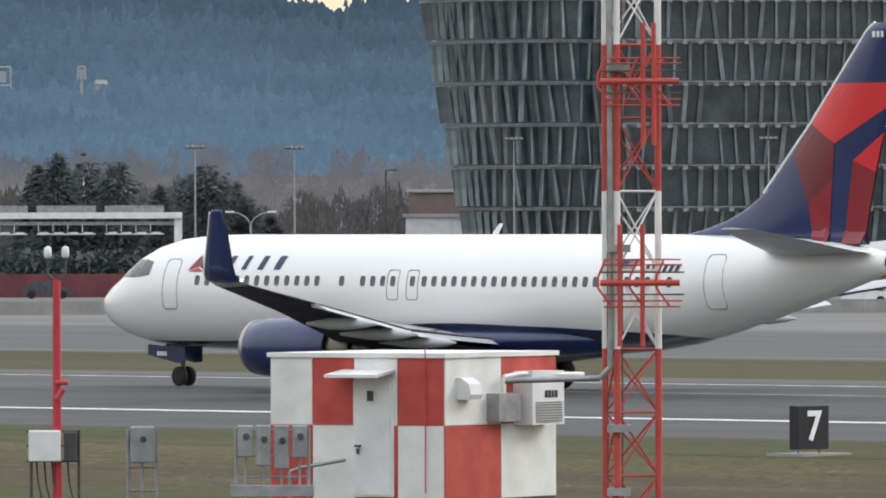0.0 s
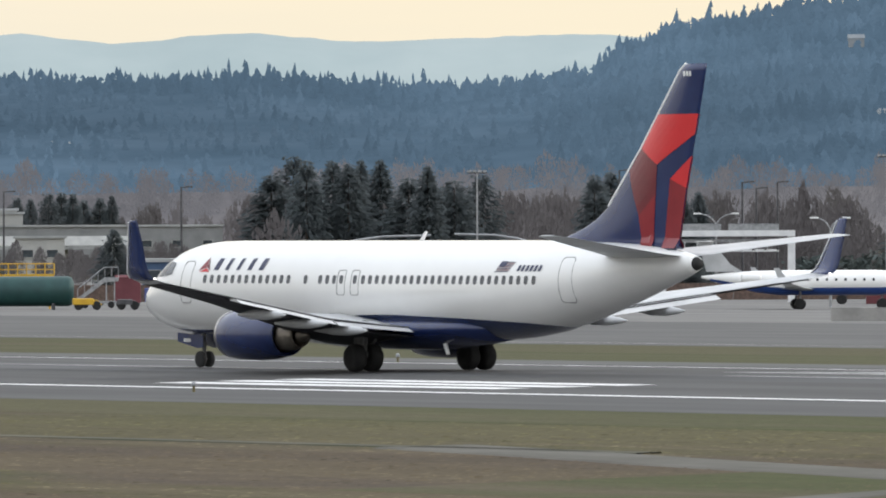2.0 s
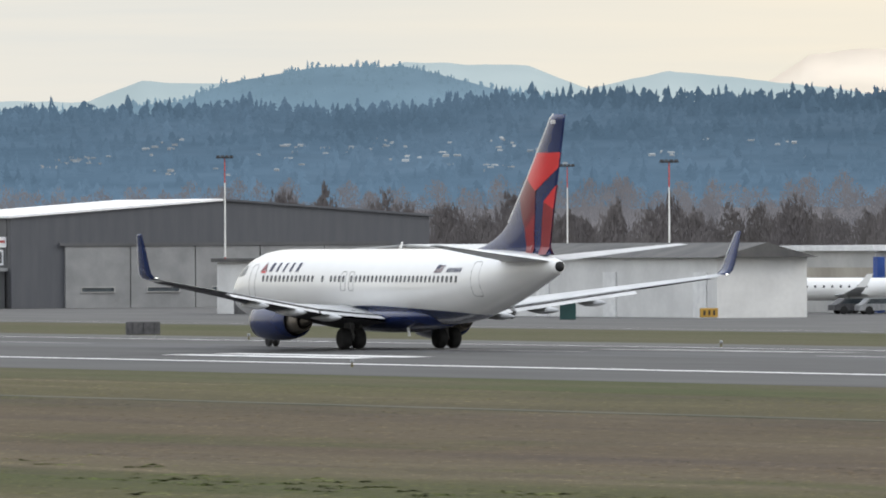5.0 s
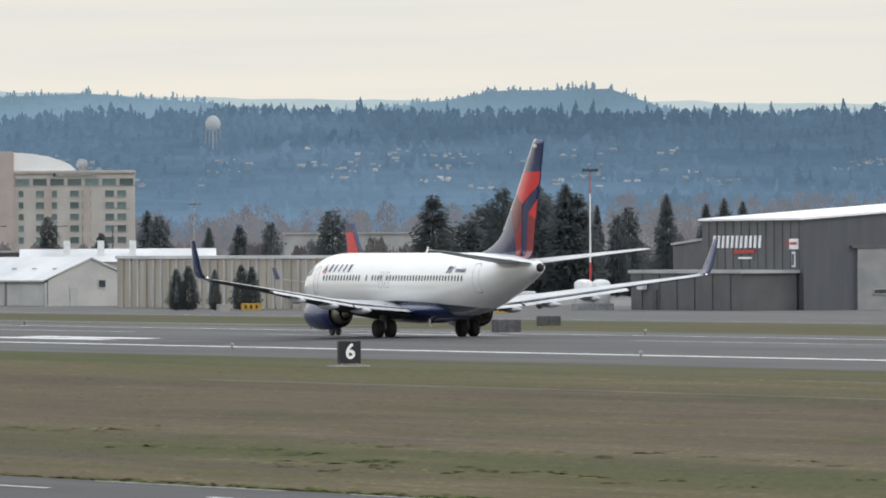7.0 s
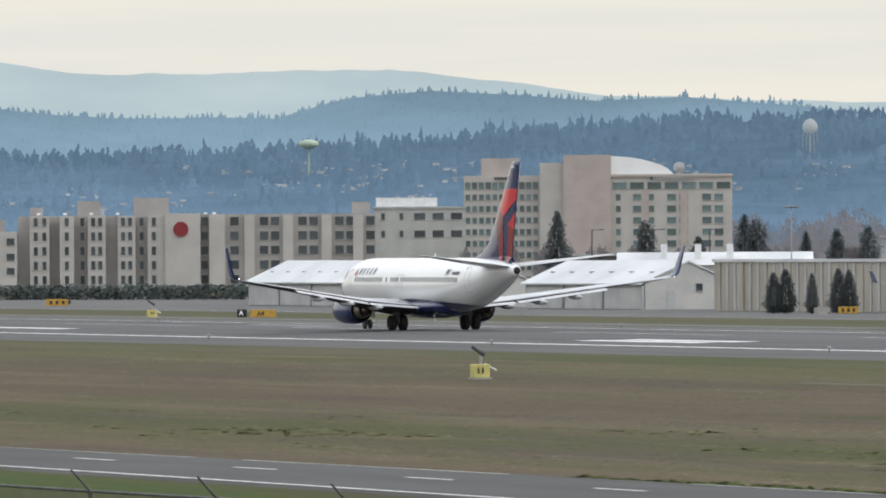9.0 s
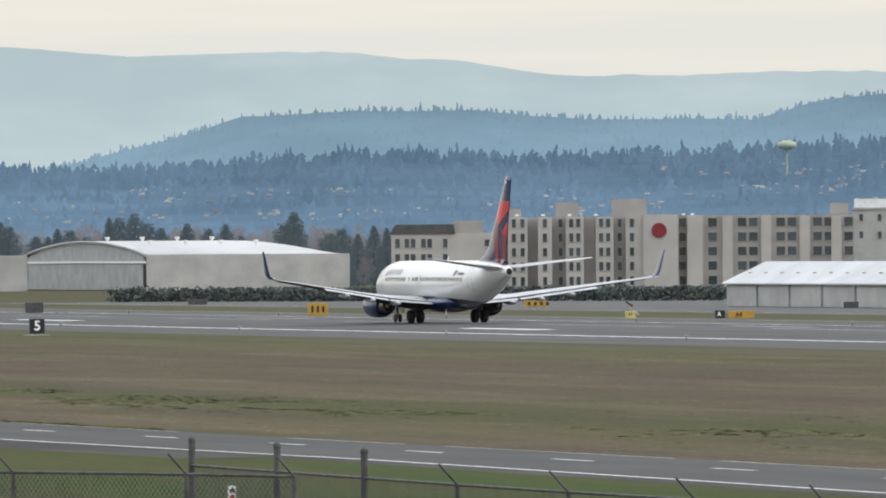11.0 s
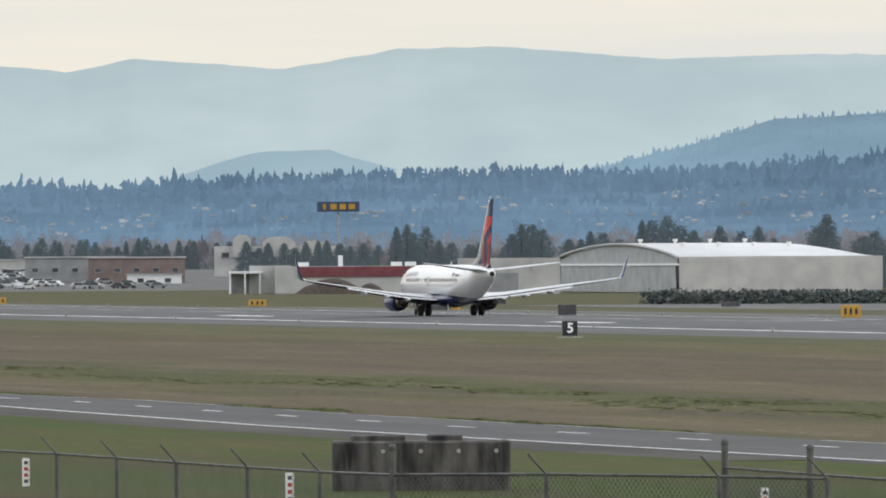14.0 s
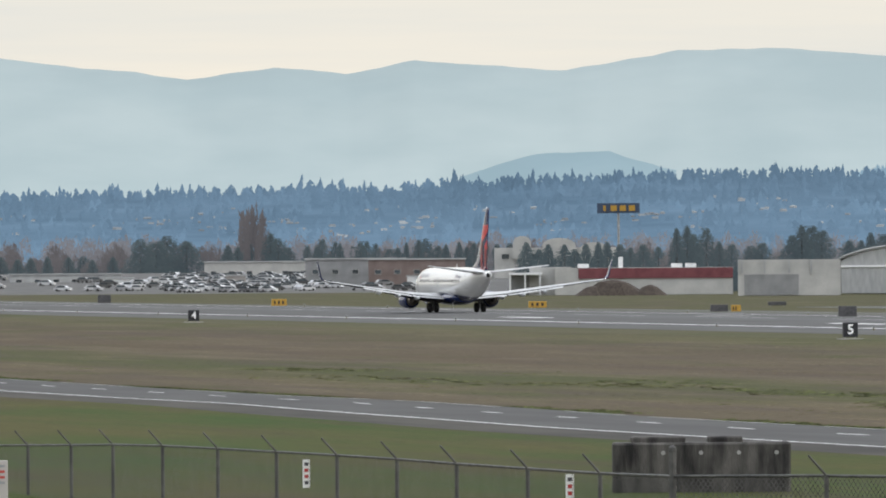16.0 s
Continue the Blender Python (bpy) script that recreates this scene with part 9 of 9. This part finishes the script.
M_HOUSEROOF = distance_paint("hazed_roof", ((0.08, 0.08, 0.09), (0.22, 0.21, 0.20)), (0.15, 0.185, 0.21), 0.95, 1.0, None, (), 0.45)


# water towers
def water_tower(az, d, top, r, kind, base):
    s = thing("water_tower", "white ball-topped water tower on legs" if kind == "legs" else "pale green water tower on a single stem", "water tower", site(az, d, base))
    H = top - base
    bm = bmesh.new()
    spin(bm, [(-r, r * 0.3), (-r * 0.8, r * 0.8), (-r * 0.3, r), (r * 0.2, r * 0.95), (r * 0.7, r * 0.6), (r * 0.95, r * 0.1)] if kind == "legs" else
         [(-r * 0.5, r * 0.25), (-r * 0.25, r * 0.9), (0, r), (r * 0.25, r * 0.85), (r * 0.42, r * 0.3)], (0, 0, H - r * (1 if kind == "legs" else 0.42)), "z", 20)
    # the legged tower glows with the same painted haze as the houses
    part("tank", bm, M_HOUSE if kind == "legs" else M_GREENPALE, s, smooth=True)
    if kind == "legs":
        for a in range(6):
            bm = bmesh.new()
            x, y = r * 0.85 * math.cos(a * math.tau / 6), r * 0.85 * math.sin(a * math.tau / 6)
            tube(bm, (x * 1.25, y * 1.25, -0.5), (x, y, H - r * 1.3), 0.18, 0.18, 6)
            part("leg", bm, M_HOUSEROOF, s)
        bm = bmesh.new()
        tube(bm, (0, 0, -0.5), (0, 0, H - r * 1.8), 0.35, 0.35, 8)
        part("riser", bm, M_HOUSEROOF, s)
    else:
        bm = bmesh.new()
        tube(bm, (0, 0, -0.5), (0, 0, H - r * 0.8), 0.5, 0.35, 10)
        part("stem", bm, M_GREENPALE, s)


M_GREENPALE = surface("pale_green_paint", (0.30, 0.36, 0.27), (0.36, 0.42, 0.32), 0.3, 0.5)
water_tower(20.995, 3900, height(0.735, 3900), 3.0, "legs", slope_z(20.995, 3900) - 1)
water_tower(18.14, 3850, height(0.63, 3850), 4.0, "stem", slope_z(18.14, 3850) - 1)


# parked cars in the far lot
def car_lot():
    bm = bmesh.new()
    prism(bm, [(-2.2, 0.3), (-2.2, 0.85), (-1.8, 0.95), (-1.2, 1.45), (0.7, 1.45), (1.3, 0.98), (2.1, 0.85), (2.2, 0.3)], lambda u, v, w: (u, w, v), 1.75)
    fix(bm)
    me = bpy.data.meshes.new("body")
    bm.to_mesh(me)
    me.materials.append(M_CAR)
    bm.free()
    bm = bmesh.new()
    prism(bm, [(-1.65, 0.97), (-1.15, 1.38), (0.65, 1.38), (1.15, 0.97)], lambda u, v, w: (u, w, v), 1.78)
    fix(bm)
    mg = bpy.data.meshes.new("glass")
    bm.to_mesh(mg)
    mg.materials.append(M_GLASS)
    bm.free()
    bm = bmesh.new()
    spin(bm, [(-0.1, 0.32), (0.1, 0.32)], (0, 0, 0), "y", 10)
    mw = bpy.data.meshes.new("wheel")
    bm.to_mesh(mw)
    mw.materials.append(M_TYRE)
    bm.free()
    rnd = random.Random(21)
    bm = bmesh.new()
    face(bm, [polar(8.6, 2440, GZ - 0.1), polar(12.1, 2440, GZ - 0.1), polar(12.1, 2900, 3.6), polar(8.6, 2900, 3.6)])
    tagged(part("car_lot", bm, M_SHOULDER), "grey asphalt car lot on a gentle rise", "car park", kind="structure")
    spots = [(9.95 + 0.75 * rnd.random() + 0.05 * (j % 2), 2460 + 30 * j) for j in range(12) for _ in range(10)] + [(9.0 + 0.95 * rnd.random(), 2500 + 60 * (k % 5)) for k in range(22)] + [(10.75 + 0.85 * rnd.random(), 2480 + 50 * (k % 4)) for k in range(22)]
    for az, d in spots:
        s = thing("parked_car", "pale car parked in the far lot", "car", site(az, d, GZ + 4.6 * (d - 2440) / 460, rnd.uniform(-40, 40)), "cars in the far lot")
        for nm, m, x, y, z in (("body", me, 0, 0, 0), ("glasshouse", mg, 0, 0, 0), ("wheel", mw, -1.35, -0.8, 0.32), ("wheel", mw, -1.35, 0.8, 0.32), ("wheel", mw, 1.35, -0.8, 0.32), ("wheel", mw, 1.35, 0.8, 0.32)):
            o = new(nm, m)
            o.parent = s
            o.matrix_basis = pose(x, y, z)


car_lot()


# ---------------------------------------------------------------- trees
def fir_meshes(seed, tiers):
    """A full, ragged conifer of unit height and about unit width, made of many small branch fans."""
    rnd = random.Random(seed)
    verts, faces = [], []
    power = (0.58, 0.42, 0.5, 0.66, 0.40, 0.52)[seed % 6]
    for i in range(tiers):
        f = i / tiers
        z = 0.05 + 0.93 * f
        r = 0.5 * min(1.0, (1 - f) ** power) * (0.55 + 0.45 * min(1, f * 5)) * (0.80 + 0.28 * rnd.random()) + 0.014
        k = int(26 * (1 - f)) + 8
        a0 = rnd.random() * 6.3
        for j in range(k):
            a = a0 + j * math.tau / k + rnd.uniform(-0.35, 0.35)
            reach = 0.86 + 0.42 * noise.noise((math.cos(a) * 1.6 + seed * 7, math.sin(a) * 1.6, z * 5.5))
            for sub in range(7):
                rr = r * reach * rnd.uniform(0.35, 1.06)
                da = rnd.uniform(-0.2, 0.2)
                ca, sb = math.cos(a + da), math.sin(a + da)
                t = rnd.uniform(0.006, 0.019)
                dz = rnd.uniform(0.006, 0.022)
                b = len(verts)
                r0 = max(0.0, rr - rnd.uniform(0.03, 0.08))
                zz = z + rnd.uniform(-0.035, 0.035)
                verts += [(ca * r0, sb * r0, zz + dz), (ca * rr - sb * t, sb * rr + ca * t, zz - dz * 0.4), (ca * (rr + 0.02), sb * (rr + 0.02), zz - dz * rnd.uniform(-0.6, 0.9)), (ca * rr + sb * t, sb * rr - ca * t, zz - dz * 0.4)]
                faces += [(b, b + 1, b + 2), (b, b + 2, b + 3)]
    me = bpy.data.meshes.new("crown")
    me.from_pydata(verts, [], faces)
    me.materials.append(M_FIR)
    bm = bmesh.new()
    tube(bm, (0, 0, -0.02), (0, 0, 0.93), 0.022, 0.004, 6)
    tr = bpy.data.meshes.new("trunk")
    bm.to_mesh(tr)
    tr.materials.append(M_BARK)
    bm.free()
    return me, tr


def round_shading(m):
    """Needles lit as part of a rounded crown rather than flake by flake."""
    n, l = m.node_tree.nodes, m.node_tree.links
    co = n.new("ShaderNodeTexCoord")
    mul = n.new("ShaderNodeVectorMath")
    mul.operation = "MULTIPLY_ADD"
    mul.inputs[1].default_value, mul.inputs[2].default_value = (2.0, 2.0, 0.9), (0, 0, 0.1)
    l.new(co.outputs["Object"], mul.inputs[0])
    vt = n.new("ShaderNodeVectorTransform")
    vt.vector_type, vt.convert_from, vt.convert_to = "NORMAL", "OBJECT", "WORLD"
    l.new(mul.outputs[0], vt.inputs[0])
    mix = n.new("ShaderNodeMix")
    mix.data_type = "VECTOR"
    mix.inputs["Factor"].default_value = 0.75
    geo = n.new("ShaderNodeNewGeometry")
    l.new(geo.outputs["Normal"], mix.inputs["A"])
    l.new(vt.outputs[0], mix.inputs["B"])
    nm = n.new("ShaderNodeVectorMath")
    nm.operation = "NORMALIZE"
    l.new(mix.outputs["Result"], nm.inputs[0])
    l.new(nm.outputs[0], n["Principled BSDF"].inputs["Normal"])
    # thin needles let light through
    p = n["Principled BSDF"]
    col = p.inputs["Base Color"].links[0].from_socket
    tl = n.new("ShaderNodeBsdfTranslucent")
    l.new(col, tl.inputs["Color"])
    ms = n.new("ShaderNodeMixShader")
    ms.inputs["Fac"].default_value = 0.4
    l.new(p.outputs[0], ms.inputs[1])
    l.new(tl.outputs[0], ms.inputs[2])
    l.new(ms.outputs[0], n["Material Output"].inputs["Surface"])


round_shading(M_FIR)
FIRS = [fir_meshes(s_, 30) for s_ in range(1, 7)]


# crown copy whose needles carry the painted haze
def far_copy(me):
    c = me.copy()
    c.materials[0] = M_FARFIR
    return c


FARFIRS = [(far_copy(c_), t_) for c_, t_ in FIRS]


def fir(az, d, top, w, k=0, base=GZ, name="fir_tree", label="tall dark green fir tree"):
    s = thing(name, label, "tree", site(az, d, base), "conifers")
    H = top - base
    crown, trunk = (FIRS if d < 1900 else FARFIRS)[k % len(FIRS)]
    for nm, me, wx in (("trunk", trunk, H * 0.9), ("crown", crown, w)):
        o = new(nm, me)
        o.parent = s
        o.matrix_basis = Matrix.Rotation(k * 1.7, 4, "Z") @ Matrix.Diagonal((wx, wx, H, 1))


_rnd = random.Random(5)


def clump(az0, az1, d, tops, n, w):
    for k in range(n):
        f = (k + 0.5) / n
        top = float(np.interp(f, [i / (len(tops) - 1) for i in range(len(tops))], tops))
        fir(az0 + (az1 - az0) * (f + _rnd.uniform(-0.3, 0.3) / n), d + _rnd.uniform(-15, 25), top * _rnd.uniform(0.82, 1.0), w * 1.75 * _rnd.uniform(0.85, 1.3), _rnd.randrange(6))


clump(38.55, 39.17, 1010, (11.5, 13.8, 14.0, 13.5), 5, 4.6)
clump(39.29, 39.85, 1010, (12.5, 13.5, 11.5), 5, 4.8)
clump(41.79, 42.32, 1010, (14.0, 14.8, 13.0), 4, 5.2)
clump(42.48, 43.01, 1010, (11.0, 12.8, 12.6, 10.5), 4, 4.8)
clump(35.27, 35.95, 1010, (14.0, 14.2, 13.0, 12.0), 6, 4.8)
clump(34.84, 35.3, 1010, (13.0, 14.3, 14.4), 4, 5.2)
clump(35.9, 36.2, 1010, (12.0, 11.5), 2, 4.0)
clump(36.69, 36.88, 1010, (12.6, 11.8), 2, 4.2)
clump(37.2, 37.42, 1010, (10.4, 9.8), 2, 3.6)
clump(40.3, 40.8, 1010, (10.5, 11.8, 10.2), 3, 4.2)
clump(41.0, 41.5, 1010, (11.0, 9.5), 2, 4.0)
clump(43.0, 43.2, 1010, (8.5, 7.5), 2, 3.6)
clump(33.98, 34.06, 985, (6.8, 6.8), 1, 3.2)
clump(33.1, 33.35, 985, (3.6, 3.0, 3.4), 3, 2.6)
clump(33.44, 34.05, 1720, (13.2, 13.4, 12.8, 13.8), 8, 4.2)
clump(31.9, 32.2, 1500, (11.5, 12.0), 3, 3.6)
clump(22.77, 23.14, 1300, (13.4, 14.6, 14.8, 13.8), 4, 5.4)
clump(23.15, 23.40, 1310, (11.8, 11.0), 3, 2.6)
clump(23.49, 23.62, 1310, (13.6, 13.6), 1, 3.8)
clump(22.13, 22.31, 1310, (14.2, 14.2), 1, 5.2)
clump(21.63, 21.78, 1310, (11.6, 11.4), 1, 4.4)
clump(22.35, 22.72, 1320, (11.0, 11.6, 11.2), 3, 6.0)
clump(22.55, 22.68, 1330, (14.0, 14.0), 1, 4.2)
clump(23.74, 24.07, 1330, (12.2, 13.2, 14.4), 3, 2.8)
clump(19.47, 19.59, 1500, (12.9, 12.8), 1, 4.2)
clump(20.00, 20.12, 1500, (11.7, 11.7), 1, 3.2)
clump(20.30, 20.38, 1500, (8.6, 8.6), 1, 2.8)
clump(20.56, 20.72, 1500, (11.9, 12.6), 2, 3.4)
clump(21.05, 21.4, 1500, (9.5, 10.0), 2, 3.6)
clump(20.95, 21.02, 1500, (9.8, 9.6), 1, 2.6)
for az_, t_, w_ in ((20.85, 3.9, 3.6), (21.0, 3.5, 2.2), (21.15, 4.0, 3.2), (21.21, 3.8, 3.0), (20.78, 3.6, 3.0)):
    fir(az_, 1095, t_, w_, 4, GZ, "conifer_shrub", "dark rounded conifer shrub before the blast wall")
clump(12.86, 13.06, 2300, (14.6, 14.4, 14.2), 4, 4.2)
clump(13.1, 13.4, 2300, (11.5, 10.5), 4, 4.4)
clump(13.50, 13.75, 2300, (13.6, 15.6, 13.6), 4, 5.0)
clump(13.8, 14.2, 2300, (13.0, 12.2), 5, 4.6)
clump(14.25, 14.6, 2300, (15.0, 16.0, 13.4), 5, 5.2)
clump(14.7, 15.1, 2300, (15.0, 12.4), 4, 4.8)
clump(15.2, 15.4, 2300, (16.0, 16.6), 2, 5.6)
clump(15.5, 15.9, 2300, (13.5, 12.5, 13.5), 5, 5.0)
clump(9.77, 10.11, 2940, (12.6, 16.8, 13.6), 4, 8.2)
clump(10.30, 10.68, 2940, (12.6, 13.9, 15.8, 12.0), 8, 5.1)
clump(10.75, 11.2, 2940, (13.1, 13.7, 12.6), 9, 3.7)
clump(11.2, 12.0, 2940, (12.1, 14.2, 12.6, 13.3, 12.2), 14, 3.9)
clump(12.0, 12.8, 2500, (11.6, 11.0, 12.2, 10.8), 12, 4.4)
clump(9.0, 9.7, 2940, (9.4, 8.7, 9.6), 8, 4.0)


def bare_wood():
    """Leafless woodland: fine upright twigs in soft rounded crowns."""
    rnd = random.Random(31)
    bands = [(38.2, 46.8, 1050, 1500, 150, 7, 12.5), (34.8, 38.2, 1060, 1400, 70, 7, 12.5), (30.6, 34.8, 1700, 2100, 70, 7, 13), (32.6, 34.8, 1150, 1420, 55, 3, 6), (25.8, 30.6, 1250, 2000, 110, 8, 15), (21.2, 25.6, 1340, 1900, 90, 5, 9.5),
             (16.0, 21.0, 2020, 2500, 80, 5, 9), (12.8, 16.4, 2260, 2600, 70, 6, 12), (8.8, 12.8, 2930, 3080, 90, 8, 15)]
    made = []
    for a0, a1, d0, d1, n, h0, h1 in bands:
        for _ in range(int(n * 1.25)):
            h = rnd.uniform(h0, h1)
            made.append((polar(rnd.uniform(a0, a1), rnd.uniform(d0, d1), GZ - 0.3), h, h * rnd.uniform(0.26, 0.44)))
    for az, d, h, w in ((10.42, 2950, 25.0, 2.9), (10.47, 2955, 26.5, 3.1), (10.52, 2950, 24.0, 2.7), (34.95, 985, 9.0, 3.4), (39.45, 990, 7.5, 3.0)):
        made.append((polar(az, d, GZ), h, w))
    near = [m for m in made if m[0].length < 1900]
    far = [m for m in made if m[0].length >= 1900]
    soft_crowns("bare_woodland", near, M_TWIG, rnd, "leafless brown-grey winter woodland beyond the airfield", 900, size=0.024)
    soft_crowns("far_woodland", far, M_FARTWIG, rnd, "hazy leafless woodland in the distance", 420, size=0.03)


bare_wood()


def hedge(name, az0, az1, d0, d1, h, label):
    rnd = random.Random(int(az0 * 10))
    verts, faces = [], []
    n = int((az1 - az0) * 3600)
    for k in range(n):
        f = rnd.random()
        p = polar(az0 + (az1 - az0) * f, d0 + (d1 - d0) * f, GZ)
        x, y = p.x + rnd.uniform(-1.5, 1.5), p.y + rnd.uniform(-1.5, 1.5)
        z = p.z + h * rnd.random() * (0.75 + 0.25 * noise.noise((f * 40, 1, 1)))
        b = len(verts)
        s = rnd.uniform(0.2, 0.55)
        for _ in range(3):
            verts.append((x + rnd.uniform(-s, s), y + rnd.uniform(-s, s), z + rnd.uniform(-s, s)))
        faces.append((b, b + 1, b + 2))
    me = bpy.data.meshes.new(name)
    me.from_pydata(verts, [], faces)
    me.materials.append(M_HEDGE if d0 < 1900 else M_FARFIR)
    tagged(new(name, me), label, "hedge", kind="stuff")


hedge("hotel_hedge", 14.3, 16.03, 1560, 1520, 2.7, "dark green clipped hedge before the hotels")
hedge("hotel_hedge", 16.22, 18.0, 1515, 1480, 2.7, "dark green clipped hedge before the hotels")
hedge("tree_belt", 37.9, 43.4, 1000, 1000, 5.0, "dense dark undergrowth below the trees")
hedge("tree_belt", 34.6, 37.4, 1005, 1005, 5.5, "dense dark undergrowth below the trees")
hedge("tree_belt", 21.5, 23.6, 1345, 1345, 2.6, "dense dark undergrowth below the trees")
hedge("tree_belt", 9.0, 13.0, 2960, 2940, 7.5, "dense dark undergrowth below the trees")
hedge("tree_belt", 13.0, 16.2, 2320, 2300, 7.0, "dense dark undergrowth below the trees")


# houses scattered over the lower slopes
def hill_houses():
    rnd = random.Random(77)
    bw, br = bmesh.new(), bmesh.new()

    def house(az, el, w, h, deep=3.0):
        top = height(profile(NEAR, az), 4100) - 4.0
        f = 0.5
        for _ in range(12):
            d = 4100 - 900 * (1 - f)
            f = min(0.98, max(0.02, (height(el, d) / top) ** (1 / 1.15))) if el > 0 else 0.02
        d = 4100 - 900 * (1 - f) - 12
        z = top * f ** 1.15
        p = polar(az, d, z)
        rz = -radians(az) + rnd.uniform(-0.4, 0.4)
        box(bw, (p.x, p.y, z + h / 2), (w, deep, h), rz)
        loft(br, [[(p.x + (u * w * 0.55) * math.cos(rz) - v * deep * 0.6 * math.sin(rz), p.y + (u * w * 0.55) * math.sin(rz) + v * deep * 0.6 * math.cos(rz), z + h + q_) for v, q_ in ((-1, -0.1), (0, h * 0.4), (1, -0.1))] for u in (-1, 1)])

    groups = [(9, 13, 0.16, 0.30, 48), (13, 17, 0.18, 0.36, 70), (17, 20.5, 0.25, 0.50, 70), (20.5, 24, 0.30, 0.52, 70), (24, 27.5, 0.36, 0.56, 50), (27.5, 31, 0.42, 0.6, 16), (31, 35, 0.42, 0.55, 6)]
    for a0, a1, e0, e1, n in groups:
        for _ in range(int(n * 0.7)):
            az, el = rnd.uniform(a0, a1), rnd.uniform(e0, e1)
            for _ in range(rnd.randint(1, 5)):
                house(az + rnd.gauss(0, 0.06), el + rnd.gauss(0, 0.012), rnd.uniform(0.7, 2.6), rnd.uniform(0.35, 0.8))
    # larger pale buildings high on the wooded hill
    for az, el, w, h in ((38.85, 0.93, 8.5, 2.2), (39.0, 0.90, 5, 2.0), (38.9, 0.84, 3.5, 1.5), (38.25, 1.0, 3.0, 2.4), (40.10, 0.91, 10.0, 2.4), (40.22, 0.86, 5.0, 2.0), (40.28, 0.78, 4.5, 2.2), (39.95, 0.80, 2.0, 1.4),
                         (39.65, 0.83, 2.5, 1.6), (39.4, 0.95, 2.4, 1.3), (41.2, 0.88, 2.2, 1.4), (40.6, 0.84, 3.0, 1.3), (42.2, 0.70, 2.0, 2.4), (39.2, 0.55, 2.2, 1.2), (38.4, 0.62, 2.0, 1.0)):
        house(az, el, w * 2.0, h * 1.5, 4.0)
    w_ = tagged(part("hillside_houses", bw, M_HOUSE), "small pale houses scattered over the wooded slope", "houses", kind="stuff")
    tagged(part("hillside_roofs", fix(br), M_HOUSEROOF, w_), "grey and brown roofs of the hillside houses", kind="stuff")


hill_houses()


def hillside_frame(az, el0, el1, w):
    """A pale frame standing in a clearing on the hill."""
    d = 3640
    zb, zt = height(el0, d), height(el1, d)
    s = thing("hillside_frame", "pale square frame structure standing in a hillside clearing", "structure", site(az, d, zb))
    h = zt - zb
    for c, sz in (((-w / 2, 0, h * 0.6), (0.5, 0.5, h * 0.8)), ((w / 2, 0, h * 0.6), (0.5, 0.5, h * 0.8)), ((0, 0, h - 0.25), (w, 0.5, 0.6)), ((0, 0, h * 0.32), (w, 0.5, 0.5))):
        slab("beam", c, sz, M_HOUSE, s)
    slab("back_panel", (0, 0.6, h * 0.62), (w * 0.7, 0.2, h * 0.4), M_HOUSEROOF, s)
    slab("post", (0, 1.0, -4.0), (1.2, 0.8, h * 0.7 + 9), M_HOUSEROOF, s)


hillside_frame(41.60, 0.70, 0.86, 11.0)
hillside_frame(42.09, 0.76, 0.86, 2.6)


# ---------------------------------------------------------------- what moves
def motions():
    run = (246.043, 690.450, 172.693, 206.281, -236.955, 95.834)
    rows = []
    for t in sorted([0.5 * k for k in range(33)] + [3.2, 4.2]):
        u = t / 16
        slip = float(np.interp(t, (0, 0.5, 2.0, 2.5, 3.0, 3.2, 4.2, 5.5, 6.5, 7.5, 8.5, 10, 13, 16), (0.35, 0.05, -0.1, 0.9, 1.35, 0.45, 0.2, 0.1, 0.4, 0.4, 0.0, 0.0, -0.3, -0.4)))
        rows.append((t, pose(241.49, sum(c * u ** i for i, c in enumerate(run)) + slip, 0.23)))
    walk(AIRLINER, rows)


motions()
